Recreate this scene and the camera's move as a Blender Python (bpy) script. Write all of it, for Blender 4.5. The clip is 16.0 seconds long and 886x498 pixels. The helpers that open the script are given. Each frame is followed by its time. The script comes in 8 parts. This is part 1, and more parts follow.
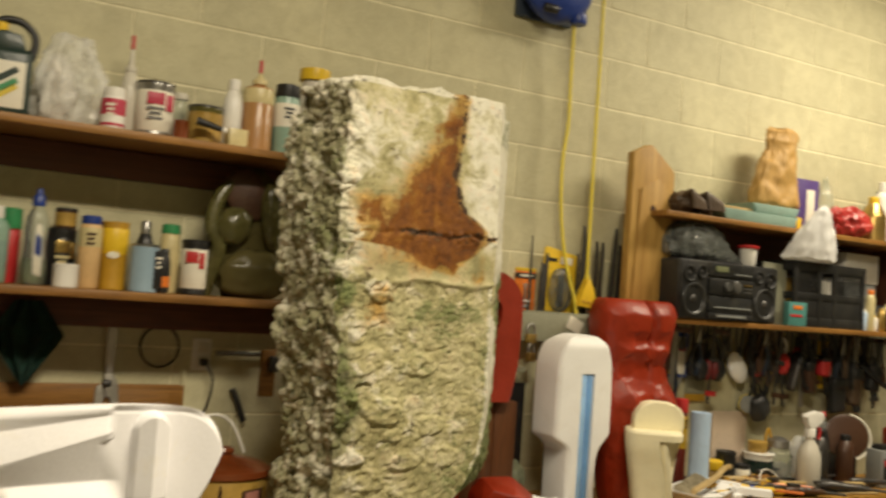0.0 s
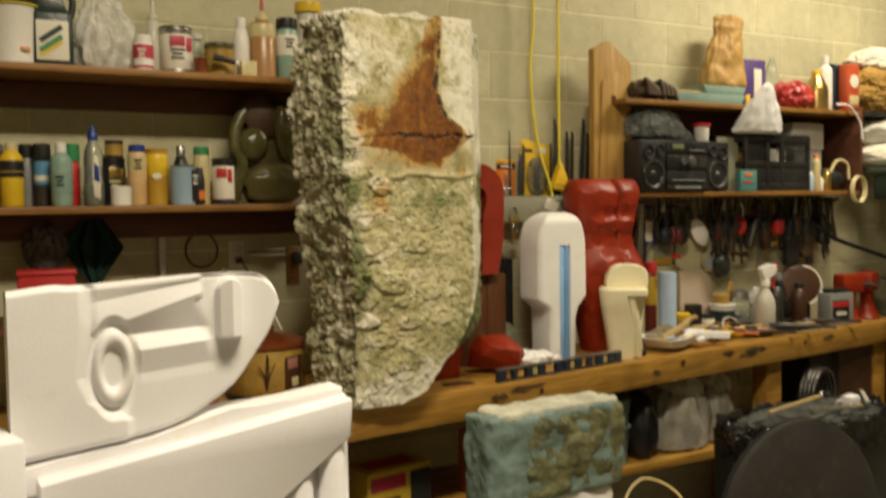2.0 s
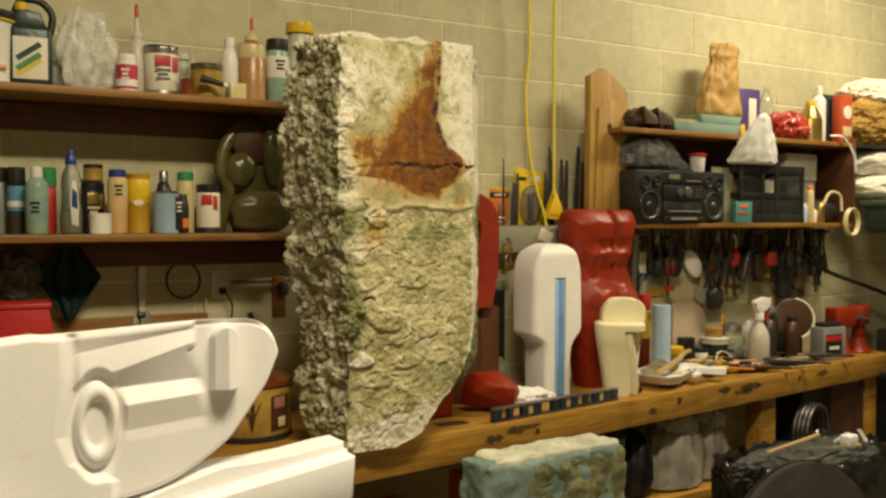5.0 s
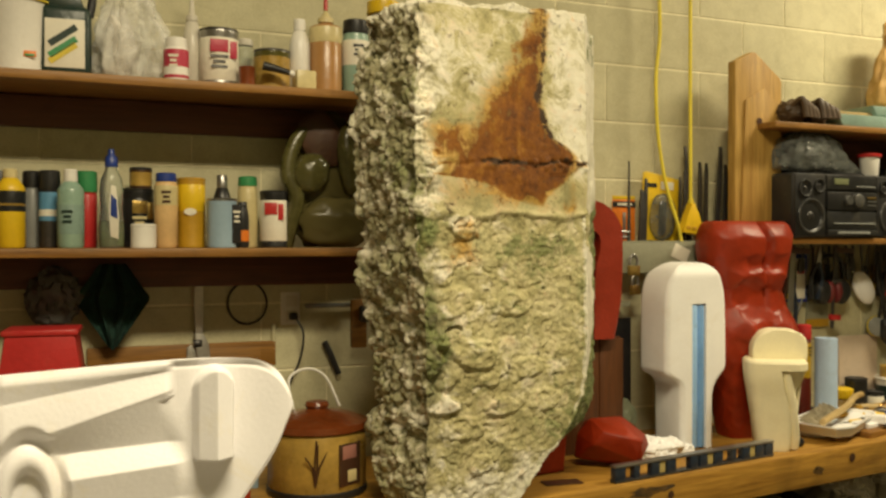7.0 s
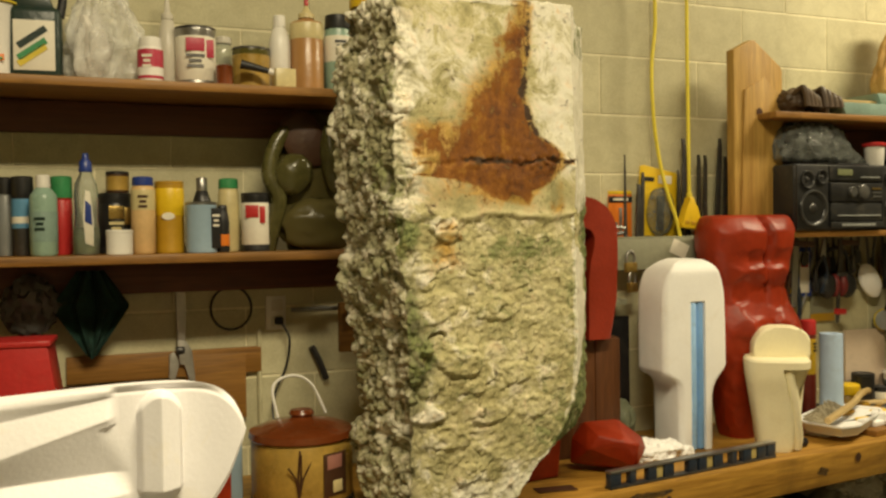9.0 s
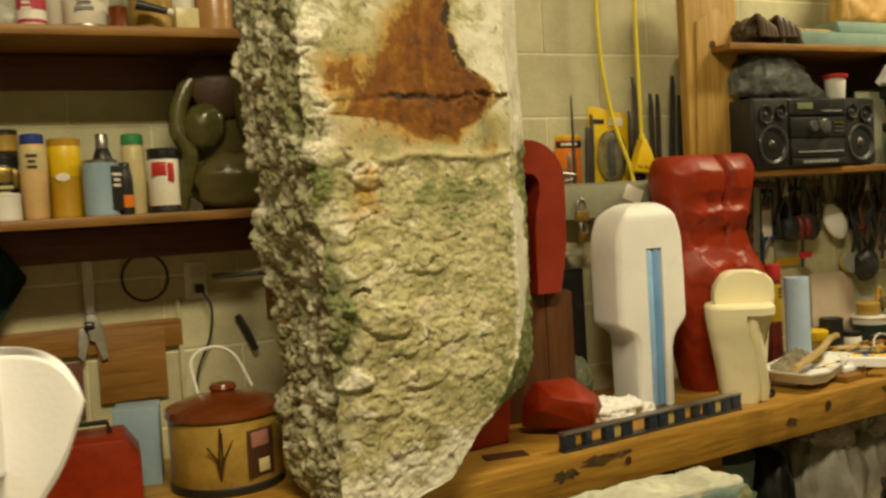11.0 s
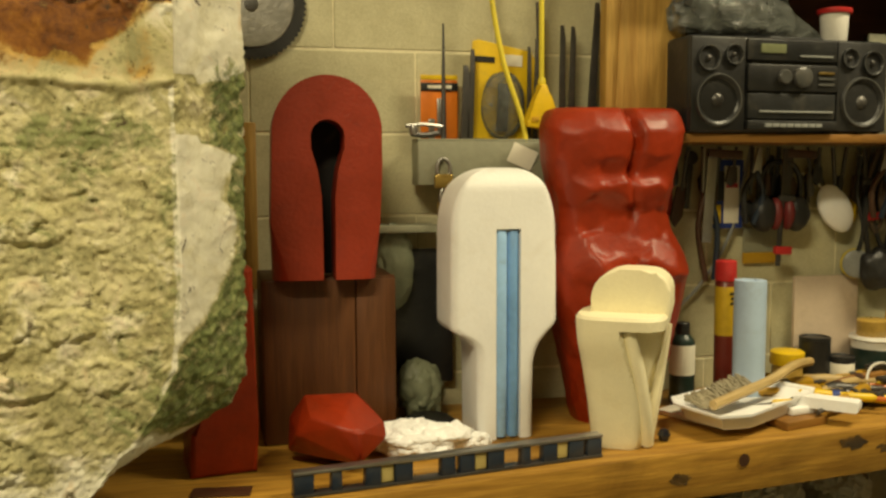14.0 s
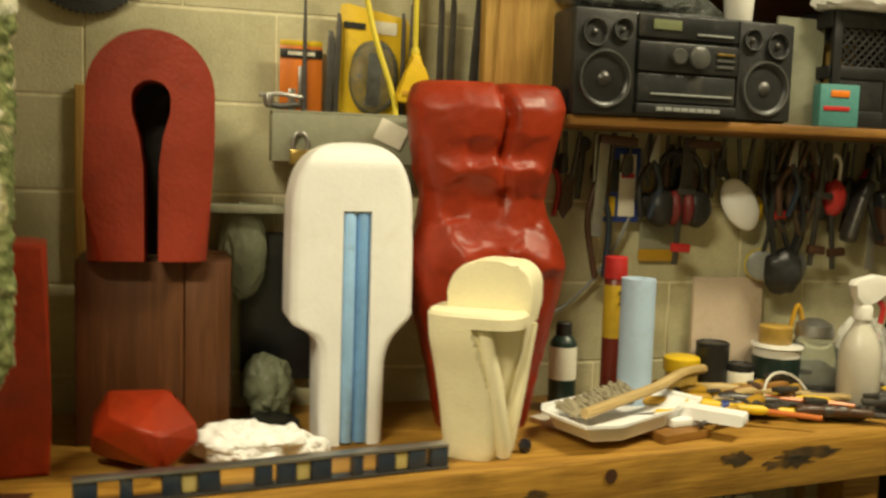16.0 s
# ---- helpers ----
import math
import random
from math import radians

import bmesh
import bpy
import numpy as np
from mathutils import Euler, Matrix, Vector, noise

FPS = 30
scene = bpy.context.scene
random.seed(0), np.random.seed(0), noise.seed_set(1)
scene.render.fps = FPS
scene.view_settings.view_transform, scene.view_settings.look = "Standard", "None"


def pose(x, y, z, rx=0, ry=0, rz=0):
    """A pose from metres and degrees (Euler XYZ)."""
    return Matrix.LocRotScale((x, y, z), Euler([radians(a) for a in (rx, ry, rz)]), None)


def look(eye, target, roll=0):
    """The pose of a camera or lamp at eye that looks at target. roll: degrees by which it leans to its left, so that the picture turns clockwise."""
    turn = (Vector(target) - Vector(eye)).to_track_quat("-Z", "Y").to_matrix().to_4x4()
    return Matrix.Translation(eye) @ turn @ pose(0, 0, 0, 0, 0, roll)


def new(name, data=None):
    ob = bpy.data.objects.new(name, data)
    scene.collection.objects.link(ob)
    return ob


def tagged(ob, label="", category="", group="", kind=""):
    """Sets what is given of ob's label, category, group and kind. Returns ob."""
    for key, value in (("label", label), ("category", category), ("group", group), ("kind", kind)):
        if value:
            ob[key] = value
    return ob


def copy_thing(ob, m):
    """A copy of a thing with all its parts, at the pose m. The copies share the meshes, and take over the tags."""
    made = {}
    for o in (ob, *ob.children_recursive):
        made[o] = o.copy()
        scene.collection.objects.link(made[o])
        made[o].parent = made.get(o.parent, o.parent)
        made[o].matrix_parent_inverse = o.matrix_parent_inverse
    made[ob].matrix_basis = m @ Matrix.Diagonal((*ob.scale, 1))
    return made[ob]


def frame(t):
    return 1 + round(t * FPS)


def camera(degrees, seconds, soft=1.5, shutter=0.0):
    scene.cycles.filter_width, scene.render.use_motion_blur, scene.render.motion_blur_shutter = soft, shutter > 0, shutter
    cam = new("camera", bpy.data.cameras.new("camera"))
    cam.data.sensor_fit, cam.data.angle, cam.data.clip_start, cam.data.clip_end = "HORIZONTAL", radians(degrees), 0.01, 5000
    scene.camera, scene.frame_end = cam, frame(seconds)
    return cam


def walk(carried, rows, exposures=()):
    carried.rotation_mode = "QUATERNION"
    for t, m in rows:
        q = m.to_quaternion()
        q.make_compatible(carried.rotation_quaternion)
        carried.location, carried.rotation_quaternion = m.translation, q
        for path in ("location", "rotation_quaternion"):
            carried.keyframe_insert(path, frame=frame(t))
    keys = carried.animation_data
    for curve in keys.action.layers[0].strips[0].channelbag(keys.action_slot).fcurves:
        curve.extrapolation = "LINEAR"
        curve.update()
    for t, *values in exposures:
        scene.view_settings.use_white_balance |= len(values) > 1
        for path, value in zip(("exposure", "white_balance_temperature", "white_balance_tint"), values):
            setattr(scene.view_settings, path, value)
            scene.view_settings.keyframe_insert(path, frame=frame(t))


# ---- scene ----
cam = camera(51.4, 16.0, soft=2.5, shutter=0.5)
PATH = [
    (0, (0.872, -2.88, 1.634), (1.856, -1.142, 1.74), 4.1),
    (0.5, (0.839, -3.034, 1.622), (1.661, -1.212, 1.683), 6.8),
    (1, (0.763, -3.093, 1.595), (1.671, -1.311, 1.598), 2.2),
    (1.5, (0.694, -3.227, 1.607), (1.641, -1.466, 1.654), 0.1),
    (2, (0.64, -3.36, 1.58), (1.627, -1.623, 1.483), -0.8),
    (2.5, (0.596, -3.414, 1.613), (1.612, -1.702, 1.418), -0.1),
    (3, (0.578, -3.4, 1.613), (1.616, -1.692, 1.528), -0.8),
    (3.5, (0.569, -3.403, 1.621), (1.64, -1.716, 1.535), 0.5),
    (6, (0.848, -2.93, 1.636), (1.793, -1.168, 1.612), -1.3),
    (6.5, (0.974, -2.807, 1.633), (1.721, -0.952, 1.623), 0.6),
    (7, (0.983, -2.755, 1.602), (1.774, -0.918, 1.59), -0.0),
    (7.5, (0.994, -2.753, 1.592), (1.81, -0.929, 1.517), -0.5),
    (8, (1.026, -2.736, 1.606), (1.815, -0.9, 1.522), -0.2),
    (8.5, (1.054, -2.719, 1.632), (1.828, -0.875, 1.602), -0.6),
    (11, (1.256, -2.554, 1.565), (2.075, -0.731, 1.473), -3.4),
    (11.5, (1.393, -2.392, 1.523), (2.421, -0.682, 1.392), -5.3),
    (12, (1.697, -2.286, 1.527), (2.662, -0.539, 1.401), -2.3),
    (12.5, (1.876, -2.247, 1.524), (2.777, -0.464, 1.437), -0.1),
    (13, (1.965, -2.171, 1.535), (2.897, -0.405, 1.435), -1.4),
    (13.5, (2.129, -2.188, 1.538), (2.848, -0.327, 1.396), -0.0),
    (14, (2.298, -2.265, 1.539), (2.78, -0.331, 1.365), -0.2),
    (14.5, (2.34, -2.243, 1.545), (2.845, -0.314, 1.385), 1.8),
    (15, (2.359, -2.171, 1.54), (2.964, -0.27, 1.396), -0.7),
    (15.5, (2.444, -2.107, 1.528), (3.029, -0.201, 1.366), -3.0),
    (16, (2.601, -2.129, 1.5), (3.138, -0.211, 1.321), 1.8),
]
walk(cam, [(t, look(eye, target, roll)) for t, eye, target, roll in PATH],
     exposures=((0, 0.04, 6250, 15), (1.5, -0.03, 6300, 15), (3.0, -0.15, 6350, 14), (3.7, -0.15, 6500, 13), (5.8, 0.05, 6800, 10), (8.5, 0.1, 6900, 10), (10.8, 0.0, 7200, 7), (11.5, -0.04, 7300, 7), (13.5, 0.04, 7300, 6), (14.5, 0.2, 6900, 5), (16.0, 0.36, 6650, 5)))

# ---- light ----
world = bpy.data.worlds.new("workshop_air")
world.use_nodes = True
world.node_tree.nodes["Background"].inputs[0].default_value = (1.0, 0.86, 0.6, 1)
world.node_tree.nodes["Background"].inputs[1].default_value = 0.06
scene.world = world


def ceiling_lamp(x, y, z, sx, sy, watts, colour):
    data = bpy.data.lights.new("tube_light", "AREA")
    data.shape, data.size, data.size_y, data.energy, data.color = "RECTANGLE", sx, sy, watts, colour
    ob = new("tube_light", data)
    ob.matrix_world = Matrix.Translation((x, y, z))
    return ob


WARM = (1.0, 0.88, 0.615)
ceiling_lamp(4.65, -1.2, 3.46, 1.2, 0.3, 73, WARM)
ceiling_lamp(1.5, -2.55, 3.46, 1.2, 0.3, 101, WARM)


# ---- materials ----
def shader(name):
    m = bpy.data.materials.new(name)
    m.use_nodes = True
    t = m.node_tree
    return m, t, t.nodes["Principled BSDF"]


def link(t, a, b):
    t.links.new(a, b)


def noise_node(t, scale, detail=4.0, rough=0.55, vec=None, dist=0.0):
    n = t.nodes.new("ShaderNodeTexNoise")
    n.inputs["Scale"].default_value, n.inputs["Detail"].default_value = scale, detail
    n.inputs["Roughness"].default_value, n.inputs["Distortion"].default_value = rough, dist
    if vec:
        link(t, vec, n.inputs["Vector"])
    return n


def ramp(t, fac, stops):
    r = t.nodes.new("ShaderNodeValToRGB")
    el = r.color_ramp.elements
    while len(el) < len(stops):
        el.new(0.5)
    for e, (p, c) in zip(el, stops):
        e.position, e.color = p, (*c, 1)
    link(t, fac, r.inputs["Fac"])
    return r


def mix(t, fac, a, b, kind="MIX"):
    n = t.nodes.new("ShaderNodeMix")
    n.data_type, n.blend_type = "RGBA", kind
    for sock, v in ((n.inputs[0], fac), (n.inputs[6], a), (n.inputs[7], b)):
        if isinstance(v, (int, float)):
            sock.default_value = v
        elif isinstance(v, tuple):
            sock.default_value = (*v, 1) if len(v) == 3 else v
        else:
            link(t, v, sock)
    return n.outputs[2]


def coords(t, kind="Object"):
    return t.nodes.new("ShaderNodeTexCoord").outputs[kind]


def bump(t, b, height, strength, dist=0.01):
    n = t.nodes.new("ShaderNodeBump")
    n.inputs["Strength"].default_value, n.inputs["Distance"].default_value = strength, dist
    link(t, height, n.inputs["Height"])
    link(t, n.outputs[0], b.inputs["Normal"])


def plain(name, col, rough=0.5, metal=0.0, var=0.22, big=5.0, fine=70.0, relief=0.25, dirt=(0.18, 0.14, 0.08), dirty=0.25, trans=0.0, coat=0.0):
    """A worn surface: blotches at one scale, grain at another, some dirt, fine relief."""
    m, t, b = shader(name)
    co = coords(t)
    n1, n2 = noise_node(t, big, 5, vec=co), noise_node(t, fine, 3, vec=co)
    dark = tuple(c * (1 - var) for c in col)
    light = tuple(min(1, c * (1 + var * 0.6)) for c in col)
    base = ramp(t, n1.outputs[0], [(0.3, dark), (0.7, light)]).outputs[0]
    grain = ramp(t, n2.outputs[0], [(0.3, (1 - var * 0.5,) * 3), (0.7, (1, 1, 1))]).outputs[0]
    base = mix(t, 1.0, base, grain, "MULTIPLY")
    d = noise_node(t, big * 2.3, 6, 0.65, co, 0.6)
    mask = ramp(t, d.outputs[0], [(0.55, (0, 0, 0)), (0.75, (dirty,) * 3)]).outputs[0]
    base = mix(t, mask, base, dirt)
    link(t, base, b.inputs["Base Color"])
    rr = ramp(t, n1.outputs[0], [(0.25, (max(0.04, rough - 0.1),) * 3), (0.75, (min(1, rough + 0.12),) * 3)])
    link(t, rr.outputs[0], b.inputs["Roughness"])
    b.inputs["Metallic"].default_value = metal
    b.inputs["Transmission Weight"].default_value = trans
    b.inputs["Coat Weight"].default_value = coat
    if relief:
        bump(t, b, n2.outputs[0], relief, 0.004)
    return m


def wood(name, dark, light, along="X", rough=0.55, knots=True):
    m, t, b = shader(name)
    mp = t.nodes.new("ShaderNodeMapping")
    link(t, coords(t), mp.inputs["Vector"])
    k = {"X": (0.9, 14, 14), "Y": (14, 0.9, 14), "Z": (14, 14, 0.9)}[along]
    mp.inputs["Scale"].default_value = k
    g = noise_node(t, 2.2, 6, 0.62, mp.outputs[0], 1.4)
    f = noise_node(t, 11.0, 4, 0.6, mp.outputs[0], 0.3)
    base = ramp(t, g.outputs[0], [(0.28, dark), (0.5, tuple((a + c) / 2 for a, c in zip(dark, light))), (0.72, light)]).outputs[0]
    fine = ramp(t, f.outputs[0], [(0.3, (0.72,) * 3), (0.65, (1, 1, 1))]).outputs[0]
    base = mix(t, 1.0, base, fine, "MULTIPLY")
    stain = noise_node(t, 3.4, 5, 0.6, coords(t), 0.8)
    mask = ramp(t, stain.outputs[0], [(0.56, (0, 0, 0)), (0.74, (0.55,) * 3)]).outputs[0]
    base = mix(t, mask, base, tuple(c * 0.35 for c in dark))
    link(t, base, b.inputs["Base Color"])
    link(t, ramp(t, f.outputs[0], [(0.2, (rough - 0.1,) * 3), (0.8, (rough + 0.15,) * 3)]).outputs[0], b.inputs["Roughness"])
    bump(t, b, f.outputs[0], 0.35, 0.003)
    return m


def block_paint(name, col, random_amount):
    m, t, b = shader(name)
    co = coords(t)
    geo = t.nodes.new("ShaderNodeNewGeometry").outputs["Position"]
    n1, n2 = noise_node(t, 2.2, 6, 0.6, geo), noise_node(t, 130, 4, 0.7, co)
    n3 = noise_node(t, 16, 5, 0.65, geo, 0.5)
    base = ramp(t, n1.outputs[0], [(0.3, tuple(c * 0.84 for c in col)), (0.7, tuple(c * 1.06 for c in col))]).outputs[0]
    base = mix(t, 1.0, base, ramp(t, n3.outputs[0], [(0.32, (0.86, 0.85, 0.82)), (0.6, (1, 1, 1))]).outputs[0], "MULTIPLY")
    base = mix(t, 1.0, base, ramp(t, n2.outputs[0], [(0.3, (0.86,) * 3), (0.62, (1, 1, 1))]).outputs[0], "MULTIPLY")
    if random_amount:
        info = t.nodes.new("ShaderNodeObjectInfo")
        v = 1 - random_amount
        base = mix(t, 1.0, base, ramp(t, info.outputs["Random"], [(0, (v, v, v * 0.99)), (1, (1, 1, 1))]).outputs[0], "MULTIPLY")
    link(t, base, b.inputs["Base Color"])
    b.inputs["Roughness"].default_value = 0.62
    bump(t, b, n2.outputs[0], 0.5, 0.003)
    return m


def film(name, col, rough=0.15, alpha=0.5):
    """Thin plastic film: clear in part, with crinkle gloss."""
    m, t, b = shader(name)
    n = noise_node(t, 22, 5, 0.6, coords(t), 1.0)
    b.inputs["Base Color"].default_value = (*col, 1)
    b.inputs["Roughness"].default_value = rough
    link(t, ramp(t, n.outputs[0], [(0.35, (alpha * 0.6,) * 3), (0.7, (min(1, alpha * 1.5),) * 3)]).outputs[0], b.inputs["Alpha"])
    bump(t, b, n.outputs[0], 0.8, 0.012)
    return m


def glass(name, col, rough=0.05, trans=0.9):
    m, t, b = shader(name)
    b.inputs["Base Color"].default_value = (*col, 1)
    b.inputs["Roughness"].default_value = rough
    b.inputs["Transmission Weight"].default_value = trans
    b.inputs["IOR"].default_value = 1.3
    n = noise_node(t, 30, 3, vec=coords(t))
    bump(t, b, n.outputs[0], 0.1, 0.003)
    return m


def rock_material():
    """Cast rough stone skin; soft weathering fields on the mesh, broken up here by noise."""
    m, t, b = shader("weathered_cast_rock")
    co = coords(t)
    at = t.nodes.new("ShaderNodeAttribute")
    at.attribute_name = "weather"
    sep = t.nodes.new("ShaderNodeSeparateColor")
    link(t, at.outputs["Color"], sep.inputs[0])
    n1, n2, n3 = noise_node(t, 7, 6, 0.62, co), noise_node(t, 70, 6, 0.7, co), noise_node(t, 17, 7, 0.72, co, 0.6)
    n5 = noise_node(t, 34, 6, 0.68, co, 0.5)

    def field(value, grain, reach, low, high):
        """Soft field plus noise, cut to a ragged edge."""
        a = t.nodes.new("ShaderNodeMath")
        a.operation = "MULTIPLY_ADD"
        link(t, grain, a.inputs[0])
        a.inputs[1].default_value = reach
        link(t, value, a.inputs[2])
        c = t.nodes.new("ShaderNodeMapRange")
        c.interpolation_type = "SMOOTHSTEP"
        link(t, a.outputs[0], c.inputs["Value"])
        c.inputs["From Min"].default_value, c.inputs["From Max"].default_value = low + reach / 2, high + reach / 2
        return c.outputs[0]

    base = ramp(t, n1.outputs[0], [(0.32, (0.32, 0.265, 0.10)), (0.5, (0.46, 0.405, 0.18)), (0.68, (0.60, 0.555, 0.31))]).outputs[0]
    grey = ramp(t, n3.outputs[0], [(0.36, (0.20, 0.20, 0.10)), (0.47, (0.47, 0.43, 0.23)), (0.62, (0.72, 0.68, 0.47))]).outputs[0]
    base = mix(t, 0.6, base, grey)
    crust = ramp(t, n5.outputs[0], [(0.36, (0.09, 0.09, 0.040)), (0.46, (0.27, 0.25, 0.135)), (0.56, (0.42, 0.395, 0.25)), (0.68, (0.57, 0.545, 0.40))]).outputs[0]
    base = mix(t, at.outputs["Alpha"], base, crust)
    speck = ramp(t, n2.outputs[0], [(0.33, (0.34, 0.31, 0.18)), (0.43, (1, 1, 1))]).outputs[0]
    base = mix(t, 1.0, base, speck, "MULTIPLY")
    chalk = ramp(t, n3.outputs[0], [(0.32, (0.60, 0.56, 0.40)), (0.5, (0.74, 0.715, 0.58)), (0.7, (0.86, 0.84, 0.75))]).outputs[0]
    base = mix(t, field(sep.outputs[2], n3.outputs[0], 2.0, 0.22, 0.72), base, chalk)
    green = ramp(t, n5.outputs[0], [(0.38, (0.025, 0.045, 0.010)), (0.50, (0.10, 0.13, 0.035)), (0.64, (0.30, 0.32, 0.13))]).outputs[0]
    base = mix(t, field(sep.outputs[1], n5.outputs[0], 2.6, 0.46, 1.02), base, green)
    # rust: streaks that run down, darker towards the heart of the stain
    mp = t.nodes.new("ShaderNodeMapping")
    link(t, co, mp.inputs["Vector"])
    mp.inputs["Scale"].default_value = (30, 30, 13)
    n6 = noise_node(t, 1.0, 6, 0.65, mp.outputs[0], 0.4)
    tone = mix(t, 0.5, n6.outputs[0], n5.outputs[0])
    rust = ramp(t, tone, [(0.37, (0.045, 0.013, 0.001)), (0.45, (0.135, 0.041, 0.002)), (0.55, (0.225, 0.078, 0.003)), (0.67, (0.37, 0.18, 0.02))]).outputs[0]
    wash = field(sep.outputs[0], n3.outputs[0], 1.8, 0.04, 0.58)
    stain = mix(t, 1.0, base, (0.72, 0.48, 0.17), "MULTIPLY")
    base = mix(t, wash, base, stain)
    base = mix(t, field(sep.outputs[0], tone, 3.2, 0.36, 0.76), base, rust)
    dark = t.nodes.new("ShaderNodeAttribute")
    dark.attribute_name = "darkening"
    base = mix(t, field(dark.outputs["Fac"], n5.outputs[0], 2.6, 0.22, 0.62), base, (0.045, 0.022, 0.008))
    link(t, base, b.inputs["Base Color"])
    b.inputs["Roughness"].default_value = 0.78
    both = mix(t, 0.4, n2.outputs[0], n5.outputs[0])
    bump(t, b, both, 0.55, 0.006)
    return m


BLOCK = block_paint("painted_block", (0.64, 0.60, 0.385), 0.10)
MORTAR = block_paint("painted_mortar", (0.86, 0.80, 0.55), 0)
FLOOR = plain("worn_concrete", (0.30, 0.27, 0.22), 0.7, var=0.3, big=1.5, fine=60)
CEIL = plain("white_ceiling", (0.75, 0.73, 0.68), 0.8, big=1.2)
BENCHWOOD = wood("bench_timber", (0.25, 0.112, 0.012), (0.58, 0.32, 0.052), "X", 0.5)
SHELFWOOD = wood("shelf_timber", (0.19, 0.080, 0.014), (0.40, 0.195, 0.038), "X", 0.5)
DARKWOOD = wood("dark_timber", (0.09, 0.028, 0.013), (0.17, 0.06, 0.028), "X", 0.55)
BOARDWOOD = wood("cedar_board", (0.34, 0.175, 0.033), (0.60, 0.38, 0.10), "Z", 0.55)
BOXWOOD = wood("mahogany_ply", (0.075, 0.023, 0.005), (0.15, 0.052, 0.013), "Z", 0.5)
PALEWOOD = wood("pale_handle", (0.42, 0.28, 0.10), (0.66, 0.50, 0.24), "X", 0.5)
REDPAINT = plain("red_lacquer", (0.30, 0.026, 0.005), 0.40, var=0.3, big=9, fine=45, relief=0.35, dirt=(0.14, 0.01, 0.004), dirty=0.55, coat=0.0)
REDPAINT.node_tree.nodes["Principled BSDF"].inputs["Specular IOR Level"].default_value = 0.36
REDROUGH = plain("red_primer", (0.29, 0.026, 0.008), 0.45, var=0.22, big=7, fine=110, relief=0.3, dirt=(0.13, 0.015, 0.01), dirty=0.4)
FOAM = plain("white_foam", (0.87, 0.86, 0.89), 0.7, var=0.05, big=4, fine=160, relief=0.12, dirt=(0.72, 0.58, 0.34), dirty=0.14)
STAINED = plain("resin_stained_foam", (0.88, 0.868, 0.885), 0.65, var=0.05, big=5, fine=160, relief=0.12, dirt=(0.80, 0.70, 0.42), dirty=0.34)
PLASTER = plain("white_plaster", (0.89, 0.89, 0.88), 0.55, var=0.06, big=6, fine=120, relief=0.15, dirt=(0.6, 0.5, 0.35), dirty=0.15)
CREAM = plain("cream_foam", (0.90, 0.83, 0.57), 0.65, var=0.07, big=8, fine=140, relief=0.2, dirt=(0.6, 0.48, 0.25), dirty=0.2)
BLUESTRIPE = plain("blue_foam_tape", (0.34, 0.58, 0.92), 0.5, var=0.15, big=14, fine=90)
DEEPBLUE = plain("deep_blue_plastic", (0.02, 0.05, 0.26), 0.35, var=0.2)
NAVY = plain("navy_enamel", (0.022, 0.034, 0.055), 0.35, var=0.3)
BLACK = plain("black_plastic", (0.018, 0.018, 0.018), 0.42, var=0.35, dirt=(0.10, 0.09, 0.07), dirty=0.25)
SLOTBLACK = plain("slot_black", (0.006, 0.005, 0.004), 0.9, relief=0)
CHARCOAL = plain("charcoal_plastic", (0.022, 0.023, 0.024), 0.35, var=0.3, dirt=(0.16, 0.14, 0.10), dirty=0.25)
DARKGREY = plain("dark_grey_plastic", (0.085, 0.085, 0.08), 0.35, var=0.3)
GREYPL = plain("grey_plastic", (0.26, 0.27, 0.26), 0.4)
SILVER = plain("dull_metal", (0.45, 0.44, 0.42), 0.35, metal=0.9, var=0.3, dirty=0.3)
STEEL = plain("dark_steel", (0.11, 0.105, 0.10), 0.42, metal=0.7, var=0.4, dirt=(0.14, 0.07, 0.03), dirty=0.4)
BRASS = plain("brass", (0.55, 0.38, 0.12), 0.3, metal=0.9)
YELLOW = plain("yellow_plastic", (0.78, 0.52, 0.02), 0.4, var=0.12)
CORDYEL = plain("yellow_cord", (0.80, 0.66, 0.06), 0.45, var=0.12)
ORANGE = plain("orange_plastic", (0.75, 0.20, 0.02), 0.4, var=0.12)
WHITEPL = plain("white_plastic", (0.80, 0.78, 0.72), 0.4, var=0.06, dirty=0.2)
MILKY = plain("milky_plastic", (0.70, 0.66, 0.56), 0.35, var=0.08, trans=0.15)
REDPL = plain("red_plastic", (0.55, 0.03, 0.03), 0.4)
LABELRED = plain("red_label", (0.50, 0.03, 0.07), 0.5)
GREENPL = plain("green_plastic", (0.04, 0.28, 0.10), 0.4)
DKGREEN = plain("dark_green_plastic", (0.015, 0.035, 0.028), 0.35)
TEALCLOTH = plain("dark_teal_cloth", (0.035, 0.10, 0.075), 0.85, var=0.4, big=18)
TEAL = plain("teal_card", (0.08, 0.26, 0.24), 0.5)
AQUA = plain("aqua_plastic", (0.25, 0.37, 0.32), 0.45)
SEAFOAM = plain("pale_green_liquid", (0.30, 0.45, 0.36), 0.3)
AMBER = plain("amber_fluid", (0.42, 0.22, 0.08), 0.3, var=0.12)
PALEYEL = plain("pale_yellow_plastic", (0.68, 0.58, 0.30), 0.35)
SALMON = plain("pale_orange_lotion", (0.72, 0.48, 0.22), 0.4)
GOLD = plain("mustard_paint", (0.50, 0.28, 0.02), 0.4, var=0.2)
OLIVE = plain("olive_glass", (0.10, 0.09, 0.02), 0.25)
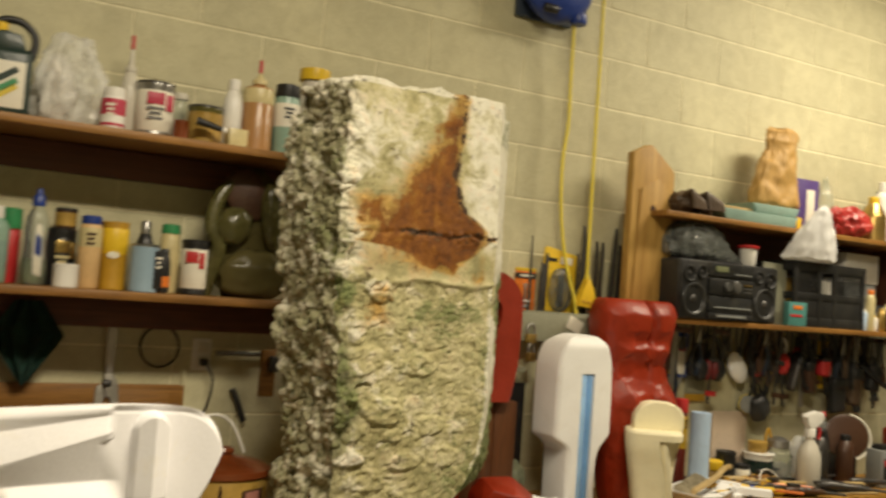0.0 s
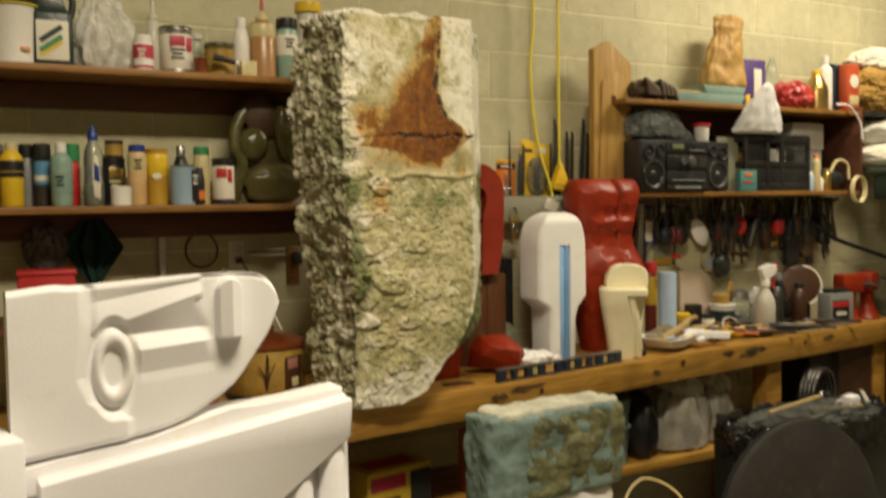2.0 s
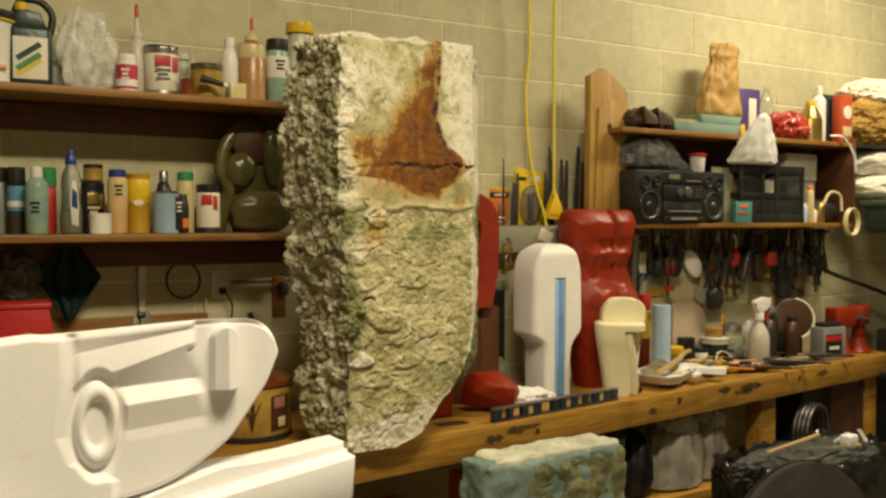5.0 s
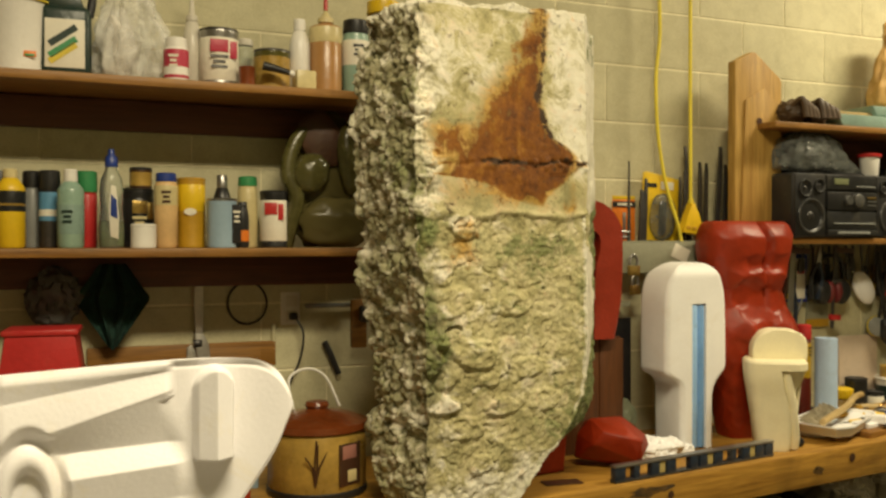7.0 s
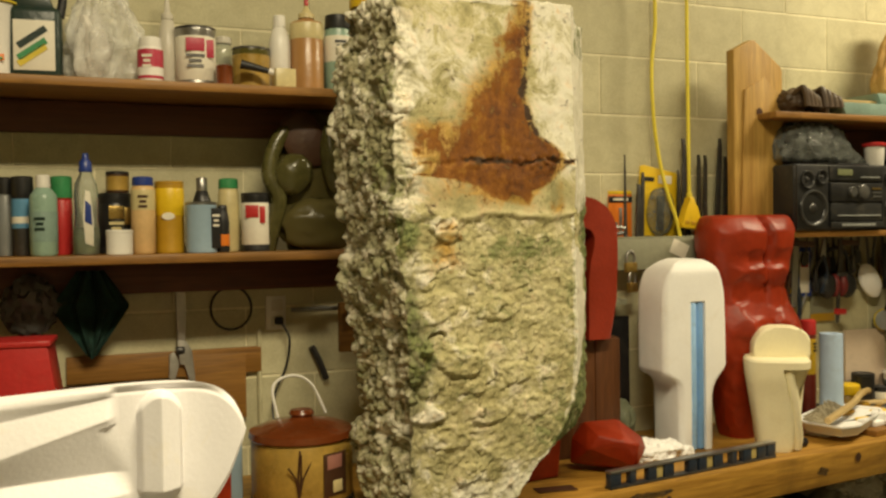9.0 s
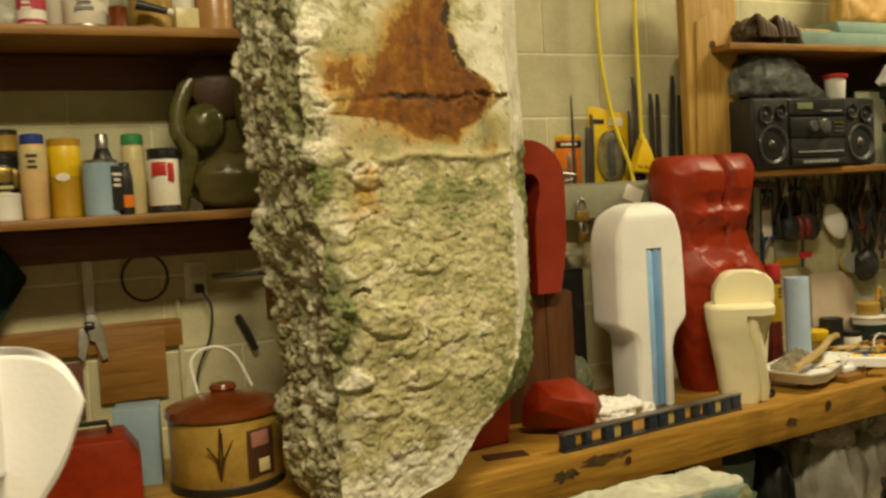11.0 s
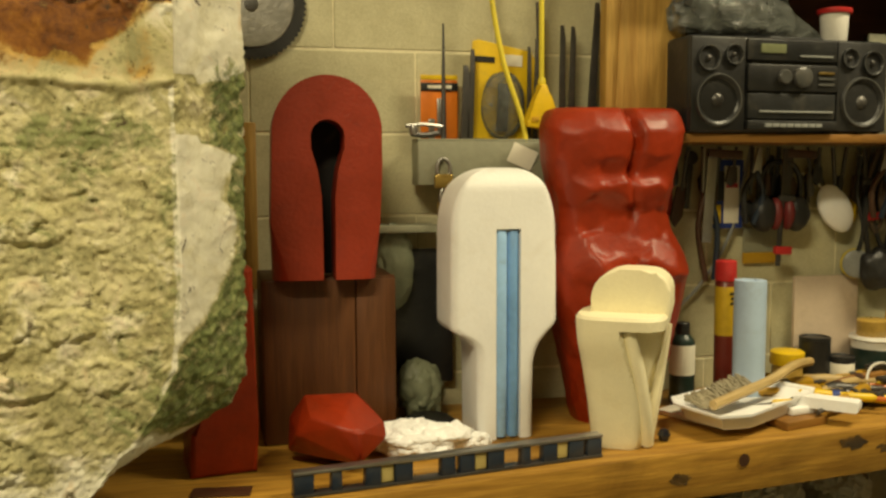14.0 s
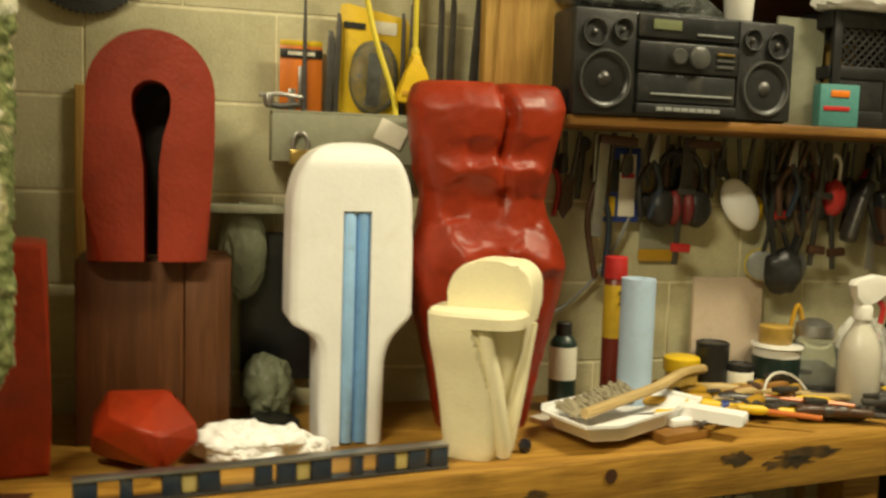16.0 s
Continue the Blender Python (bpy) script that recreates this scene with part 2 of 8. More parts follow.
BROWN = plain("dark_brown_tin", (0.07, 0.03, 0.015), 0.4)
MAROON = plain("maroon_glaze", (0.20, 0.048, 0.012), 0.22, var=0.35, coat=0.4)
OCHRE = plain("ochre_print", (0.44, 0.28, 0.06), 0.3, var=0.35, big=12)
SKYBLUE = plain("pale_blue_foam", (0.44, 0.58, 0.76), 0.6, var=0.08)
STEELBLUE = plain("steel_blue_tin", (0.30, 0.42, 0.52), 0.35, var=0.12)
PAPER = plain("paper", (0.78, 0.74, 0.62), 0.7, var=0.1)
KRAFT = plain("brown_paper", (0.47, 0.28, 0.075), 0.6, var=0.15, big=14)
BEIGE = plain("beige_board", (0.62, 0.50, 0.38), 0.7, var=0.12)
GREYCARD = plain("grey_green_panel", (0.30, 0.30, 0.21), 0.6)
BAGWHITE = plain("white_sack", (0.74, 0.71, 0.64), 0.5, var=0.14, big=12, relief=0.4)
BAGGREY = plain("grey_sack", (0.42, 0.40, 0.34), 0.5, var=0.3, big=9, relief=0.4)
BRISTLE = plain("grey_bristle", (0.42, 0.37, 0.25), 0.9, var=0.4, fine=200, relief=0.9)
TANCLOTH = plain("tan_fibre", (0.48, 0.28, 0.06), 0.9, var=0.3, fine=120, relief=0.8)
TEALFOAM = plain("blue_green_foam", (0.20, 0.285, 0.26), 0.8, var=0.35, big=9, fine=60, relief=0.8, dirt=(0.07, 0.085, 0.028), dirty=1.0)
MOSSY = plain("mossy_skin", (0.17, 0.175, 0.08), 0.9, var=0.6, big=14, fine=60, relief=0.9, dirt=(0.45, 0.42, 0.30), dirty=0.7)
CHALKY = plain("chalky_crust", (0.62, 0.62, 0.50), 0.9, var=0.3, big=10, fine=50, relief=0.8, dirt=(0.24, 0.26, 0.15), dirty=0.7)
LEATHER = plain("dark_leather", (0.085, 0.052, 0.028), 0.5, var=0.4)
TAPEYEL = plain("tape_yellow", (0.70, 0.55, 0.05), 0.4)
FILMCLEAR = film("clear_film", (0.85, 0.85, 0.8), 0.12, 0.4)
FILMGREY = film("smoky_film", (0.13, 0.14, 0.13), 0.12, 0.6)
SCUFF = film("graphite_scuff", (0.05, 0.038, 0.024), 0.6, 0.42)
FILMBLACK = plain("black_liner", (0.012, 0.012, 0.012), 0.18, var=0.3, relief=0.3)
MOLDSKIN = glass("amber_green_resin", (0.13, 0.11, 0.04), 0.22, 0.25)
CLEAR = glass("clear_plastic", (0.86, 0.92, 0.90), 0.08, 0.9)
LCD = plain("display_window", (0.20, 0.22, 0.12), 0.2)
ROCK = rock_material()


# ---- shape helpers ----
def finish(bm, angle=40):
    bmesh.ops.recalc_face_normals(bm, faces=bm.faces)
    me = bpy.data.meshes.new("mesh")
    bm.to_mesh(me)
    bm.free()
    me.shade_smooth()
    me.set_sharp_from_angle(angle=radians(angle))
    return me


def part(name, bm, material, parent, label="", angle=40):
    """One mesh under a thing or a part."""
    ob = new(name, finish(bm, angle))
    ob.data.materials.append(material)
    ob.parent = parent
    if label:
        ob["label"] = label
    return ob


def thing(name, at, label, category, rz=0.0, group="", kind="", tilt=(0, 0)):
    ob = new(name)
    ob.empty_display_size = 0.05
    ob.matrix_basis = pose(*at, tilt[0], tilt[1], rz)
    return tagged(ob, label, category, group, kind)


def solid(name, bm, material, at, label, category, rz=0.0, group="", kind="", tilt=(0, 0), angle=40):
    ob = new(name, finish(bm, angle))
    ob.data.materials.append(material)
    ob.matrix_basis = pose(*at, tilt[0], tilt[1], rz)
    return tagged(ob, label, category, group, kind)


def box(sx, sy, sz, at=(0, 0, 0), bevel=0.003, bm=None, m=None, seg=2):
    """A box whose base centre is at `at`."""
    one = bmesh.new()
    bmesh.ops.create_cube(one, size=1, matrix=Matrix.Translation((at[0], at[1], at[2] + sz / 2)) @ Matrix.Diagonal((sx, sy, sz, 1)))
    if bevel:
        bmesh.ops.bevel(one, geom=one.edges[:], offset=min(bevel, 0.45 * min(sx, sy, sz)), segments=seg, affect="EDGES", profile=0.5)
    return join(bm, one, m)


def join(bm, one, m=None):
    if m:
        bmesh.ops.transform(one, matrix=m, verts=one.verts)
    if bm is None:
        return one
    me = bpy.data.meshes.new("tmp")
    one.to_mesh(me)
    one.free()
    bm.from_mesh(me)
    bpy.data.meshes.remove(me)
    return bm


def lathe(profile, seg=28, at=(0, 0, 0), bm=None, m=None, squash=1.0, hoop=False):
    """Turn (radius, height) pairs round the upright axis; ends are capped, or joined to a hoop."""
    one = bmesh.new()
    rings = []
    for r, z in profile:
        rings.append([one.verts.new((at[0] + r * math.cos(a), at[1] + squash * r * math.sin(a), at[2] + z)) for a in (2 * math.pi * i / seg for i in range(seg))])
    for a, b in zip(rings, rings[1:]):
        for i in range(seg):
            one.faces.new((a[i], a[(i + 1) % seg], b[(i + 1) % seg], b[i]))
    if hoop:
        for i in range(seg):
            one.faces.new((rings[-1][i], rings[-1][(i + 1) % seg], rings[0][(i + 1) % seg], rings[0][i]))
    else:
        one.faces.new(rings[0][::-1])
        one.faces.new(rings[-1])
    return join(bm, one, m)


def prism(outline, y0, y1, bevel=0.004, bm=None, m=None, seg=2, soft=None):
    """An (x, z) outline drawn out from y0 to y1."""
    one = bmesh.new()
    a = [one.verts.new((x, y0, z)) for x, z in outline]
    b = [one.verts.new((x, y1, z)) for x, z in outline]
    n = len(a)
    one.faces.new(a)
    one.faces.new(b[::-1])
    for i in range(n):
        one.faces.new((a[i], b[i], b[(i + 1) % n], a[(i + 1) % n]))
    if bevel:
        rim = [e for e in one.edges if abs(e.verts[0].co.y - e.verts[1].co.y) < 1e-6]
        if soft:
            rim = [e for e in rim if soft((e.verts[0].co + e.verts[1].co) / 2)]
        bmesh.ops.bevel(one, geom=rim, offset=bevel, segments=seg, affect="EDGES", profile=0.5, clamp_overlap=True)
    return join(bm, one, m)


def tube(points, r, seg=8, bm=None, m=None, taper=None):
    one = bmesh.new()
    pts = [Vector(p) for p in points]
    rings = []
    side = None
    for i, p in enumerate(pts):
        d = (pts[min(i + 1, len(pts) - 1)] - pts[max(i - 1, 0)]).normalized()
        if side is None:
            side = d.orthogonal().normalized()
        side = (side - d * side.dot(d)).normalized()
        up = d.cross(side)
        k = r if taper is None else r * (1 + (taper - 1) * i / (len(pts) - 1))
        rings.append([one.verts.new(p + k * (math.cos(t) * side + math.sin(t) * up)) for t in (2 * math.pi * j / seg for j in range(seg))])
    for a, b in zip(rings, rings[1:]):
        for j in range(seg):
            one.faces.new((a[j], a[(j + 1) % seg], b[(j + 1) % seg], b[j]))
    one.faces.new(rings[0][::-1])
    one.faces.new(rings[-1])
    return join(bm, one, m)


def curve(points, n=8):
    """A smooth line through the points."""
    p = [Vector(q) for q in points]
    p = [2 * p[0] - p[1]] + p + [2 * p[-1] - p[-2]]
    out = []
    for i in range(1, len(p) - 2):
        for k in range(n):
            t = k / n
            a, b, c, d = p[i - 1], p[i], p[i + 1], p[i + 2]
            out.append(0.5 * (2 * b + (c - a) * t + (2 * a - 5 * b + 4 * c - d) * t * t + (3 * b - a - 3 * c + d) * t ** 3))
    return out + [p[-2]]


def lump(rx, ry, rz, at=(0, 0, 0), amp=0.15, freq=2.0, level=4, seed=0, creased=False, bm=None, m=None, floor_at=None):
    """An uneven mass; creased ones crumple like a bag. floor_at cuts the underside flat."""
    one = bmesh.new()
    bmesh.ops.create_icosphere(one, subdivisions=level, radius=1)
    off = Vector((seed * 7.3, seed * 3.1, seed * 5.7))
    for v in one.verts:
        q = v.co * freq + off
        h = noise.fractal(q, 1.0, 2.0, 4)
        if creased:
            fold = noise.noise(q * 0.9 + Vector((0, 0, 3))) * 1.5
            h = 0.8 - 1.5 * abs(noise.noise(q + Vector((fold, 0, fold)))) - 0.5 * abs(noise.noise(q * 2.3 + Vector((0, fold, 1)))) + 0.12 * noise.noise(q * 6)
        p = v.co * (1 + amp * h)
        z = p.z * rz
        if floor_at is not None:
            z = max(z, floor_at)
        v.co = Vector((at[0] + p.x * rx, at[1] + p.y * ry, at[2] + z))
    return join(bm, one, m)


def sack(profile, squash=0.6, folds=9, amp=0.08, seed=0, seg=96, lean=(0.0, 0.0)):
    """A gathered bag: a turned outline with folds that run up to the neck."""
    rnd = random.Random(seed)
    ph = [rnd.uniform(0, 6.28) for _ in range(4)]
    pts = []
    for (r0, z0), (r1, z1) in zip(profile, profile[1:]):
        for k in range(6):
            pts.append((r0 + (r1 - r0) * k / 6, z0 + (z1 - z0) * k / 6))
    pts.append(profile[-1])
    one = bmesh.new()
    rings = []
    top = max(z for _, z in pts) or 1
    for r, z in pts:
        ring = []
        for i in range(seg):
            a = 2 * math.pi * i / seg
            w = math.sin(folds * a + ph[0] + 2.5 * z / top) + 0.6 * math.sin((folds * 2 + 1) * a + ph[1] - 3 * z / top)
            d = noise.fractal(Vector((3 * math.cos(a), 3 * math.sin(a), 9 * z + seed)), 1, 2, 3)
            k = 1 + amp * (w * (0.35 + 0.65 * z / top) + 1.6 * d)
            ring.append(one.verts.new((r * k * math.cos(a) + lean[0] * z / top, squash * r * k * math.sin(a) + lean[1] * z / top, z if z < 0.002 else z + 0.06 * r * d)))
        rings.append(ring)
    for a, b in zip(rings, rings[1:]):
        for i in range(seg):
            one.faces.new((a[i], a[(i + 1) % seg], b[(i + 1) % seg], b[i]))
    one.faces.new(rings[0][::-1])
    one.faces.new(rings[-1])
    return one


def crumple(bm, amp, freq, seed=0):
    """Sharp paper-like creases pressed into a mesh."""
    bm.normal_update()
    off = Vector((seed * 3.7, seed * 1.9, seed * 5.3))
    moves = []
    for v in bm.verts:
        q = v.co * freq + off
        fold = noise.noise(q * 0.7) * 1.2
        h = 0.30 - abs(noise.noise(q + Vector((fold, 0, fold)))) + 0.5 * (0.25 - abs(noise.noise(q * 2.1 + Vector((0, fold, 4))))) + 0.25 * (0.25 - abs(noise.noise(q * 4.6)))
        moves.append(v.co + v.normal * amp * h)
    for v, p in zip(bm.verts, moves):
        v.co = Vector((p.x, p.y, max(p.z, 0.0005)))
    return bm


def gem(rx, ry, rz, at=(0, 0, 0), seed=0, count=26, bm=None, floor_at=None):
    """A lump cut into flat facets."""
    rnd = random.Random(seed)
    one = bmesh.new()
    for _ in range(count):
        v = Vector((rnd.gauss(0, 1), rnd.gauss(0, 1), rnd.gauss(0, 1))).normalized() * rnd.uniform(0.9, 1.05)
        z = v.z * rz
        if floor_at is not None:
            z = max(z, floor_at)
        one.verts.new((at[0] + v.x * rx, at[1] + v.y * ry, at[2] + z))
    got = bmesh.ops.convex_hull(one, input=one.verts[:])
    bmesh.ops.delete(one, geom=list({g for g in got["geom_unused"] + got["geom_interior"] if isinstance(g, bmesh.types.BMVert)}), context="VERTS")
    bmesh.ops.bevel(one, geom=one.edges[:], offset=0.004, segments=2, affect="EDGES", profile=0.5)
    return join(bm, one)


def bars(parent, x, y, z, widths, h, gap, material, name="lettering"):
    """Lines of unreadable print as raised bars on a face turned to -y."""
    one = bmesh.new()
    for i, w in enumerate(widths):
        box(w, 0.0012, h, (x, y, z - i * (h + gap)), 0.0, one)
    part(name, one, material, parent)


def facing(rx=90):
    return pose(0, 0, 0, rx, 0, 0)


def bench_front(x):
    return -0.89 + 0.112 * x


BENCH = 0.935

# ---- the room ----
COURSE, LONG = 0.2032, 0.4064
wall = tagged(new("wall_north", finish(box(12, 0.2, 3.6, (3, 0.1012, 0), 0))), "painted concrete block wall in warm grey beige", "wall", kind="structure")
wall.data.materials.append(MORTAR)
for name, at, size in (("wall_south", (3, -6.1, 0), (12, 0.2, 3.6)), ("wall_west", (-3.1, -3, 0), (0.2, 6.4, 3.6)), ("wall_east", (9.1, -3, 0), (0.2, 6.4, 3.6))):
    w = solid(name, box(*size, at, 0), BLOCK, (0, 0, 0), "plain painted block wall", "wall", kind="structure")
solid("floor", box(12.4, 6.6, 0.1, (3, -3, -0.1), 0), FLOOR, (0, 0, 0), "worn tan concrete workshop floor", "floor", kind="structure")
solid("ceiling", box(12.4, 6.6, 0.1, (3, -3, 3.6), 0), CEIL, (0, 0, 0), "plain white workshop ceiling", "ceiling", kind="structure")


def shelf_board(x0, x1, depth, top, thick, material, label, skew=0.0):
    b = box(x1 - x0, depth, thick, ((x0 + x1) / 2, -depth / 2 - 0.002, top - thick), 0.004)
    return solid("shelf", b, material, (0, 0, 0), label, "shelf")


# left shelves with their ledgers
for top in (2.03, 1.59):
    shelf_board(0.0, 1.99, 0.28, top, 0.024, SHELFWOOD, "reddish brown wooden wall shelf holding bottles")
    # one dark strip takes in both the ledger and the shadow below the shelf
    solid("ledger", box(1.99, 0.03, 0.085, (0.995, -0.018, top - 0.112), 0.003), DARKWOOD, (0, 0, 0), "dark strip standing for the wooden ledger and the shadow under the wall shelf", "ledger")

# right shelving unit
unit = thing("shelving_unit", (0, 0, 0), "brown wooden two-tier wall shelving unit crowded with things", "shelf")
part("shelf", box(1.60, 0.25, 0.022, (4.11, -0.128, 1.600), 0.003), SHELFWOOD, unit)
part("shelf", box(1.58, 0.25, 0.022, (4.12, -0.128, 2.010), 0.003), SHELFWOOD, unit)
part("end_panel", box(0.022, 0.25, 0.43, (4.923, -0.128, 1.6225), 0.003), DARKWOOD, unit)
part("back_panel", box(1.56, 0.008, 0.386, (4.12, -0.008, 1.6225), 0.001), DARKWOOD, unit, "dark stained back panel")

plank = solid("upright_board", prism([(-0.107, 0), (0.107, 0), (0.107, 0.59), (0.10, 0.604), (-0.015, 0.690), (-0.030, 0.690), (-0.107, 0.652)], -0.02, 0.02, 0.004), BOARDWOOD, (3.342, -0.135, 1.6),
              "knotty cedar board with a slanted top standing on end", "board")
part("front_board", prism([(-0.088, 0), (0.092, 0), (0.092, 0.50), (0.018, 0.562), (-0.066, 0.515)], -0.028, -0.021, 0.002), BOARDWOOD, plank, "thinner pointed board fixed to the face")
kn = lathe([(0.0, 0), (0.012, 0.0), (0.014, 0.0015), (0.0, 0.002)], 14, m=Matrix.Translation((-0.005, -0.0285, 0.44)) @ facing(90))
part("knot", kn, BROWN, plank, "dark knot in the wood")

# bench
bench = thing("workbench", (0, 0, 0), "long worn timber workbench against the block wall", "workbench")
top = bmesh.new()
X0, X1 = 0.1, 5.2
out = [(X0, bench_front(X0)), (X1, bench_front(X1)), (X1, -0.012), (X0, -0.012)]
lo = [top.verts.new((x, y, BENCH - 0.03)) for x, y in out]
hi = [top.verts.new((x, y, BENCH)) for x, y in out]
top.faces.new(hi), top.faces.new(lo[::-1])
for i in range(4):
    top.faces.new((lo[i], lo[(i + 1) % 4], hi[(i + 1) % 4], hi[i]))
bmesh.ops.bevel(top, geom=top.edges[:], offset=0.004, segments=2, affect="EDGES", profile=0.5)
part("bench_top", top, BENCHWOOD, bench, "scuffed plywood top")
ANG = math.degrees(math.atan(0.112))
apron = box((X1 - X0) / math.cos(radians(ANG)), 0.038, 0.105, (0, 0, 0), 0.004)
ap = part("front_rail", apron, BENCHWOOD, bench, "heavy front rail with dark scuffs and knots")
ap.matrix_basis = pose((X0 + X1) / 2, bench_front((X0 + X1) / 2) + 0.017, BENCH - 0.108, 0, 0, ANG)
for x in (0.5, 1.75, 2.95, 4.12, 5.05):
    part("leg", box(0.10, 0.09, BENCH - 0.035, (x, bench_front(x) + 0.09, 0), 0.005), BENCHWOOD, bench)
    part("leg", box(0.10, 0.09, BENCH - 0.035, (x, -0.08, 0), 0.005), BENCHWOOD, bench)
part("lower_shelf", box(4.6, 0.42, 0.04, (2.75, -0.24, 0.44), 0.003), BENCHWOOD, bench)
for x, z, r in ((3.414, 0.90, 0.012), (2.62, 0.885, 0.009), (4.3, 0.90, 0.01)):
    k = lathe([(0.0, 0), (r, 0.0), (r * 1.2, 0.0015), (0.0, 0.002)], 14, m=pose(x, bench_front(x) - 0.0035, z, 90, 0, ANG))
    part("knot", k, BROWN, bench)
rnd = random.Random(5)
for x, z, w in ((2.55, 0.905, 0.20), (2.42, 0.885, 0.10), (3.72, 0.905, 0.10), (3.92, 0.90, 0.22), (3.86, 0.885, 0.16), (3.25, 0.875, 0.06), (4.5, 0.9, 0.12)):
    ragged = [((0.55 + 0.45 * rnd.random()) * w / 2 * math.cos(a), (0.35 + 0.85 * rnd.random()) * 0.016 * math.sin(a)) for a in (2 * math.pi * i / 26 for i in range(26))]
    k = prism(ragged, -0.0006, 0.0006, 0.0, m=pose(x, bench_front(x) - 0.0032, z, 0, 0, ANG))
    part("scuff", k, SCUFF, bench, "black scuff mark")


# ---- weathered rock column ----
def lerp_table(t, rows):
    if t <= rows[0][0]:
        return rows[0][1]
    for (a, u), (b, v) in zip(rows, rows[1:]):
        if t <= b:
            return u + (v - u) * (t - a) / (b - a)
    return rows[-1][1]


def step(a, b, x):
    t = min(1, max(0, (x - a) / (b - a)))
    return t * t * (3 - 2 * t)


def rock_column():
    NU, NV, Z0, Z1 = 440, 400, BENCH + 0.002, 2.185
    # the outline at a height: front-left, front-right, back-right, back-left
    fr = [(0.93, 1.95), (0.97, 2.065), (1.06, 2.13), (1.15, 2.20), (1.22, 2.235), (1.35, 2.245), (2.2, 2.238)]
    br = [(0.93, 1.98), (1.04, 2.13), (1.08, 2.235), (1.13, 2.32), (1.18, 2.345), (1.5, 2.355), (2.2, 2.352)]
    fl = [(0.93, 1.82), (1.0, 1.80), (1.2, 1.805), (1.45, 1.80), (1.6, 1.775), (2.2, 1.785)]
    bl = [(0.93, 1.79), (1.0, 1.748), (1.13, 1.735), (1.18, 1.752), (1.30, 1.765), (1.36, 1.748), (1.45, 1.735), (1.535, 1.708), (1.565, 1.712), (1.60, 1.738), (1.68, 1.715), (1.9, 1.70), (2.2, 1.735)]
    yb = [(0.93, -0.60), (1.1, -0.50), (2.2, -0.47)]
    yf = [(0.93, -0.735), (1.3, -0.755), (2.2, -0.745)]
    # rust: how far the stain reaches to either side at a height
    rust_l = [(1.695, 2.10), (1.715, 2.03), (1.74, 1.99), (1.757, 1.93), (1.768, 1.80), (1.785, 1.81), (1.85, 1.862), (1.89, 1.905), (1.93, 1.93), (2.0, 1.98), (2.04, 2.015), (2.09, 2.045), (2.11, 2.085), (2.18, 2.098)]
    rust_r = [(1.695, 2.115), (1.727, 2.135), (1.75, 2.18), (1.79, 2.215), (1.82, 2.215), (1.842, 2.19), (1.865, 2.15), (1.90, 2.128), (1.966, 2.11), (2.03, 2.122), (2.18, 2.130)]
    # nodules standing out of the lower front: x, z, half width, half height, how proud
    nodules = ((1.812, 1.335, 0.055, 0.040, 0.026), (1.930, 1.328, 0.070, 0.028, 0.016), (1.835, 1.268, 0.055, 0.026, 0.016), (1.838, 1.212, 0.050, 0.022, 0.024), (1.970, 1.270, 0.030, 0.014, 0.009), (1.850, 1.530, 0.026, 0.034, 0.012),
               (2.075, 1.290, 0.05, 0.020, 0.009), (1.90, 1.15, 0.06, 0.022, 0.010), (2.0, 1.20, 0.05, 0.018, 0.009), (1.86, 1.45, 0.07, 0.030, 0.010), (1.95, 1.06, 0.06, 0.02, 0.010), (1.905, 1.635, 0.035, 0.030, 0.014), (2.03, 1.45, 0.05, 0.025, 0.007), (2.12, 1.21, 0.05, 0.022, 0.008))
    verts, weather, darkening = [], [], []
    for j in range(NV + 1):
        z = Z0 + (Z1 - Z0) * j / NV
        yfz, ybz = lerp_table(z, yf), lerp_table(z, yb)
        FL, FR = Vector((lerp_table(z, fl), yfz)), Vector((lerp_table(z, fr), yfz))
        BR, BL = Vector((lerp_table(z, br), -0.615)), Vector((lerp_table(z, bl), ybz))
        ring = [FL, FR, BR, Vector((BR.x - 0.12, -0.47)), Vector((BL.x + 0.1, ybz + 0.07)), BL]
        shares = [0.50, 0.14, 0.06, 0.04, 0.04, 0.22]
        rl, rr = lerp_table(z, rust_l), lerp_table(z, rust_r)
        limit = lerp_table(z, [(1.24, -0.1), (1.28, 0.25), (1.33, 0.5), (1.385, 0.72), (1.43, 0.85), (1.48, 0.8), (1.50, 0.62), (1.54, 0.7), (1.575, 0.88), (1.592, 0.5), (1.605, 0.0), (1.675, 0.0), (1.70, 0.5), (1.715, 1.1), (2.2, 1.2)])
        for i in range(NU):
            s, k = i / NU, 0
            while s > shares[k] + 1e-9:
                s -= shares[k]
                k += 1
            u = s / shares[k]
            a, b = ring[k], ring[(k + 1) % 6]
            p = a.lerp(b, u)
            d = b - a
            n = Vector((d.y, -d.x)).normalized()
            # round the corners
            w = 0.05
            if u < w:
                pd = a - ring[k - 1]
                n = (n * (0.5 + 0.5 * u / w) + Vector((pd.y, -pd.x)).normalized() * (0.5 - 0.5 * u / w)).normalized()
            if u > 1 - w:
                nd = ring[(k + 2) % 6] - b
                n = (n * (0.5 + 0.5 * (1 - u) / w) + Vector((nd.y, -nd.x)).normalized() * (0.5 - 0.5 * (1 - u) / w)).normalized()
            q = Vector((p.x, p.y, z))
            big, mid = noise.fractal(q * 6, 1, 2, 3), noise.fractal(q * 19, 1.0, 2, 3)
            front = k == 0
            wobble = 0.10 * big + 0.05 * mid
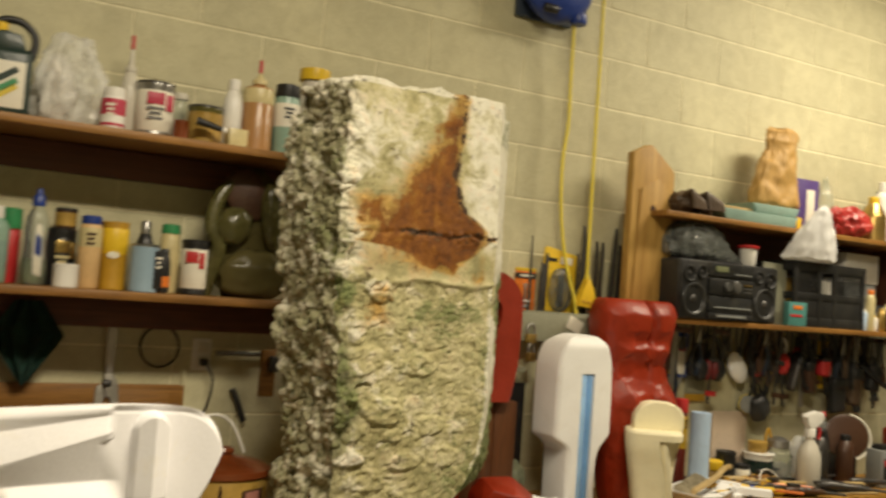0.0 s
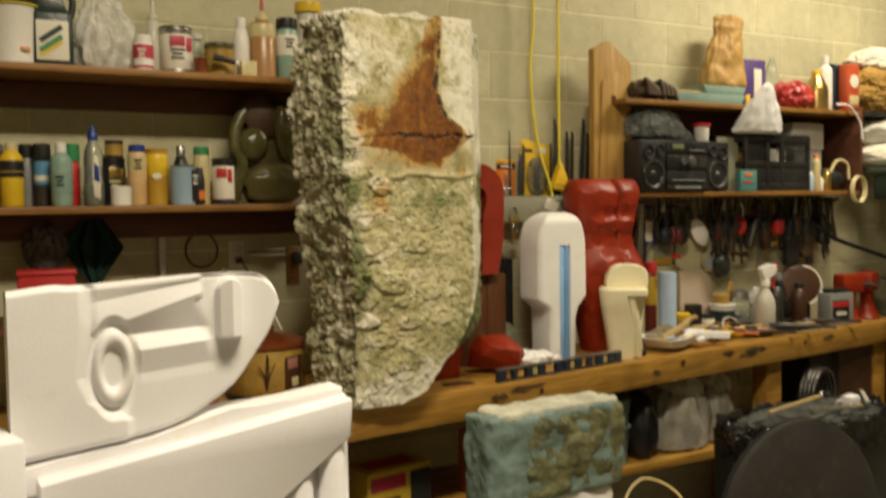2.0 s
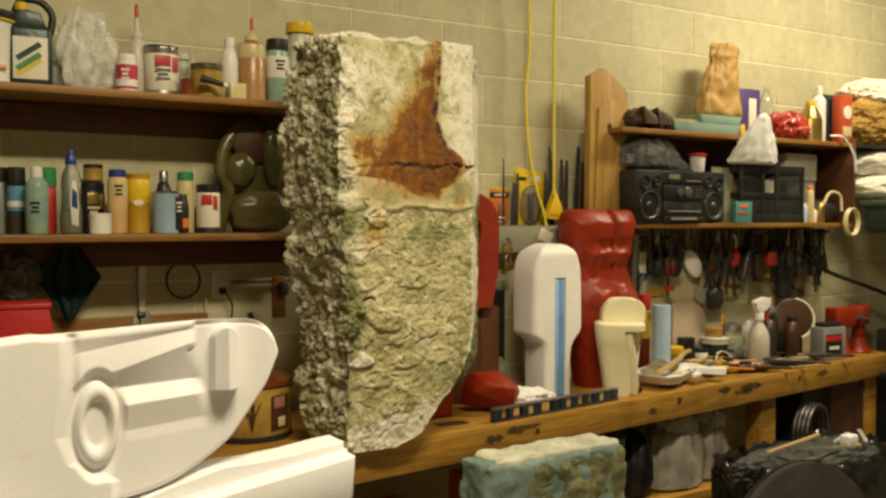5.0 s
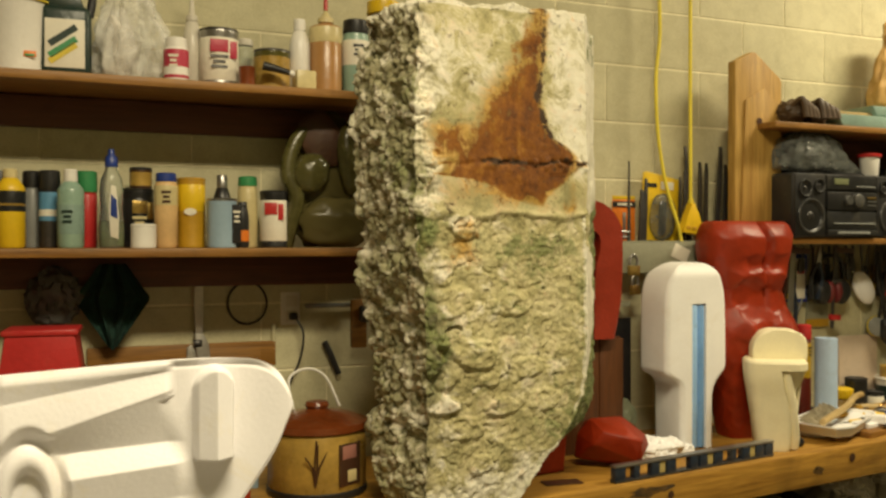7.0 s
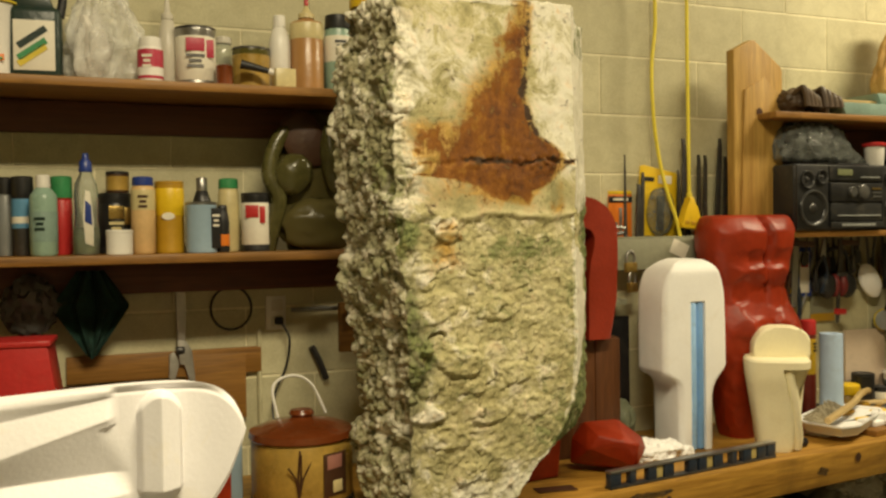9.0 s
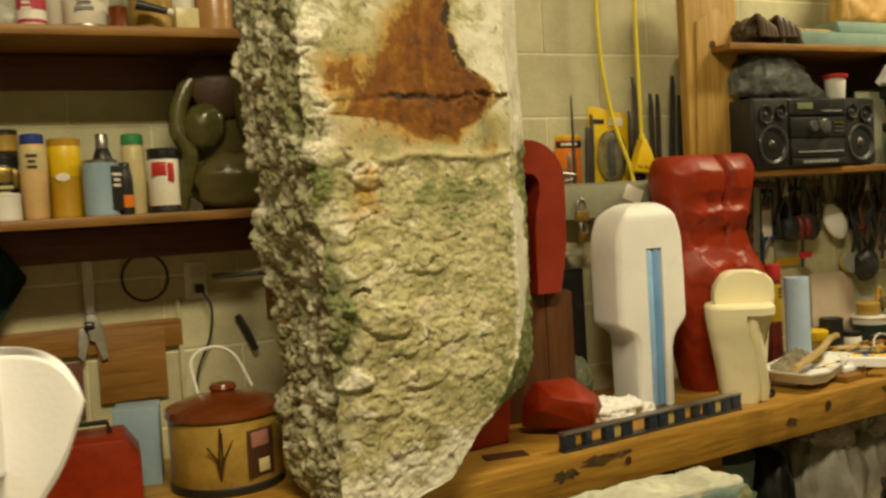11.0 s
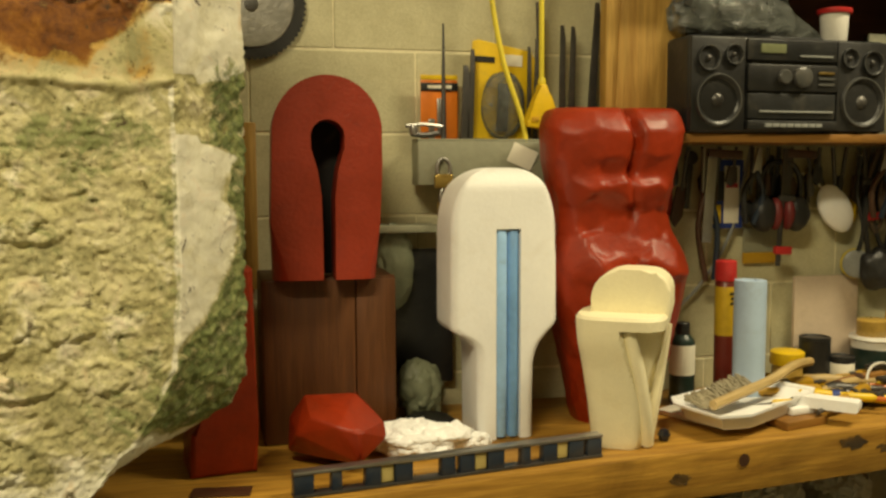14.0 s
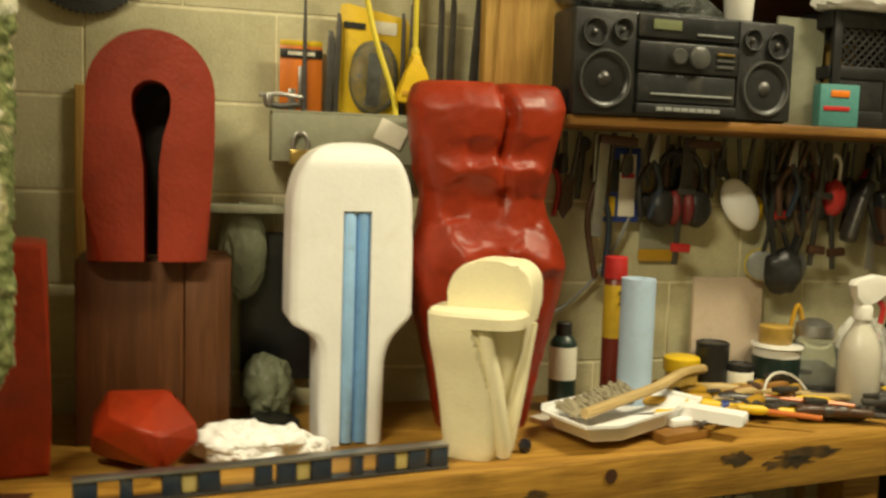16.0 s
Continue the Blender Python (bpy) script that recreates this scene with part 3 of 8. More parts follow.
            crust = 1 - step(-0.05, 0.13, u - 0.02 - 1.0 * wobble - 0.06 * (1 - step(1.2, 1.62, z))) if front else (0.0 if k == 1 else 0.5 if k == 2 else 1.0)
            edge_z = 1.672 + 0.012 * noise.noise(Vector((q.x * 9, 3, 1))) + 0.010 * mid
            lower = 1 - step(edge_z - 0.014, edge_z + 0.006, z)
            disp, crease, lift = 0.0, 0.0, 0.0
            if crust > 0.001:
                warp = q + Vector((0.012 * mid, 0.012 * big, 0.014 * mid))
                stones, pebbles = noise.voronoi(warp * 24)[0], noise.voronoi(warp * 52)[0]
                round_big = 1 - min(1, (stones[0] / 0.62) ** 2)
                gap = 1 - step(0.0, 0.22, stones[1] - stones[0])
                grain = 1 - min(1, (pebbles[0] / 0.6) ** 2)
                pit = step(0.16, 0.42, noise.noise(q * 17 + Vector((9, 2, 4))))
                disp += crust * (0.006 * round_big * (0.2 + 1.2 * abs(noise.noise(warp * 9 + Vector((4, 4, 4))))) - 0.006 * gap + 0.004 * grain - 0.019 * pit + 0.014 * big + 0.006 * mid + 0.006 * noise.fractal(q * 70, 0.7, 2, 3) - 0.002)
            if front and crust < 0.999:
                rough = noise.fractal(q * 48, 0.7, 2.1, 4)
                if lower > 0.001:
                    cells = noise.voronoi((q + Vector((0.008 * mid, 0, 0.008 * big))) * 44)[0]
                    pits = step(0.22, 0.5, noise.noise(Vector((q.x * 38, 5, q.z * 60))))
                    gully = 1 - step(0.0, 0.10, abs(noise.fractal(Vector((q.x * 9, 7, q.z * 13)), 1, 2, 3)))
                    coarse = 1.15 - 0.65 * step(0.45, 0.95, u)
                    h = coarse * (0.007 * big + 0.003 * mid + 0.0025 * (0.5 - cells[0])) + 0.0034 * rough + 0.0022 * noise.noise(q * 120) - 0.004 * pits * coarse - 0.006 * gully * step(0.2, 0.5, mid + 0.6 * big) * coarse - 0.003
                    for nx, nz, hw, hh, out in nodules:
                        out *= 0.8
                        ex, ez = (q.x - nx) / hw + 0.5 * mid, (q.z - nz) / hh + 0.35 * big
                        if abs(ex) < 1.3 and -1.25 < ez < 1.8:
                            r2 = ex * ex + ez * ez * (1.0 if ez < 0 else 0.32)
                            h += out * step(0.0, 0.45, 1 - r2)
                    # the open slot over the largest nodule
                    h -= 0.030 * step(0, 0.3, 1 - ((q.x - 1.845) / 0.055) ** 2 - ((q.z - 1.404 + 0.04 * mid) / 0.011) ** 2)
                    disp += (1 - crust) * lower * h
                if lower < 0.999:
                    crease = math.exp(-((z - 1.800 + 0.10 * step(1.95, 1.78, q.x) * 0.15 - 0.010 * noise.noise(Vector((q.x * 16, 0, 0)))) / 0.0065) ** 2) * step(1.78, 1.86, q.x)
                    chips = step(1.93, 2.0, q.x) * math.exp(-((z - 1.800) / 0.016) ** 2)
                    lift = chips * step(0.12, 0.35, noise.noise(q * 62))
                    disp += (1 - crust) * (1 - lower) * (0.004 * big + 0.0022 * mid + 0.0007 * rough + 0.003 - 0.0075 * crease * (0.35 + 0.9 * step(1.9, 2.0, q.x)) * step(-0.35, 0.25, noise.noise(q * 40)) + 0.007 * lift)
                disp += (1 - crust) * 0.005 * math.exp(-((z - edge_z) / 0.012) ** 2)
            elif k == 1:
                mossy = step(-0.05, 0.10, u - limit + 0.3 * mid)
                disp += 0.003 * big + 0.0030 * mid + mossy * 0.0055 * noise.fractal(q * 48, 0.8, 2, 3) - 0.004 * step(1.70, 1.68, z) * step(1.60, 1.62, z)
            p = p + n * disp
            zz = z
            if k in (1, 2):
                zz = Z0 + (z - Z0) * (1 - 0.022 * (step(0.28, 0.36, u) if k == 1 else 1 - step(0.5, 1.0, u)))
            if j > NV - 4:
                zz += 0.012 * noise.fractal(Vector((p.x * 18, p.y * 18, 4)), 1, 2, 3)
            verts.append((p.x, p.y, zz))
            # weathering fields, left soft: the shader breaks their edges up
            rust, green, chalk = 0.0, 0.0, 0.0
            if front:
                inner = min((q.x - rl + 0.035) / (0.14 - 0.075 * step(2.04, 2.10, z) if z > 1.77 else 0.06), (rr - q.x + 0.010) / 0.036, (z - 1.685) / 0.04)
                rust = min(1.0, max(0.0, inner)) * (1 - crust)
                rust = max(rust, 0.75 * crease, 0.70 * math.exp(-((q.x - 1.885) / 0.095) ** 2 - ((z - 1.840) / 0.065) ** 2), 0.34 * math.exp(-((q.x - 2.0) / 0.20) ** 2 - ((z - 1.735) / 0.05) ** 2))
                rust = max(rust, 0.40 * step(2.16, 2.18, q.x) * step(2.225, 2.20, q.x) * step(1.665, 1.69, z) * step(1.78, 1.74, z), 0.36 * math.exp(-((q.x - 1.90) / 0.05) ** 2 - ((z - 1.60) / 0.06) ** 2))
                chalk = (1 - lower) * (0.38 + 0.25 * big - 0.25 * step(1.80, 1.72, z)) + 0.30 * step(2.12, 2.17, q.x) * step(1.80, 1.86, z) + 0.9 * lift + 0.30 * step(0.0, 0.4, big) * crust + 1.1 * crust * (1 - crust) * step(-0.2, 0.3, mid)
                chalk = max(chalk, lower * 0.7 * step(0.975, 0.99, u + 0.02 * big), 0.75 * math.exp(-((q.x - 1.845) / 0.045) ** 2 - ((z - 1.210) / 0.016) ** 2), 0.5 * math.exp(-((q.x - 1.80) / 0.05) ** 2 - ((z - 1.53) / 0.05) ** 2), lower * step(1.10, 1.02, z + 0.15 * (2.05 - q.x)) * 0.6)
                chalk += lower * (1 - crust) * (0.16 + 0.5 * mid * (0.4 + 0.6 * step(2.1, 1.85, q.x)))
                green = lower * (0.34 + 0.35 * big + 0.38 * math.exp(-((q.x - 2.12) / 0.10) ** 2 - ((z - 1.585) / 0.05) ** 2) + 0.36 * math.exp(-((q.x - 2.03) / 0.03 - (z - 1.60) / 0.06) ** 2 - ((z - 1.60) / 0.06) ** 2) + 0.22 * step(0.85, 1.0, u)) + crust * (0.36 + 0.3 * big)
                chalk *= 1 - 0.6 * step(0.45, 0.7, green)
            elif k == 1:
                chalk = 0.5 + (limit - u) * 6
                green = 0.75 + (u - limit - 0.05) * 5 if z < 1.6 else min(1.1, 0.75 + (u - 0.52) * 6) - 14 * max(0.0, z - 1.70)
                if 1.595 < z < 1.69:
                    chalk = 0.2
                if z < 1.14:
                    under = step(1.14, 1.09, z + 0.02 * mid)
                    chalk, green = chalk + (0.9 - chalk) * under, green * (1 - under)
                if z > 2.10 and u > 0.3:
                    green = 0.75
            else:
                green, chalk = 0.42 + 0.35 * big, 0.32 + 0.3 * mid
            if j > NV - 5 and k != 1:
                chalk, green = 0.8, 0.1
            # dark brown along the stain's right border, the crease and one spot
            darkening.append(0.0 if not front else max(0.50 * crease * step(1.90, 1.98, q.x), 0.62 * math.exp(-((q.x - rr + 0.008) / 0.010) ** 2) * step(1.81, 1.84, z), 0.5 * math.exp(-((q.x - 2.18) / 0.035) ** 2 - ((z - 1.805) / 0.022) ** 2)))
            weather += [min(1, max(-0.5, c)) for c in (rust, green, chalk)] + [crust]
    faces = [(j * NU + i, j * NU + (i + 1) % NU, (j + 1) * NU + (i + 1) % NU, (j + 1) * NU + i) for j in range(NV) for i in range(NU)]
    top_mid, low_mid = len(verts), len(verts) + 1
    verts += [(2.02, -0.62, Z1 + 0.004), (1.88, -0.66, Z0)]
    weather += [0, 0, 1, 0] * 2
    darkening += [0, 0]
    faces += [(NV * NU + i, NV * NU + (i + 1) % NU, top_mid) for i in range(NU)] + [((i + 1) % NU, i, low_mid) for i in range(NU)]
    me = bpy.data.meshes.new("rock_column")
    me.from_pydata(verts, [], faces)
    a = me.attributes.new("weather", "FLOAT_COLOR", "POINT")
    a.data.foreach_set("color", np.array(weather, dtype=np.float32))
    me.attributes.new("darkening", "FLOAT", "POINT").data.foreach_set("value", np.array(darkening, dtype=np.float32))
    me.shade_smooth()
    me.materials.append(ROCK)
    ob = new("rock_column", me)
    return tagged(ob, "tall rough cast rock column with rust stain and green algae, standing on the bench", "rock sculpture")


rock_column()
for i, (x, y, w) in enumerate(((2.30, -0.535, 0.11),)):
    solid("stain", box(w, 0.05, 0.002, (0, 0, 0), 0.0), BROWN, (x, y, BENCH + 0.001), "thin dark brown scrap of veneer lying on the bench", "scrap", rz=-8)

# ---- sculptures on the bench ----
def arc(cx, cz, r, a0, a1, n, rz=None):
    return [(cx + r * math.cos(radians(a0 + (a1 - a0) * i / n)), cz + (rz or r) * math.sin(radians(a0 + (a1 - a0) * i / n))) for i in range(n + 1)]


# brown box and red keyhole arch
stand = thing("wooden_box", (2.542, -0.235, BENCH), "dark reddish brown plywood box used as a plinth", "box")
part("carcass", box(0.296, 0.20, 0.366, (0, 0.085, 0), 0.004), BOXWOOD, stand)
part("front_board", box(0.200, 0.012, 0.36, (-0.045, -0.022, 0.002), 0.002), BOXWOOD, stand)
part("front_board", box(0.088, 0.012, 0.36, (0.101, -0.024, 0.002), 0.002), BOXWOOD, stand)
keyhole = [(-0.118, 0.0), (-0.012, 0.0)] + [(-0.0125, 0.10), (-0.014, 0.18), (-0.022, 0.235), (-0.035, 0.28)] + arc(0.0, 0.305, 0.036, 190, -10, 14) + [(0.035, 0.28), (0.022, 0.235), (0.015, 0.18), (0.0145, 0.10), (0.014, 0.0), (0.102, 0.0)]
keyhole += [(0.110, 0.12), (0.116, 0.24)] + arc(0.0, 0.315, 0.116, 5, 175, 22, 0.119) + [(-0.118, 0.24), (-0.122, 0.12)]
arch = solid("keyhole_arch", prism(keyhole, -0.075, 0.060, 0.034, seg=7, soft=lambda c: c.z > 0.02 and (abs(c.x) > 0.09 or c.z > 0.36)), REDROUGH, (2.538, -0.235, 1.3025), "matte red rounded arch sculpture with a black keyhole slot", "sculpture", rz=-2)
# near-black plate, put in for the darkness behind the slot
part("slot_back", box(0.09, 0.012, 0.36, (0.001, 0.03, 0.004), 0), SLOTBLACK, arch, "black plate added for the darkness inside the slot")

# red foot-like piece behind the column
shoe = [(-0.07, 0), (0.06, 0), (0.064, 0.10), (0.058, 0.41), (-0.020, 0.415), (-0.028, 0.16), (-0.035, 0.12), (-0.068, 0.09)]
solid("red_carving", prism(shoe, -0.07, 0.07, 0.01, seg=3), REDPAINT, (2.303, -0.37, BENCH), "glossy red carved upright piece with a broad foot", "sculpture", rz=8)

# faceted red stone
solid("faceted_stone", gem(0.128, 0.094, 0.098, (0, 0, 0.064), 11, 24, floor_at=-0.062), REDPAINT, (2.525, -0.425, BENCH), "glossy red faceted stone sculpture lying on the bench", "sculpture", rz=-62, angle=12)

# red torso, one plain mesh
def torso():
    """Carved chest plate over a pinched waist, broad hips and tapering thighs."""
    rows = [(0.0, 0.100, 0.070, 0.012), (0.03, 0.106, 0.078, 0.012), (0.09, 0.116, 0.088, 0.012), (0.15, 0.128, 0.097, 0.011), (0.21, 0.142, 0.106, 0.010), (0.27, 0.155, 0.114, 0.010), (0.32, 0.164, 0.119, 0.010), (0.365, 0.168, 0.118, 0.010),
            (0.395, 0.164, 0.112, 0.008), (0.43, 0.152, 0.100, 0.004), (0.465, 0.140, 0.088, 0.0), (0.495, 0.135, 0.084, -0.002), (0.525, 0.138, 0.090, -0.003), (0.545, 0.143, 0.104, -0.004), (0.565, 0.147, 0.108, -0.004), (0.59, 0.152, 0.102, -0.004), (0.62, 0.159, 0.106, -0.003),
            (0.66, 0.166, 0.108, -0.001), (0.69, 0.169, 0.104, 0.0), (0.715, 0.168, 0.090, 0.0), (0.738, 0.160, 0.066, 0.002), (0.745, 0.148, 0.052, 0.004)]
    tables = [[(r[0], r[k]) for r in rows] for k in (1, 2, 3)]

    def skin(h, a):
        rx, ry, dx = (lerp_table(h, tb) for tb in tables)
        c, s_ = math.cos(a), math.sin(a)
        k = (abs(c) ** 3.0 + abs(s_) ** 3.0) ** (-1 / 3.0)
        x, y = rx * k * c, ry * k * s_
        if s_ < 0:
            # hollow under the chest, hip planes, folded belly, parting of the thighs
            y += 0.011 * math.exp(-((h - 0.595) / 0.020) ** 2) * math.exp(-((abs(x - 0.02) - 0.045) / 0.045) ** 2)
            y -= 0.018 * math.exp(-((h - 0.375) / 0.035) ** 2) * math.exp(-((abs(x - 0.01) - 0.085) / 0.05) ** 2)
            y += 0.014 * math.exp(-((h - 0.30) / 0.05) ** 2) * math.exp(-(x / 0.05) ** 2)
            y += 0.018 * step(0.16, 0.0, h) * math.exp(-((x - 0.01) / 0.035) ** 2)
        return np.array((dx + x, y, h))

    rnd = random.Random(19)
    # flat chisel cuts: each patch of skin is drawn to the plane of its nearest cut
    cuts, planes = [], []
    for j in range(13):
        for i in range(15):
            h, a = (j + rnd.uniform(0.15, 0.85)) / 13 * 0.74, 2 * math.pi * (i + 0.5 * (j % 2) + rnd.uniform(-0.3, 0.3)) / 15
            e = 0.05
            p = skin(h, a)
            nn = np.cross(skin(h, a + e) - skin(h, a - e), skin(min(0.745, h + 0.02), a) - skin(max(0, h - 0.02), a))
            cuts.append(p)
            planes.append(nn / np.linalg.norm(nn))
    cuts, planes = np.array(cuts), np.array(planes)
    n, m = 132, 120
    bm = bmesh.new()
    rings = []
    for j in range(m + 1):
        h = 0.745 * j / m
        ring = []
        for i in range(n):
            a = 2 * math.pi * i / n - math.pi / 2
            p = skin(h, a)
            near = int(np.argmin(((cuts - p) ** 2).sum(1)))
            drop = float((cuts[near] - p) @ planes[near])
            w = (0.85 - 0.4 * step(0.5, 0.62, h)) * step(0.0, 0.03, h) * step(0.745, 0.735, h)
            q = p + planes[near] * max(-0.02, min(0.02, drop)) * w
            slot = math.exp(-((q[0] - 0.022 - 0.006 * math.sin(h * 40)) / 0.0095) ** 2) if q[1] < 0 else 0
            q[1] += slot * (0.034 * step(0.56, 0.60, h) + 0.012 * step(0.42, 0.52, h) * (1 - step(0.56, 0.60, h)))
            ring.append(bm.verts.new((q[0], q[1], h if h in (0, 0.745) else q[2])))
        rings.append(ring)
    for a, b in zip(rings, rings[1:]):
        for i in range(n):
            bm.faces.new((a[i], a[(i + 1) % n], b[(i + 1) % n], b[i]))
    bm.faces.new(rings[0][::-1])
    bm.faces.new(rings[-1])
    bmesh.ops.smooth_vert(bm, verts=[v for v in bm.verts if v.co.z > 0.005], factor=0.5, use_axis_x=True, use_axis_y=True, use_axis_z=True)
    return bm


solid("torso_sculpture", torso(), REDPAINT, (3.222, -0.215, BENCH), "glossy red faceted abstract torso sculpture on the bench", "sculpture", rz=-3, angle=50)

# white paddle with a blue stripe
white = thing("paddle_sculpture", (2.908, -0.30, BENCH + 0.001), "white rounded paddle-shaped sculpture with a blue striped groove", "sculpture", rz=1)


def paddle_body():
    """Rounded head on a straight neck, with a groove let into the front up to the head."""
    left = [(0.0, -0.052), (0.19, -0.054), (0.205, -0.057), (0.220, -0.066), (0.232, -0.082), (0.240, -0.100), (0.248, -0.110), (0.258, -0.113), (0.40, -0.113), (0.44, -0.112)]
    right = [(0.0, 0.078), (0.17, 0.080), (0.195, 0.086), (0.215, 0.096), (0.235, 0.114), (0.252, 0.130), (0.264, 0.135), (0.40, 0.134), (0.44, 0.132)]
    heights = [0.0, 0.004] + [0.012 * i for i in range(1, 17)] + [0.198 + 0.006 * i for i in range(13)] + [0.284 + 0.018 * i for i in range(9)] + [0.44, 0.452, 0.462, 0.4695, 0.4705] + [0.478 + 0.012 * i for i in range(8)] + [0.570, 0.578, 0.585, 0.591, 0.596, 0.600, 0.603, 0.605]
    one = bmesh.new()
    rings = []
    for z in heights:
        xl, xr = lerp_table(z, left), lerp_table(z, right)
        if z > 0.44:
            k = (1 - min(1, (z - 0.44) / 0.1652) ** 2.7) ** (1 / 2.7)
            xl, xr = 0.010 - 0.122 * k, 0.010 + 0.122 * k
        swell = max(0.004, 0.020 * step(0.605, 0.54, z))
        yf, yk = -0.045 + 0.020 * (1 - step(0.605, 0.56, z)), 0.112 - 0.030 * (1 - step(0.605, 0.56, z))
        wide = xr - xl
        r = min(swell, 0.45 * wide)
        pts = [(xl + r * (1 - math.sin(a)), yf + r * (1 - math.cos(a))) for a in (radians(90 - 15 * i) for i in range(6))]
        xs = sorted([xl + r + (wide - 2 * r) * i / 18 for i in range(19)] + [min(max(x, xl + r), xr - r) for x in (-0.0113, -0.0107, 0.0447, 0.0453)])
        for x in xs:
            inside = -0.011 < x < 0.045 and z < 0.47
            pts.append((x, yf + (0.016 if inside else 0.0)))
        pts += [(xr - r * (1 - math.sin(a)), yf + r * (1 - math.cos(a))) for a in (radians(15 + 15 * i) for i in range(6))]
        rb = min(0.03, 0.45 * wide)
        pts += [(xr - rb * (1 - math.cos(a)), yk - rb * (1 - math.sin(a))) for a in (radians(15 * i) for i in range(7))]
        pts += [(xl + rb * (1 - math.sin(a)), yk - rb * (1 - math.cos(a))) for a in (radians(15 * i) for i in range(7))]
        rings.append([one.verts.new((x, y, z)) for x, y in pts])
    n = len(rings[0])
    for a, b in zip(rings, rings[1:]):
        for i in range(n):
            one.faces.new((a[i], a[(i + 1) % n], b[(i + 1) % n], b[i]))
    one.faces.new(rings[0][::-1])
    one.faces.new(rings[-1])
    return one


part("body", paddle_body(), PLASTER, white, angle=48)
for x, r, mt, tx in ((0.0035, 0.0140, BLUESTRIPE, "light blue stripe in the groove"), (0.0310, 0.0132, plain("deep_stripe", (0.20, 0.42, 0.78), 0.5), "darker blue stripe in the groove")):
    part("stripe", lathe([(r * 0.9, 0.004), (r, 0.007), (r, 0.460), (r * 0.85, 0.466)], 22, (x, -0.030, 0.0)), mt, white, tx)

# cream carved seat-like piece, one mesh
def cream_piece():
    """Tapering trunk, an overhanging ledge, a rounded back and two slanting struts."""
    bm = bmesh.new()
    rings = []
    n = 96
    trunk = ((0.0, 0.052, 0.054, -0.010, 0.0), (0.012, 0.056, 0.057, -0.010, 0.0), (0.10, 0.066, 0.065, -0.010, 0.0), (0.18, 0.080, 0.078, -0.008, 0.0), (0.235, 0.092, 0.091, -0.005, -0.004), (0.262, 0.096, 0.094, -0.003, -0.004), (0.285, 0.097, 0.095, -0.003, -0.004), (0.292, 0.092, 0.090, -0.003, -0.004))
    for h in [0.0, 0.006] + [0.0135 * i for i in range(1, 19)] + [0.252, 0.258, 0.260, 0.264, 0.275, 0.285, 0.289, 0.292]:
        rx, ry, dx, dy = (lerp_table(h, [(row[0], row[k]) for row in trunk]) for k in (1, 2, 3, 4))
        ring = []
        for i in range(n):
            a = 2 * math.pi * i / n
            c, s = math.cos(a), math.sin(a)
            k = (abs(c) ** 3.4 + abs(s) ** 3.4) ** (-1 / 3.4)
            x, y = dx + rx * k * c, dy + ry * k * s
            # wedge-shaped hollow beside the strut
            lean = 0.060 - 0.055 * (h - 0.03) / 0.22
            if s < 0 and h < 0.262:
                y += 0.055 * step(lean, lean + 0.012, x) * step(0.092 * rx / 0.091, 0.078 * rx / 0.091, x) * step(0.03, 0.10, h)
            ring.append(bm.verts.new((x, y, h)))
        rings.append(ring)
    for a, b in zip(rings, rings[1:]):
        for i in range(n):
            bm.faces.new((a[i], a[(i + 1) % n], b[(i + 1) % n], b[i]))
    bm.faces.new(rings[0][::-1])
    bm.faces.new(rings[-1])
    dome = [(-0.072, 0.275), (-0.072, 0.320)] + arc(-0.004, 0.320, 0.068, 180, 95, 8, 0.065) + [(0.035, 0.385)] + arc(0.046, 0.340, 0.052, 75, 0, 7, 0.045) + [(0.099, 0.305), (0.090, 0.262)]
    prism(dome, -0.012, 0.095, 0.024, bm, seg=6)
    tube([(0.020, -0.070, 0.262), (0.042, -0.056, 0.16), (0.056, -0.030, 0.045), (0.054, -0.015, 0.008)], 0.015, 12, bm)
    tube([(0.078, 0.058, 0.262), (0.062, 0.045, 0.13), (0.044, 0.030, 0.006)], 0.020, 8, bm)
    return bm


solid("cream_carving", cream_piece(), CREAM, (3.163, -0.43, BENCH), "cream foam carving with a ledge and rounded back", "sculpture", rz=-33, angle=35)
solid("marble", lathe([(0.002, 0), (0.010, 0.003), (0.0145, 0.0145), (0.010, 0.026), (0.002, 0.029)], 18), plain("dark_glass", (0.02, 0.02, 0.025), 0.08), (3.255, -0.445, BENCH), "small dark glass marble beside the cream carving", "marble")

# spirit level
lev = thing("spirit_level", (2.751, -0.5505, BENCH), "black and grey box-beam spirit level along the bench edge", "level", rz=8.0)
L = 0.655
part("rail", box(L, 0.026, 0.007, (0, 0, 0.043), 0.0015), SILVER, lev, "bare metal top edge")
part("rail", box(L, 0.026, 0.007, (0, 0, 0.0), 0.0015), STEEL, lev)
for x, w in ((-0.308, 0.038), (-0.245, 0.02), (-0.174, 0.030), (-0.112, 0.036), (-0.02, 0.03), (0.02, 0.032), (0.083, 0.036), (0.150, 0.02), (0.205, 0.032), (0.266, 0.034), (0.310, 0.034)):
    part("post", box(w, 0.022, 0.037, (x, 0, 0.0065), 0.002), NAVY, lev)
VIAL = plain("vial_yellow", (0.56, 0.45, 0.17), 0.25)
for x in (-0.145, 0.05, 0.235):
    part("vial", box(0.028, 0.014, 0.037, (x, 0, 0.0065), 0.005, seg=3), VIAL, lev, "pale yellow vial block")

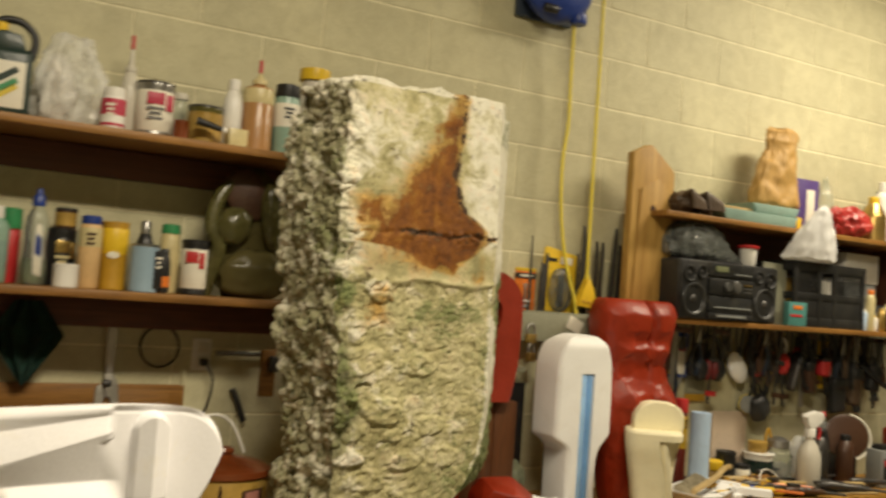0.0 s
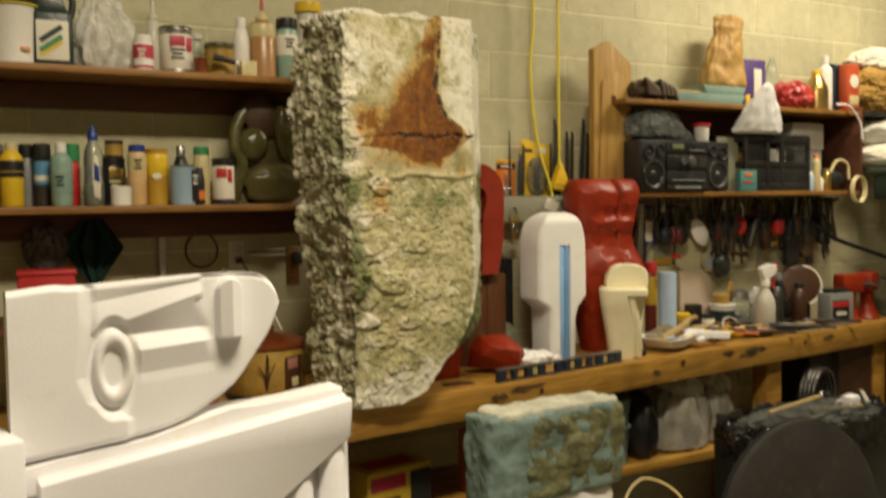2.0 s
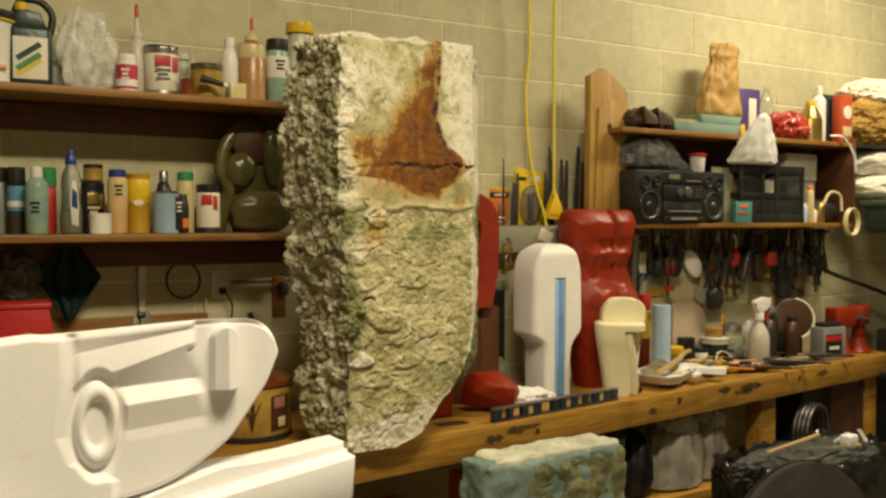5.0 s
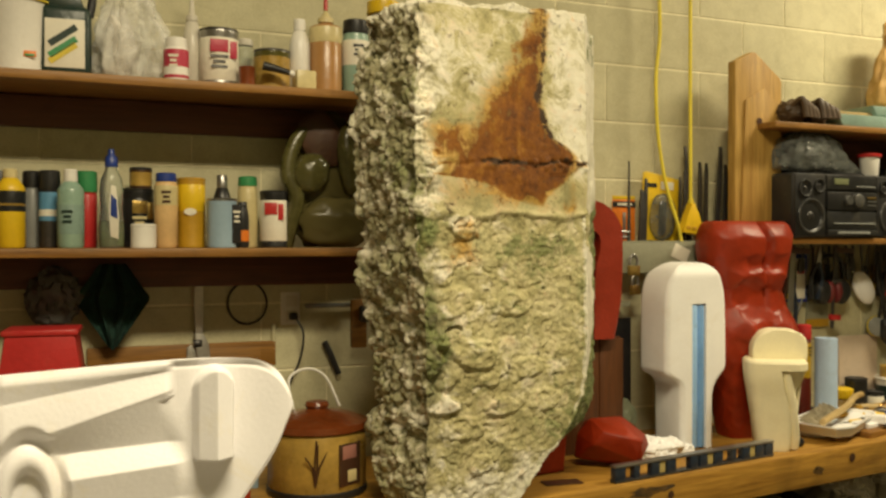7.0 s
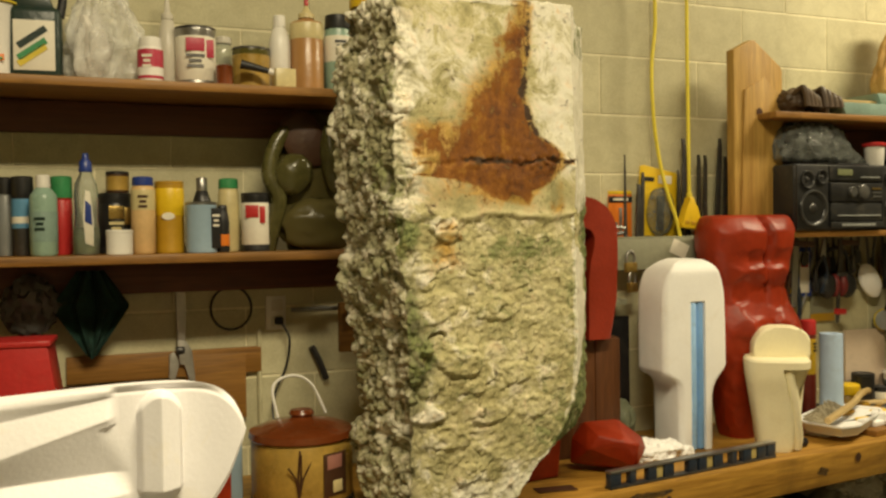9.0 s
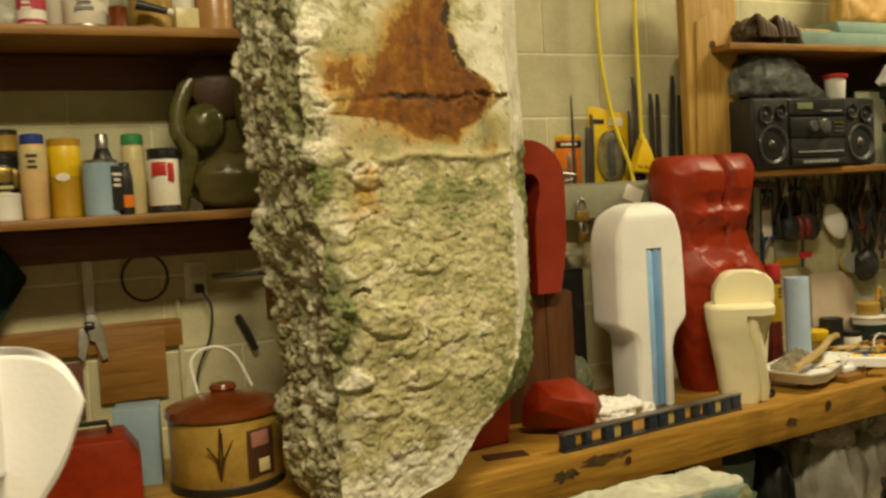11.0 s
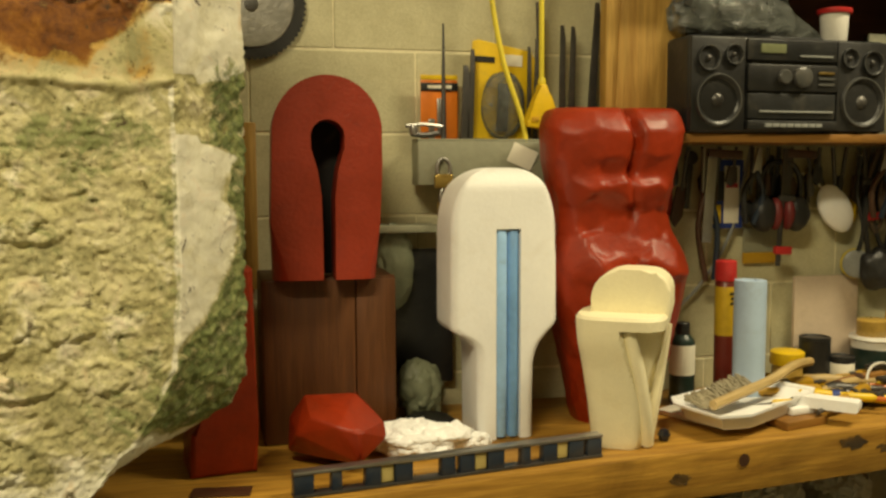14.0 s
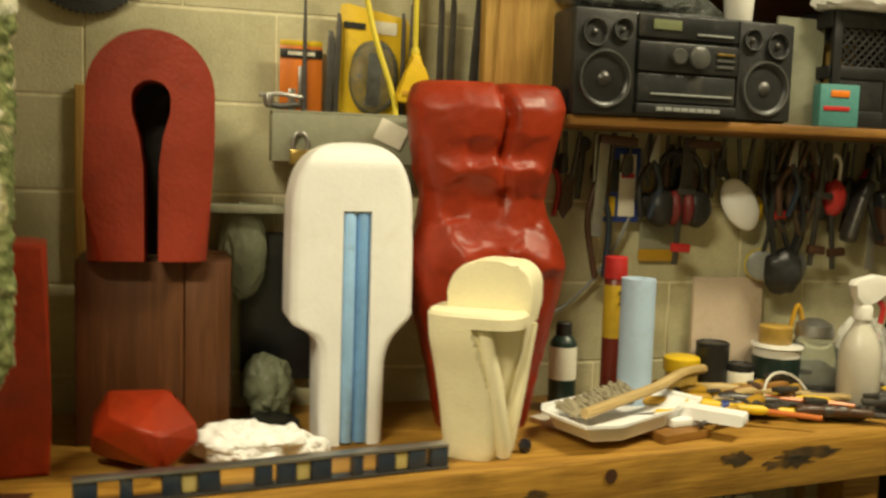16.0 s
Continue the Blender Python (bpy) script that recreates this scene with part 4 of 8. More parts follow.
# torn white fluff
solid("fluff", crumple(lump(0.115, 0.066, 0.034, (0, 0, 0.028), 0.20, 1.8, 6, 4, floor_at=-0.027), 0.012, 20, 3), PLASTER, (2.715, -0.375, BENCH), "crumpled white tissue lying between the sculptures", "tissue")
solid("fluff", crumple(lump(0.045, 0.03, 0.018, (0, 0, 0.014), 0.2, 2.0, 5, 6, floor_at=-0.013), 0.012, 40, 5), PLASTER, (2.83, -0.375, BENCH), "crumpled white tissue scrap on the bench", "tissue")
MOSSRUBBER = plain("grey_green_rubber", (0.24, 0.26, 0.17), 0.5, var=0.3)
solid("rubber_wad", crumple(lump(0.055, 0.05, 0.075, (0, 0, 0.07), 0.14, 1.8, 5, 9, floor_at=-0.068), 0.014, 16, 2), MOSSRUBBER, (2.775, -0.12, BENCH), "grey green crumpled rubber mould scrap", "scrap")
solid("rubber_ring", lathe([(0.045, 0), (0.058, 0.004), (0.06, 0.02), (0.05, 0.028), (0.03, 0.028)], 22), BLACK, (2.775, -0.215, BENCH), "round black rubber cap", "cap")

# ---- foreground foam ----
def hull_face():
    """Front of the hull as a relief grid inside its outline."""
    top_edge = [(0.773, 1.430), (0.851, 1.438), (0.902, 1.436), (1.125, 1.446), (1.22, 1.446), (1.255, 1.440), (1.278, 1.425), (1.292, 1.402), (1.299, 1.380)]
    low_edge = [(0.773, 1.104), (0.804, 1.107), (0.914, 1.118), (1.024, 1.130), (1.101, 1.150), (1.182, 1.197), (1.216, 1.227), (1.268, 1.300), (1.290, 1.350), (1.299, 1.376)]
    top_edge, low_edge = ([(p.x, p.z) for p in curve([(x, 0, z) for x, z in line], 6)] for line in (top_edge, low_edge))
    bound = [(1.14, 1.06), (1.17, 0.972), (1.208, 0.912), (1.255, 0.893), (1.358, 0.904), (1.436, 0.901)]
    nu, nv = 360, 200
    verts, faces = [], []

    def relief(x, z):
        """Depth behind the flat front: a dished hollow with folded ramps, a ring and a peg."""
        bx = lerp_table(z, bound)
        dish = 0.013 * step(bx - 0.008, bx + 0.022, x) * (0.75 + 0.25 * step(1.14, 1.20, z)) * step(0.0, 0.06, 1.299 - x)
        d = dish
        # upper fold: down-facing band, lit ramp, undercut
        zt, z0 = 1.436 + 0.04 * (x - 0.93), 1.396 + 0.16 * (x - 0.93)
        z1, z2 = 1.364 + 0.30 * (x - 0.987), 1.331 + 0.04 * (x - 0.987)
        z3, z4 = 1.300 + 0.07 * (x - 1.0), 1.252 + 0.08 * (x - 1.0)
        fold = lerp_table(z, [(z4 - 0.02, 0.012), (z4, 0.014), (z3 - 0.004, 0.004), (z3, 0.003), (z2, 0.021), (z1 - 0.005, 0.004), (z1, 0.002), (z0, 0.010), (z0 + 0.004, 0.011), (zt - 0.003, 0.004), (zt, 0.0)])
        wide = step(0.915, 0.935, x) * step(1.142, 1.126, x) if z > z1 - 0.01 else step(0.978, 1.0, x) * step(1.160, 1.128, x - 0.25 * (1.33 - z))
        d = d + (fold - d) * wide
        # ring in its moat
        r = math.hypot((x - 0.960) / 0.038, (z - 1.270) / 0.076)
        d = d + (0.019 - d) * step(1.40, 1.08, r) * step(0.96, 1.04, r)
        d = d + (0.005 + 0.008 * (abs(r - 0.78) / 0.22) ** 2 - d) * step(1.06, 0.96, r)
        d = d + (0.018 - d) * step(0.62, 0.46, r)
        # peg with a ridge, cut square at its lower end
        px, pz = abs(x - 1.190), z - 1.375
        high = 0.066 if pz < 0 else 0.064 * math.sqrt(max(0.0, 1 - (px / 0.034) ** 2))
        peg = step(0.0, 0.006, 0.028 - px) * step(0.0, 0.006, high - abs(pz))
        d = d + (-0.004 - 0.020 * max(0.0, 1 - px / 0.030) - d) * peg
        return d

    for i in range(nu + 1):
        s = i / nu
        x = 0.773 + 0.526 * (1 - (1 - s) ** 1.35)
        zt, zl = lerp_table(x, top_edge), lerp_table(x, low_edge)
        for j in range(nv + 1):
            z = zl + (zt - zl) * j / nv
            edge = min(z - zl, zt - z, 1.303 - x)
            rim = 0.010 * (1 - step(0, 0.016, edge)) ** 2
            verts.append((x, -1.5 + relief(x, z) * step(0.0, 0.010, zt - z) + rim, z))
    m = nv + 1
    faces = [(i * m + j, (i + 1) * m + j, (i + 1) * m + j + 1, i * m + j + 1) for i in range(nu) for j in range(nv)]
    # walls to the back
    loop = [i * m for i in range(nu + 1)] + [nu * m + j for j in range(1, m)] + [i * m + nv for i in range(nu - 1, -1, -1)] + [j for j in range(nv - 1, 0, -1)]
    base = len(verts)
    for k in loop:
        x, y, z = verts[k]
        verts.append((x - 0.01 * step(1.07, 1.30, x), -1.43, z - 0.006))
    n = len(loop)
    faces += [(loop[k], loop[(k + 1) % n], base + (k + 1) % n, base + k) for k in range(n)]
    faces.append(tuple(base + k for k in range(n))[::-1])
    bm = bmesh.new()
    vs = [bm.verts.new(v) for v in verts]
    for f in faces:
        bm.faces.new([vs[k] for k in f])
    return bm


solid("hull_carving", hull_face(), STAINED, (0, 0, 0), "white foam hull-shaped carving with recessed ring and bars", "sculpture", angle=50)

plinth = thing("foam_stand", (-0.012, -1.5, 0), "tall white foam stand with fluted side and sloping top", "stand")
body = bmesh.new()
fr = [body.verts.new(p) for p in ((0.825, 0, 0), (1.47, 0, 0), (1.46, 0, 1.189), (1.14, 0, 1.143), (0.825, 0, 1.098))]
bk = [body.verts.new(p) for p in ((0.825, 0.1, 0), (1.47, 0.1, 0), (1.46, 0.1, 1.189), (1.14, 0.1, 1.143), (0.825, 0.1, 1.098))]
body.faces.new(fr), body.faces.new(bk[::-1])
for i in range(5):
    body.faces.new((fr[i], bk[i], bk[(i + 1) % 5], fr[(i + 1) % 5]))
bmesh.ops.bevel(body, geom=body.edges[:], offset=0.006, segments=2, affect="EDGES", profile=0.5)
plinth.scale = (1, 1, 0.981)
part("core", body, FOAM, plinth)
part("saddle", prism([(0.802, 1.06), (1.452, 1.06), (1.452, 1.203), (1.412, 1.198), (1.332, 1.188), (1.262, 1.184), (1.202, 1.185), (1.162, 1.181), (1.112, 1.164), (1.036, 1.144), (0.926, 1.134), (0.802, 1.120)], 0.004, 0.086, 0.006, seg=3), STAINED, plinth, "raised bed on which the hull rests")
part("front_slab", prism([(0.828, 0.0), (0.95, 0.0), (1.00, 0.80), (1.10, 0.865), (1.27, 0.972), (1.452, 1.10), (1.456, 1.183), (0.828, 1.093)], -0.042, 0.004, 0.006), FOAM, plinth, "smooth sloping front slab")
for i, x in enumerate((1.04, 1.115, 1.19, 1.265, 1.34, 1.415)):
    part("flute", lathe([(0.031, 0.0), (0.031, 0.88 + 0.045 * i), (0.02, 0.90 + 0.045 * i)], 16, (x, -0.006, 0.0)), FOAM, plinth)

solid("foam_offcut", box(0.16, 0.14, 1.17, (0, 0, 0), 0.01), FOAM, (0.70, -1.52, 0), "plain white foam block standing beside the stand", "foam block", rz=12)


# ---- bottles and cans ----
def bottle(name, at, r, h, body, cap, label_text, category="bottle", neck=0.42, shoulder=0.70, cap_h=0.10, cap_r=None, label=None, band=(0.15, 0.55), tip=None, squash=1.0, second=None, marks=None):
    t = thing(name, at, label_text, category, rz=random.Random(h * 991 + r).uniform(-25, 25))
    hb = h * (1 - cap_h)
    part("body", lathe([(r * 0.88, 0), (r, 0.006), (r, shoulder * hb), (r * 0.93, shoulder * hb + 0.25 * (1 - shoulder) * hb), (r * (neck + 0.12), hb * 0.955), (r * neck, hb * 0.97), (r * neck, hb)], 26, squash=squash), body, t)
    cr = cap_r or r * neck * 1.18
    if tip:
        part("cap", lathe([(cr, 0), (cr, 0.012), (cr * 0.55, 0.02), (0.005, h * cap_h * 0.8), (0.004, h * cap_h)], 18, (0, 0, hb - 0.004)), cap, t)
        part("tip", lathe([(0.0065, 0), (0.006, 0.035), (0.003, 0.042)], 12, (0, 0, h - 0.012)), tip, t, "pointed coloured tip cover")
    else:
        part("cap", lathe([(cr * 0.98, 0), (cr, 0.003), (cr * 0.96, h * cap_h), (cr * 0.80, h * cap_h + 0.003)], 20, (0, 0, hb - 0.006)), cap, t)
    if label:
        lo, hi = band
        lab = part("label", lathe([(r * 1.006, lo * hb), (r * 1.012, lo * hb + 0.001), (r * 1.012, hi * hb), (r * 1.006, hi * hb + 0.001)], 26, squash=squash), label, t, "printed paper label")
        if second:
            part("label_band", lathe([(r * 1.014, (lo + 0.08) * hb), (r * 1.02, (lo + 0.08) * hb), (r * 1.02, (lo + 0.4 * (hi - lo)) * hb), (r * 1.014, (lo + 0.4 * (hi - lo)) * hb)], 26, squash=squash), second, lab)
        if marks:
            bars(lab, 0, -r * 1.022 * squash, hi * hb - 0.02, (r * 0.8, r * 0.55, r * 0.7), 0.007, 0.006, marks)
    return t


def can(name, at, r, h, body, label_text, lid=None, label=None, second=None, category="can", bail=False, marks=None):
    t = thing(name, at, label_text, category, rz=random.Random(h * 517 + r).uniform(-20, 20))
    part("body", lathe([(r * 0.97, 0), (r, 0.003), (r * 0.985, 0.007), (r * 0.985, h - 0.008), (r, h - 0.004), (r * 0.99, h - 0.001)], 28), body, t)
    part("lid", lathe([(r * 0.94, 0), (r * 1.0, 0.001), (r * 1.0, 0.006), (r * 0.9, 0.008), (r * 0.85, 0.004), (r * 0.3, 0.004)], 28, (0, 0, h - 0.001)), lid or SILVER, t)
    if label:
        lab = part("label", lathe([(r * 0.99, h * 0.12), (r * 1.0, h * 0.125), (r * 1.0, h * 0.86), (r * 0.99, h * 0.865)], 28), label, t, "printed label")
        if second:
            part("label_patch", box(r * 0.9, 0.004, h * 0.22, (-r * 0.1, -r * 0.985, h * 0.60), 0.001), second, lab)
            part("label_patch", box(r * 0.5, 0.004, h * 0.30, (r * 0.55, -r * 0.86, h * 0.5), 0.001), second, lab)
        if marks:
            bars(lab, -0.1 * r, -r * 1.015, h * 0.5, (r * 0.9, r * 0.6, r * 0.8), 0.008, 0.006, marks)
    if bail:
        part("bail", tube(curve([(-r, 0, h * 0.9), (-r * 0.9, -0.01, h * 1.02), (0, -0.02, h * 1.04), (r * 0.9, -0.01, h * 1.02), (r, 0, h * 0.9)], 6), 0.002, 6), SILVER, t)
    return t


S1, S2 = 2.0305, 1.5905

# upper left shelf
pail = thing("pail", (0.915, -0.15, S1), "white plastic pail with a black lid and small coloured sticker", "pail")
part("tub", lathe([(0.066, 0), (0.07, 0.004), (0.076, 0.19), (0.079, 0.195)], 30), WHITEPL, pail)
part("lid", lathe([(0.081, 0), (0.083, 0.004), (0.083, 0.02), (0.074, 0.026), (0.03, 0.034)], 30, (0, 0, 0.193)), BLACK, pail)
part("rim", lathe([(0.0825, 0), (0.084, 0.002), (0.0825, 0.006)], 30, (0, 0, 0.185)), TAPEYEL, pail)
part("sticker", box(0.03, 0.003, 0.016, (0.03, -0.068, 0.04), 0.001), ORANGE, pail)
part("sticker", box(0.022, 0.0035, 0.006, (0.03, -0.0695, 0.042), 0.001), GREENPL, pail)

jug = thing("oil_jug", (1.03, -0.16, S1), "dark green plastic oil jug with white and green label", "jug", rz=-4)
jb = box(0.125, 0.085, 0.185, (0, 0, 0), 0.02, seg=4)
prism([(-0.055, 0.175), (0.05, 0.175), (0.03, 0.225), (-0.02, 0.235), (-0.05, 0.215)], -0.03, 0.03, 0.01, jb)
part("body", jb, DKGREEN, jug)
part("handle", tube(curve([(0.058, 0, 0.165), (0.064, 0, 0.225), (0.03, 0, 0.262), (-0.02, 0, 0.262), (-0.04, 0, 0.225)], 6), 0.011, 10), BLACK, jug)
part("cap", lathe([(0.017, 0), (0.018, 0.004), (0.018, 0.022), (0.012, 0.025)], 18, (-0.022, -0.012, 0.228)), YELLOW, jug, "yellow screw cap")
lab = part("label", box(0.096, 0.003, 0.125, (0, -0.0425, 0.022), 0.001), PAPER, jug, "white label with green diagonal stripes")
for dz, mt in ((0.0, DKGREEN), (-0.03, GREENPL), (-0.045, TAPEYEL)):
    part("stripe", box(0.11, 0.003, 0.016, (0, 0, 0), 0.0, m=Matrix.Translation((0.0, -0.0445, 0.098 + dz)) @ pose(0, 0, 0, 0, -36, 0) @ Matrix.Scale(0.72, 4, (1, 0, 0))), mt, lab)

clear_bag = thing("plastic_bag", (1.195, -0.14, S1), "clear crinkled plastic bag with white contents", "bag")
part("filling", lump(0.045, 0.05, 0.10, (-0.035, -0.01, 0.095), 0.2, 2.0, 4, 12, floor_at=-0.095), BAGWHITE, clear_bag)
part("film", crumple(sack([(0.07, 0), (0.092, 0.03), (0.088, 0.12), (0.07, 0.20), (0.04, 0.255)], 0.7, 7, 0.12, 15, seg=140), 0.028, 9, 2), FILMCLEAR, clear_bag, "clear crinkled film")

bottle("glue_bottle", (1.302, -0.215, S1), 0.032, 0.122, WHITEPL, WHITEPL, "white plastic bottle with a red and white label", neck=0.75, shoulder=0.86, cap_h=0.2, label=LABELRED, band=(0.1, 0.86), second=WHITEPL, marks=PAPER)
bottle("squeeze_bottle", (1.356, -0.12, S1), 0.027, 0.27, MILKY, MILKY, "milky squeeze bottle with a long red tip", neck=0.5, shoulder=0.6, cap_h=0.28, tip=REDPL)
can("paint_can", (1.425, -0.15, S1), 0.054, 0.158, SILVER, "metal paint can with red and white label", label=PAPER, second=LABELRED, lid=STEEL, marks=STEEL)
bottle("jar", (1.507, -0.10, S1), 0.022, 0.16, CLEAR, MILKY, "tall narrow clear jar", "jar", neck=0.9, shoulder=0.9)
can("small_tin", (1.492, -0.205, S1), 0.023, 0.052, MAROON, "small dark red tin", lid=MAROON)
can("olive_jar", (1.576, -0.14, S1), 0.052, 0.115, OLIVE, "olive glass jar with dark lid", lid=STEEL, label=OCHRE, category="jar")
br = thing("paint_brush", (1.585, -0.23, S1 + 0.045), "black handled paint brush resting across jars", "brush", rz=-6, tilt=(0, 8))
part("handle", tube([(-0.055, 0, 0.01), (-0.02, 0, 0.008), (0.02, 0, 0.004)], 0.013, 10, taper=0.6), BLACK, br)
part("ferrule", tube([(0.02, 0, 0.004), (0.05, 0, 0.0)], 0.009, 10), WHITEPL, br)
part("bristles", tube([(0.05, 0, 0.0), (0.085, 0, -0.004)], 0.007, 8, taper=0.6), BRISTLE, br)
bottle("white_bottle", (1.657, -0.14, S1), 0.030, 0.222, WHITEPL, WHITEPL, "plain white plastic bottle", neck=0.5, shoulder=0.72, cap_h=0.14)
solid("carton", box(0.056, 0.05, 0.052, (0, 0, 0), 0.003), PALEYEL, (1.645, -0.235, S1), "small cream cardboard carton", "carton", rz=4)
bottle("amber_bottle", (1.735, -0.14, S1), 0.047, 0.265, AMBER, PALEYEL, "squeeze bottle half full of amber fluid with red tip", neck=0.42, shoulder=0.90, cap_h=0.17, tip=REDPL, label=PALEYEL, band=(0.70, 0.90))
bottle("lotion_bottle", (1.827, -0.14, S1), 0.041, 0.235, SEAFOAM, BLACK, "clear bottle with black cap and white label", neck=0.8, shoulder=0.86, cap_h=0.16, label=PAPER, band=(0.48, 0.85), marks=BLACK)
bottle("yellow_cap_bottle", (1.92, -0.12, S1), 0.045, 0.305, MILKY, YELLOW, "milky bottle with wide yellow cap", neck=0.8, shoulder=0.8, cap_h=0.12, cap_r=0.05)

# lower left shelf
bottle("spray_can", (0.78, -0.15, S2), 0.032, 0.20, GREYPL, ORANGE, "grey aerosol can with orange cap", "can", neck=0.8, shoulder=0.9, cap_h=0.22)
solid("carton", box(0.07, 0.06, 0.20, (0, 0, 0), 0.003), BLACK, (0.845, -0.09, S2), "tall black cardboard carton", "carton")
bottle("yellow_tin", (0.898, -0.16, S2), 0.036, 0.205, YELLOW, PALEYEL, "yellow solvent tin with black label", "tin", neck=0.42, shoulder=0.8, cap_h=0.1, label=BLACK, band=(0.5, 0.78), second=OCHRE)
bottle("spray_can", (0.948, -0.10, S2), 0.024, 0.205, GREYPL, BLACK, "slim grey aerosol can with black cap", "can", neck=0.85, shoulder=0.92, cap_h=0.2)
bottle("spray_can", (0.990, -0.14, S2), 0.026, 0.205, STEEL, BLACK, "aerosol can with blue label and black cap", "can", neck=0.9, shoulder=0.9, cap_h=0.24, label=plain("blue_label", (0.12, 0.32, 0.52), 0.4), band=(0.45, 0.92), second=PAPER)
bottle("green_bottle", (1.040, -0.20, S2), 0.033, 0.205, SEAFOAM, WHITEPL, "pale green liquid bottle with white cap", neck=0.45, shoulder=0.82, cap_h=0.14, label=AQUA, band=(0.2, 0.62), marks=DKGREEN)
bottle("spray_can", (1.082, -0.11, S2), 0.026, 0.208, REDPL, GREENPL, "red aerosol can with green cap", "can", neck=0.9, shoulder=0.9, cap_h=0.26)
soap = thing("soap_bottle", (1.140, -0.18, S2), "clear green dish soap bottle with a blue cap", "bottle", rz=-8)
part("body", lathe([(0.028, 0), (0.032, 0.006), (0.033, 0.05), (0.028, 0.10), (0.030, 0.15), (0.027, 0.18), (0.016, 0.205), (0.013, 0.215)], 28), CLEAR, soap)
part("fluid", lathe([(0.026, 0.004), (0.029, 0.01), (0.030, 0.045), (0.026, 0.07)], 24), plain("soap_green", (0.30, 0.36, 0.14), 0.2, trans=0.4), soap, "pale green soap in the bottom")
part("cap", lathe([(0.016, 0), (0.017, 0.004), (0.015, 0.026), (0.008, 0.034), (0.007, 0.048)], 20, (0, 0, 0.212)), DEEPBLUE, soap, "blue push cap")
lab = part("label", prism([(0.0, 0.03), (0.020, 0.022), (0.021, 0.085), (0.014, 0.16), (0.002, 0.165), (-0.004, 0.10)], -0.0335, -0.028, 0.001), PAPER, soap, "curved blue and white label")
part("label_patch", prism([(0.0, 0.085), (0.018, 0.075), (0.016, 0.125), (0.002, 0.14)], -0.0350, -0.0335, 0.0005), DEEPBLUE, lab)
can("brown_tin", (1.214, -0.09, S2), 0.042, 0.155, BLACK, "black tin with dull gold print", lid=BLACK, label=BLACK, second=BRASS, marks=PALEYEL)
can("brown_tin", (1.222, -0.09, S2 + 0.1635), 0.030, 0.05, BROWN, "small brown tin stacked on a black one", lid=BLACK, label=OCHRE)
can("white_jar", (1.217, -0.225, S2), 0.033, 0.056, WHITEPL, "small round white plastic jar", lid=WHITEPL, category="jar")
bottle("lotion_bottle", (1.280, -0.17, S2), 0.031, 0.205, SALMON, DEEPBLUE, "pale orange lotion bottle with blue cap", neck=0.75, shoulder=0.9, cap_h=0.1, label=PALEYEL, band=(0.62, 0.9), marks=BROWN)
mt_ = can("mustard_tin", (1.350, -0.14, S2), 0.038, 0.185, GOLD, "mustard yellow tin with a pale oval emblem", lid=GOLD)
lab = part("label", lathe([(0.0377, 0.10), (0.0382, 0.101), (0.0382, 0.172), (0.0377, 0.173)], 28), YELLOW, mt_)
part("emblem", lathe([(0.016, 0), (0.0165, 0.001), (0.004, 0.0015)], 20, m=Matrix.Translation((-0.002, -0.0383, 0.098)) @ facing(90) @ Matrix.Diagonal((1, 0.6, 1, 1))), PAPER, lab, "pale oval emblem")
bt = can("blue_tin", (1.426, -0.19, S2), 0.041, 0.128, STEELBLUE, "pale blue tin with a dark side label and metal rim", lid=SILVER)
lab = part("label", prism([(0.008, 0.012), (0.036, 0.012), (0.036, 0.118), (0.008, 0.118)], -0.0405, -0.034, 0.001), BLACK, bt, "dark label with pale lettering bars")
bars(lab, 0.022, -0.0410, 0.095, (0.022, 0.014, 0.018), 0.006, 0.007, PAPER)
bottle("dark_bottle", (1.440, -0.11, S2), 0.026, 0.208, BLACK, SILVER, "black bottle with grey nozzle", neck=0.5, shoulder=0.75, cap_h=0.16, label=PAPER, band=(0.62, 0.72))
bottle("dark_bottle", (1.482, -0.19, S2), 0.018, 0.13, BLACK, BLACK, "small black bottle with orange print", neck=0.6, label=ORANGE, band=(0.15, 0.4))
bottle("green_cap_bottle", (1.512, -0.11, S2), 0.029, 0.206, PALEYEL, GREENPL, "cream bottle with dark green cap", neck=0.8, shoulder=0.88, cap_h=0.12)
can("black_jar", (1.580, -0.14, S2), 0.039, 0.155, BLACK, "black jar with red and white label", lid=BLACK, label=PAPER, second=REDPL, category="jar")

# leaf-like rubber mould on the lower shelf
mould = thing("rubber_mould", (1.735, -0.13, S2), "olive translucent rubber mould with curled lobes and a brown lump put in for the dark void between the lobes", "mould", rz=-8)
MOLDPALE = plain("olive_resin_edge", (0.12, 0.11, 0.035), 0.22, var=0.4, big=12, trans=0.25, dirt=(0.08, 0.075, 0.02), dirty=0.6)
part("shell", lump(0.125, 0.05, 0.205, (0.015, 0.035, 0.19), 0.16, 1.6, 5, 21, floor_at=-0.189), MOLDSKIN, mould)
part("ribbon", tube(curve([(-0.118, -0.02, 0.004), (-0.100, -0.03, 0.08), (-0.086, -0.035, 0.15), (-0.112, -0.03, 0.215), (-0.088, -0.02, 0.305), (-0.03, 0.0, 0.372)], 7), 0.022, 12), MOLDPALE, mould, "pale curled rim")
part("lobe", lump(0.050, 0.035, 0.062, (0, 0, 0), 0.10, 1.4, 4, 23, m=Matrix.Translation((-0.045, -0.035, 0.215)) @ pose(0, 0, 0, 0, 28, 0)), MOLDPALE, mould, "rounded pale lobe")
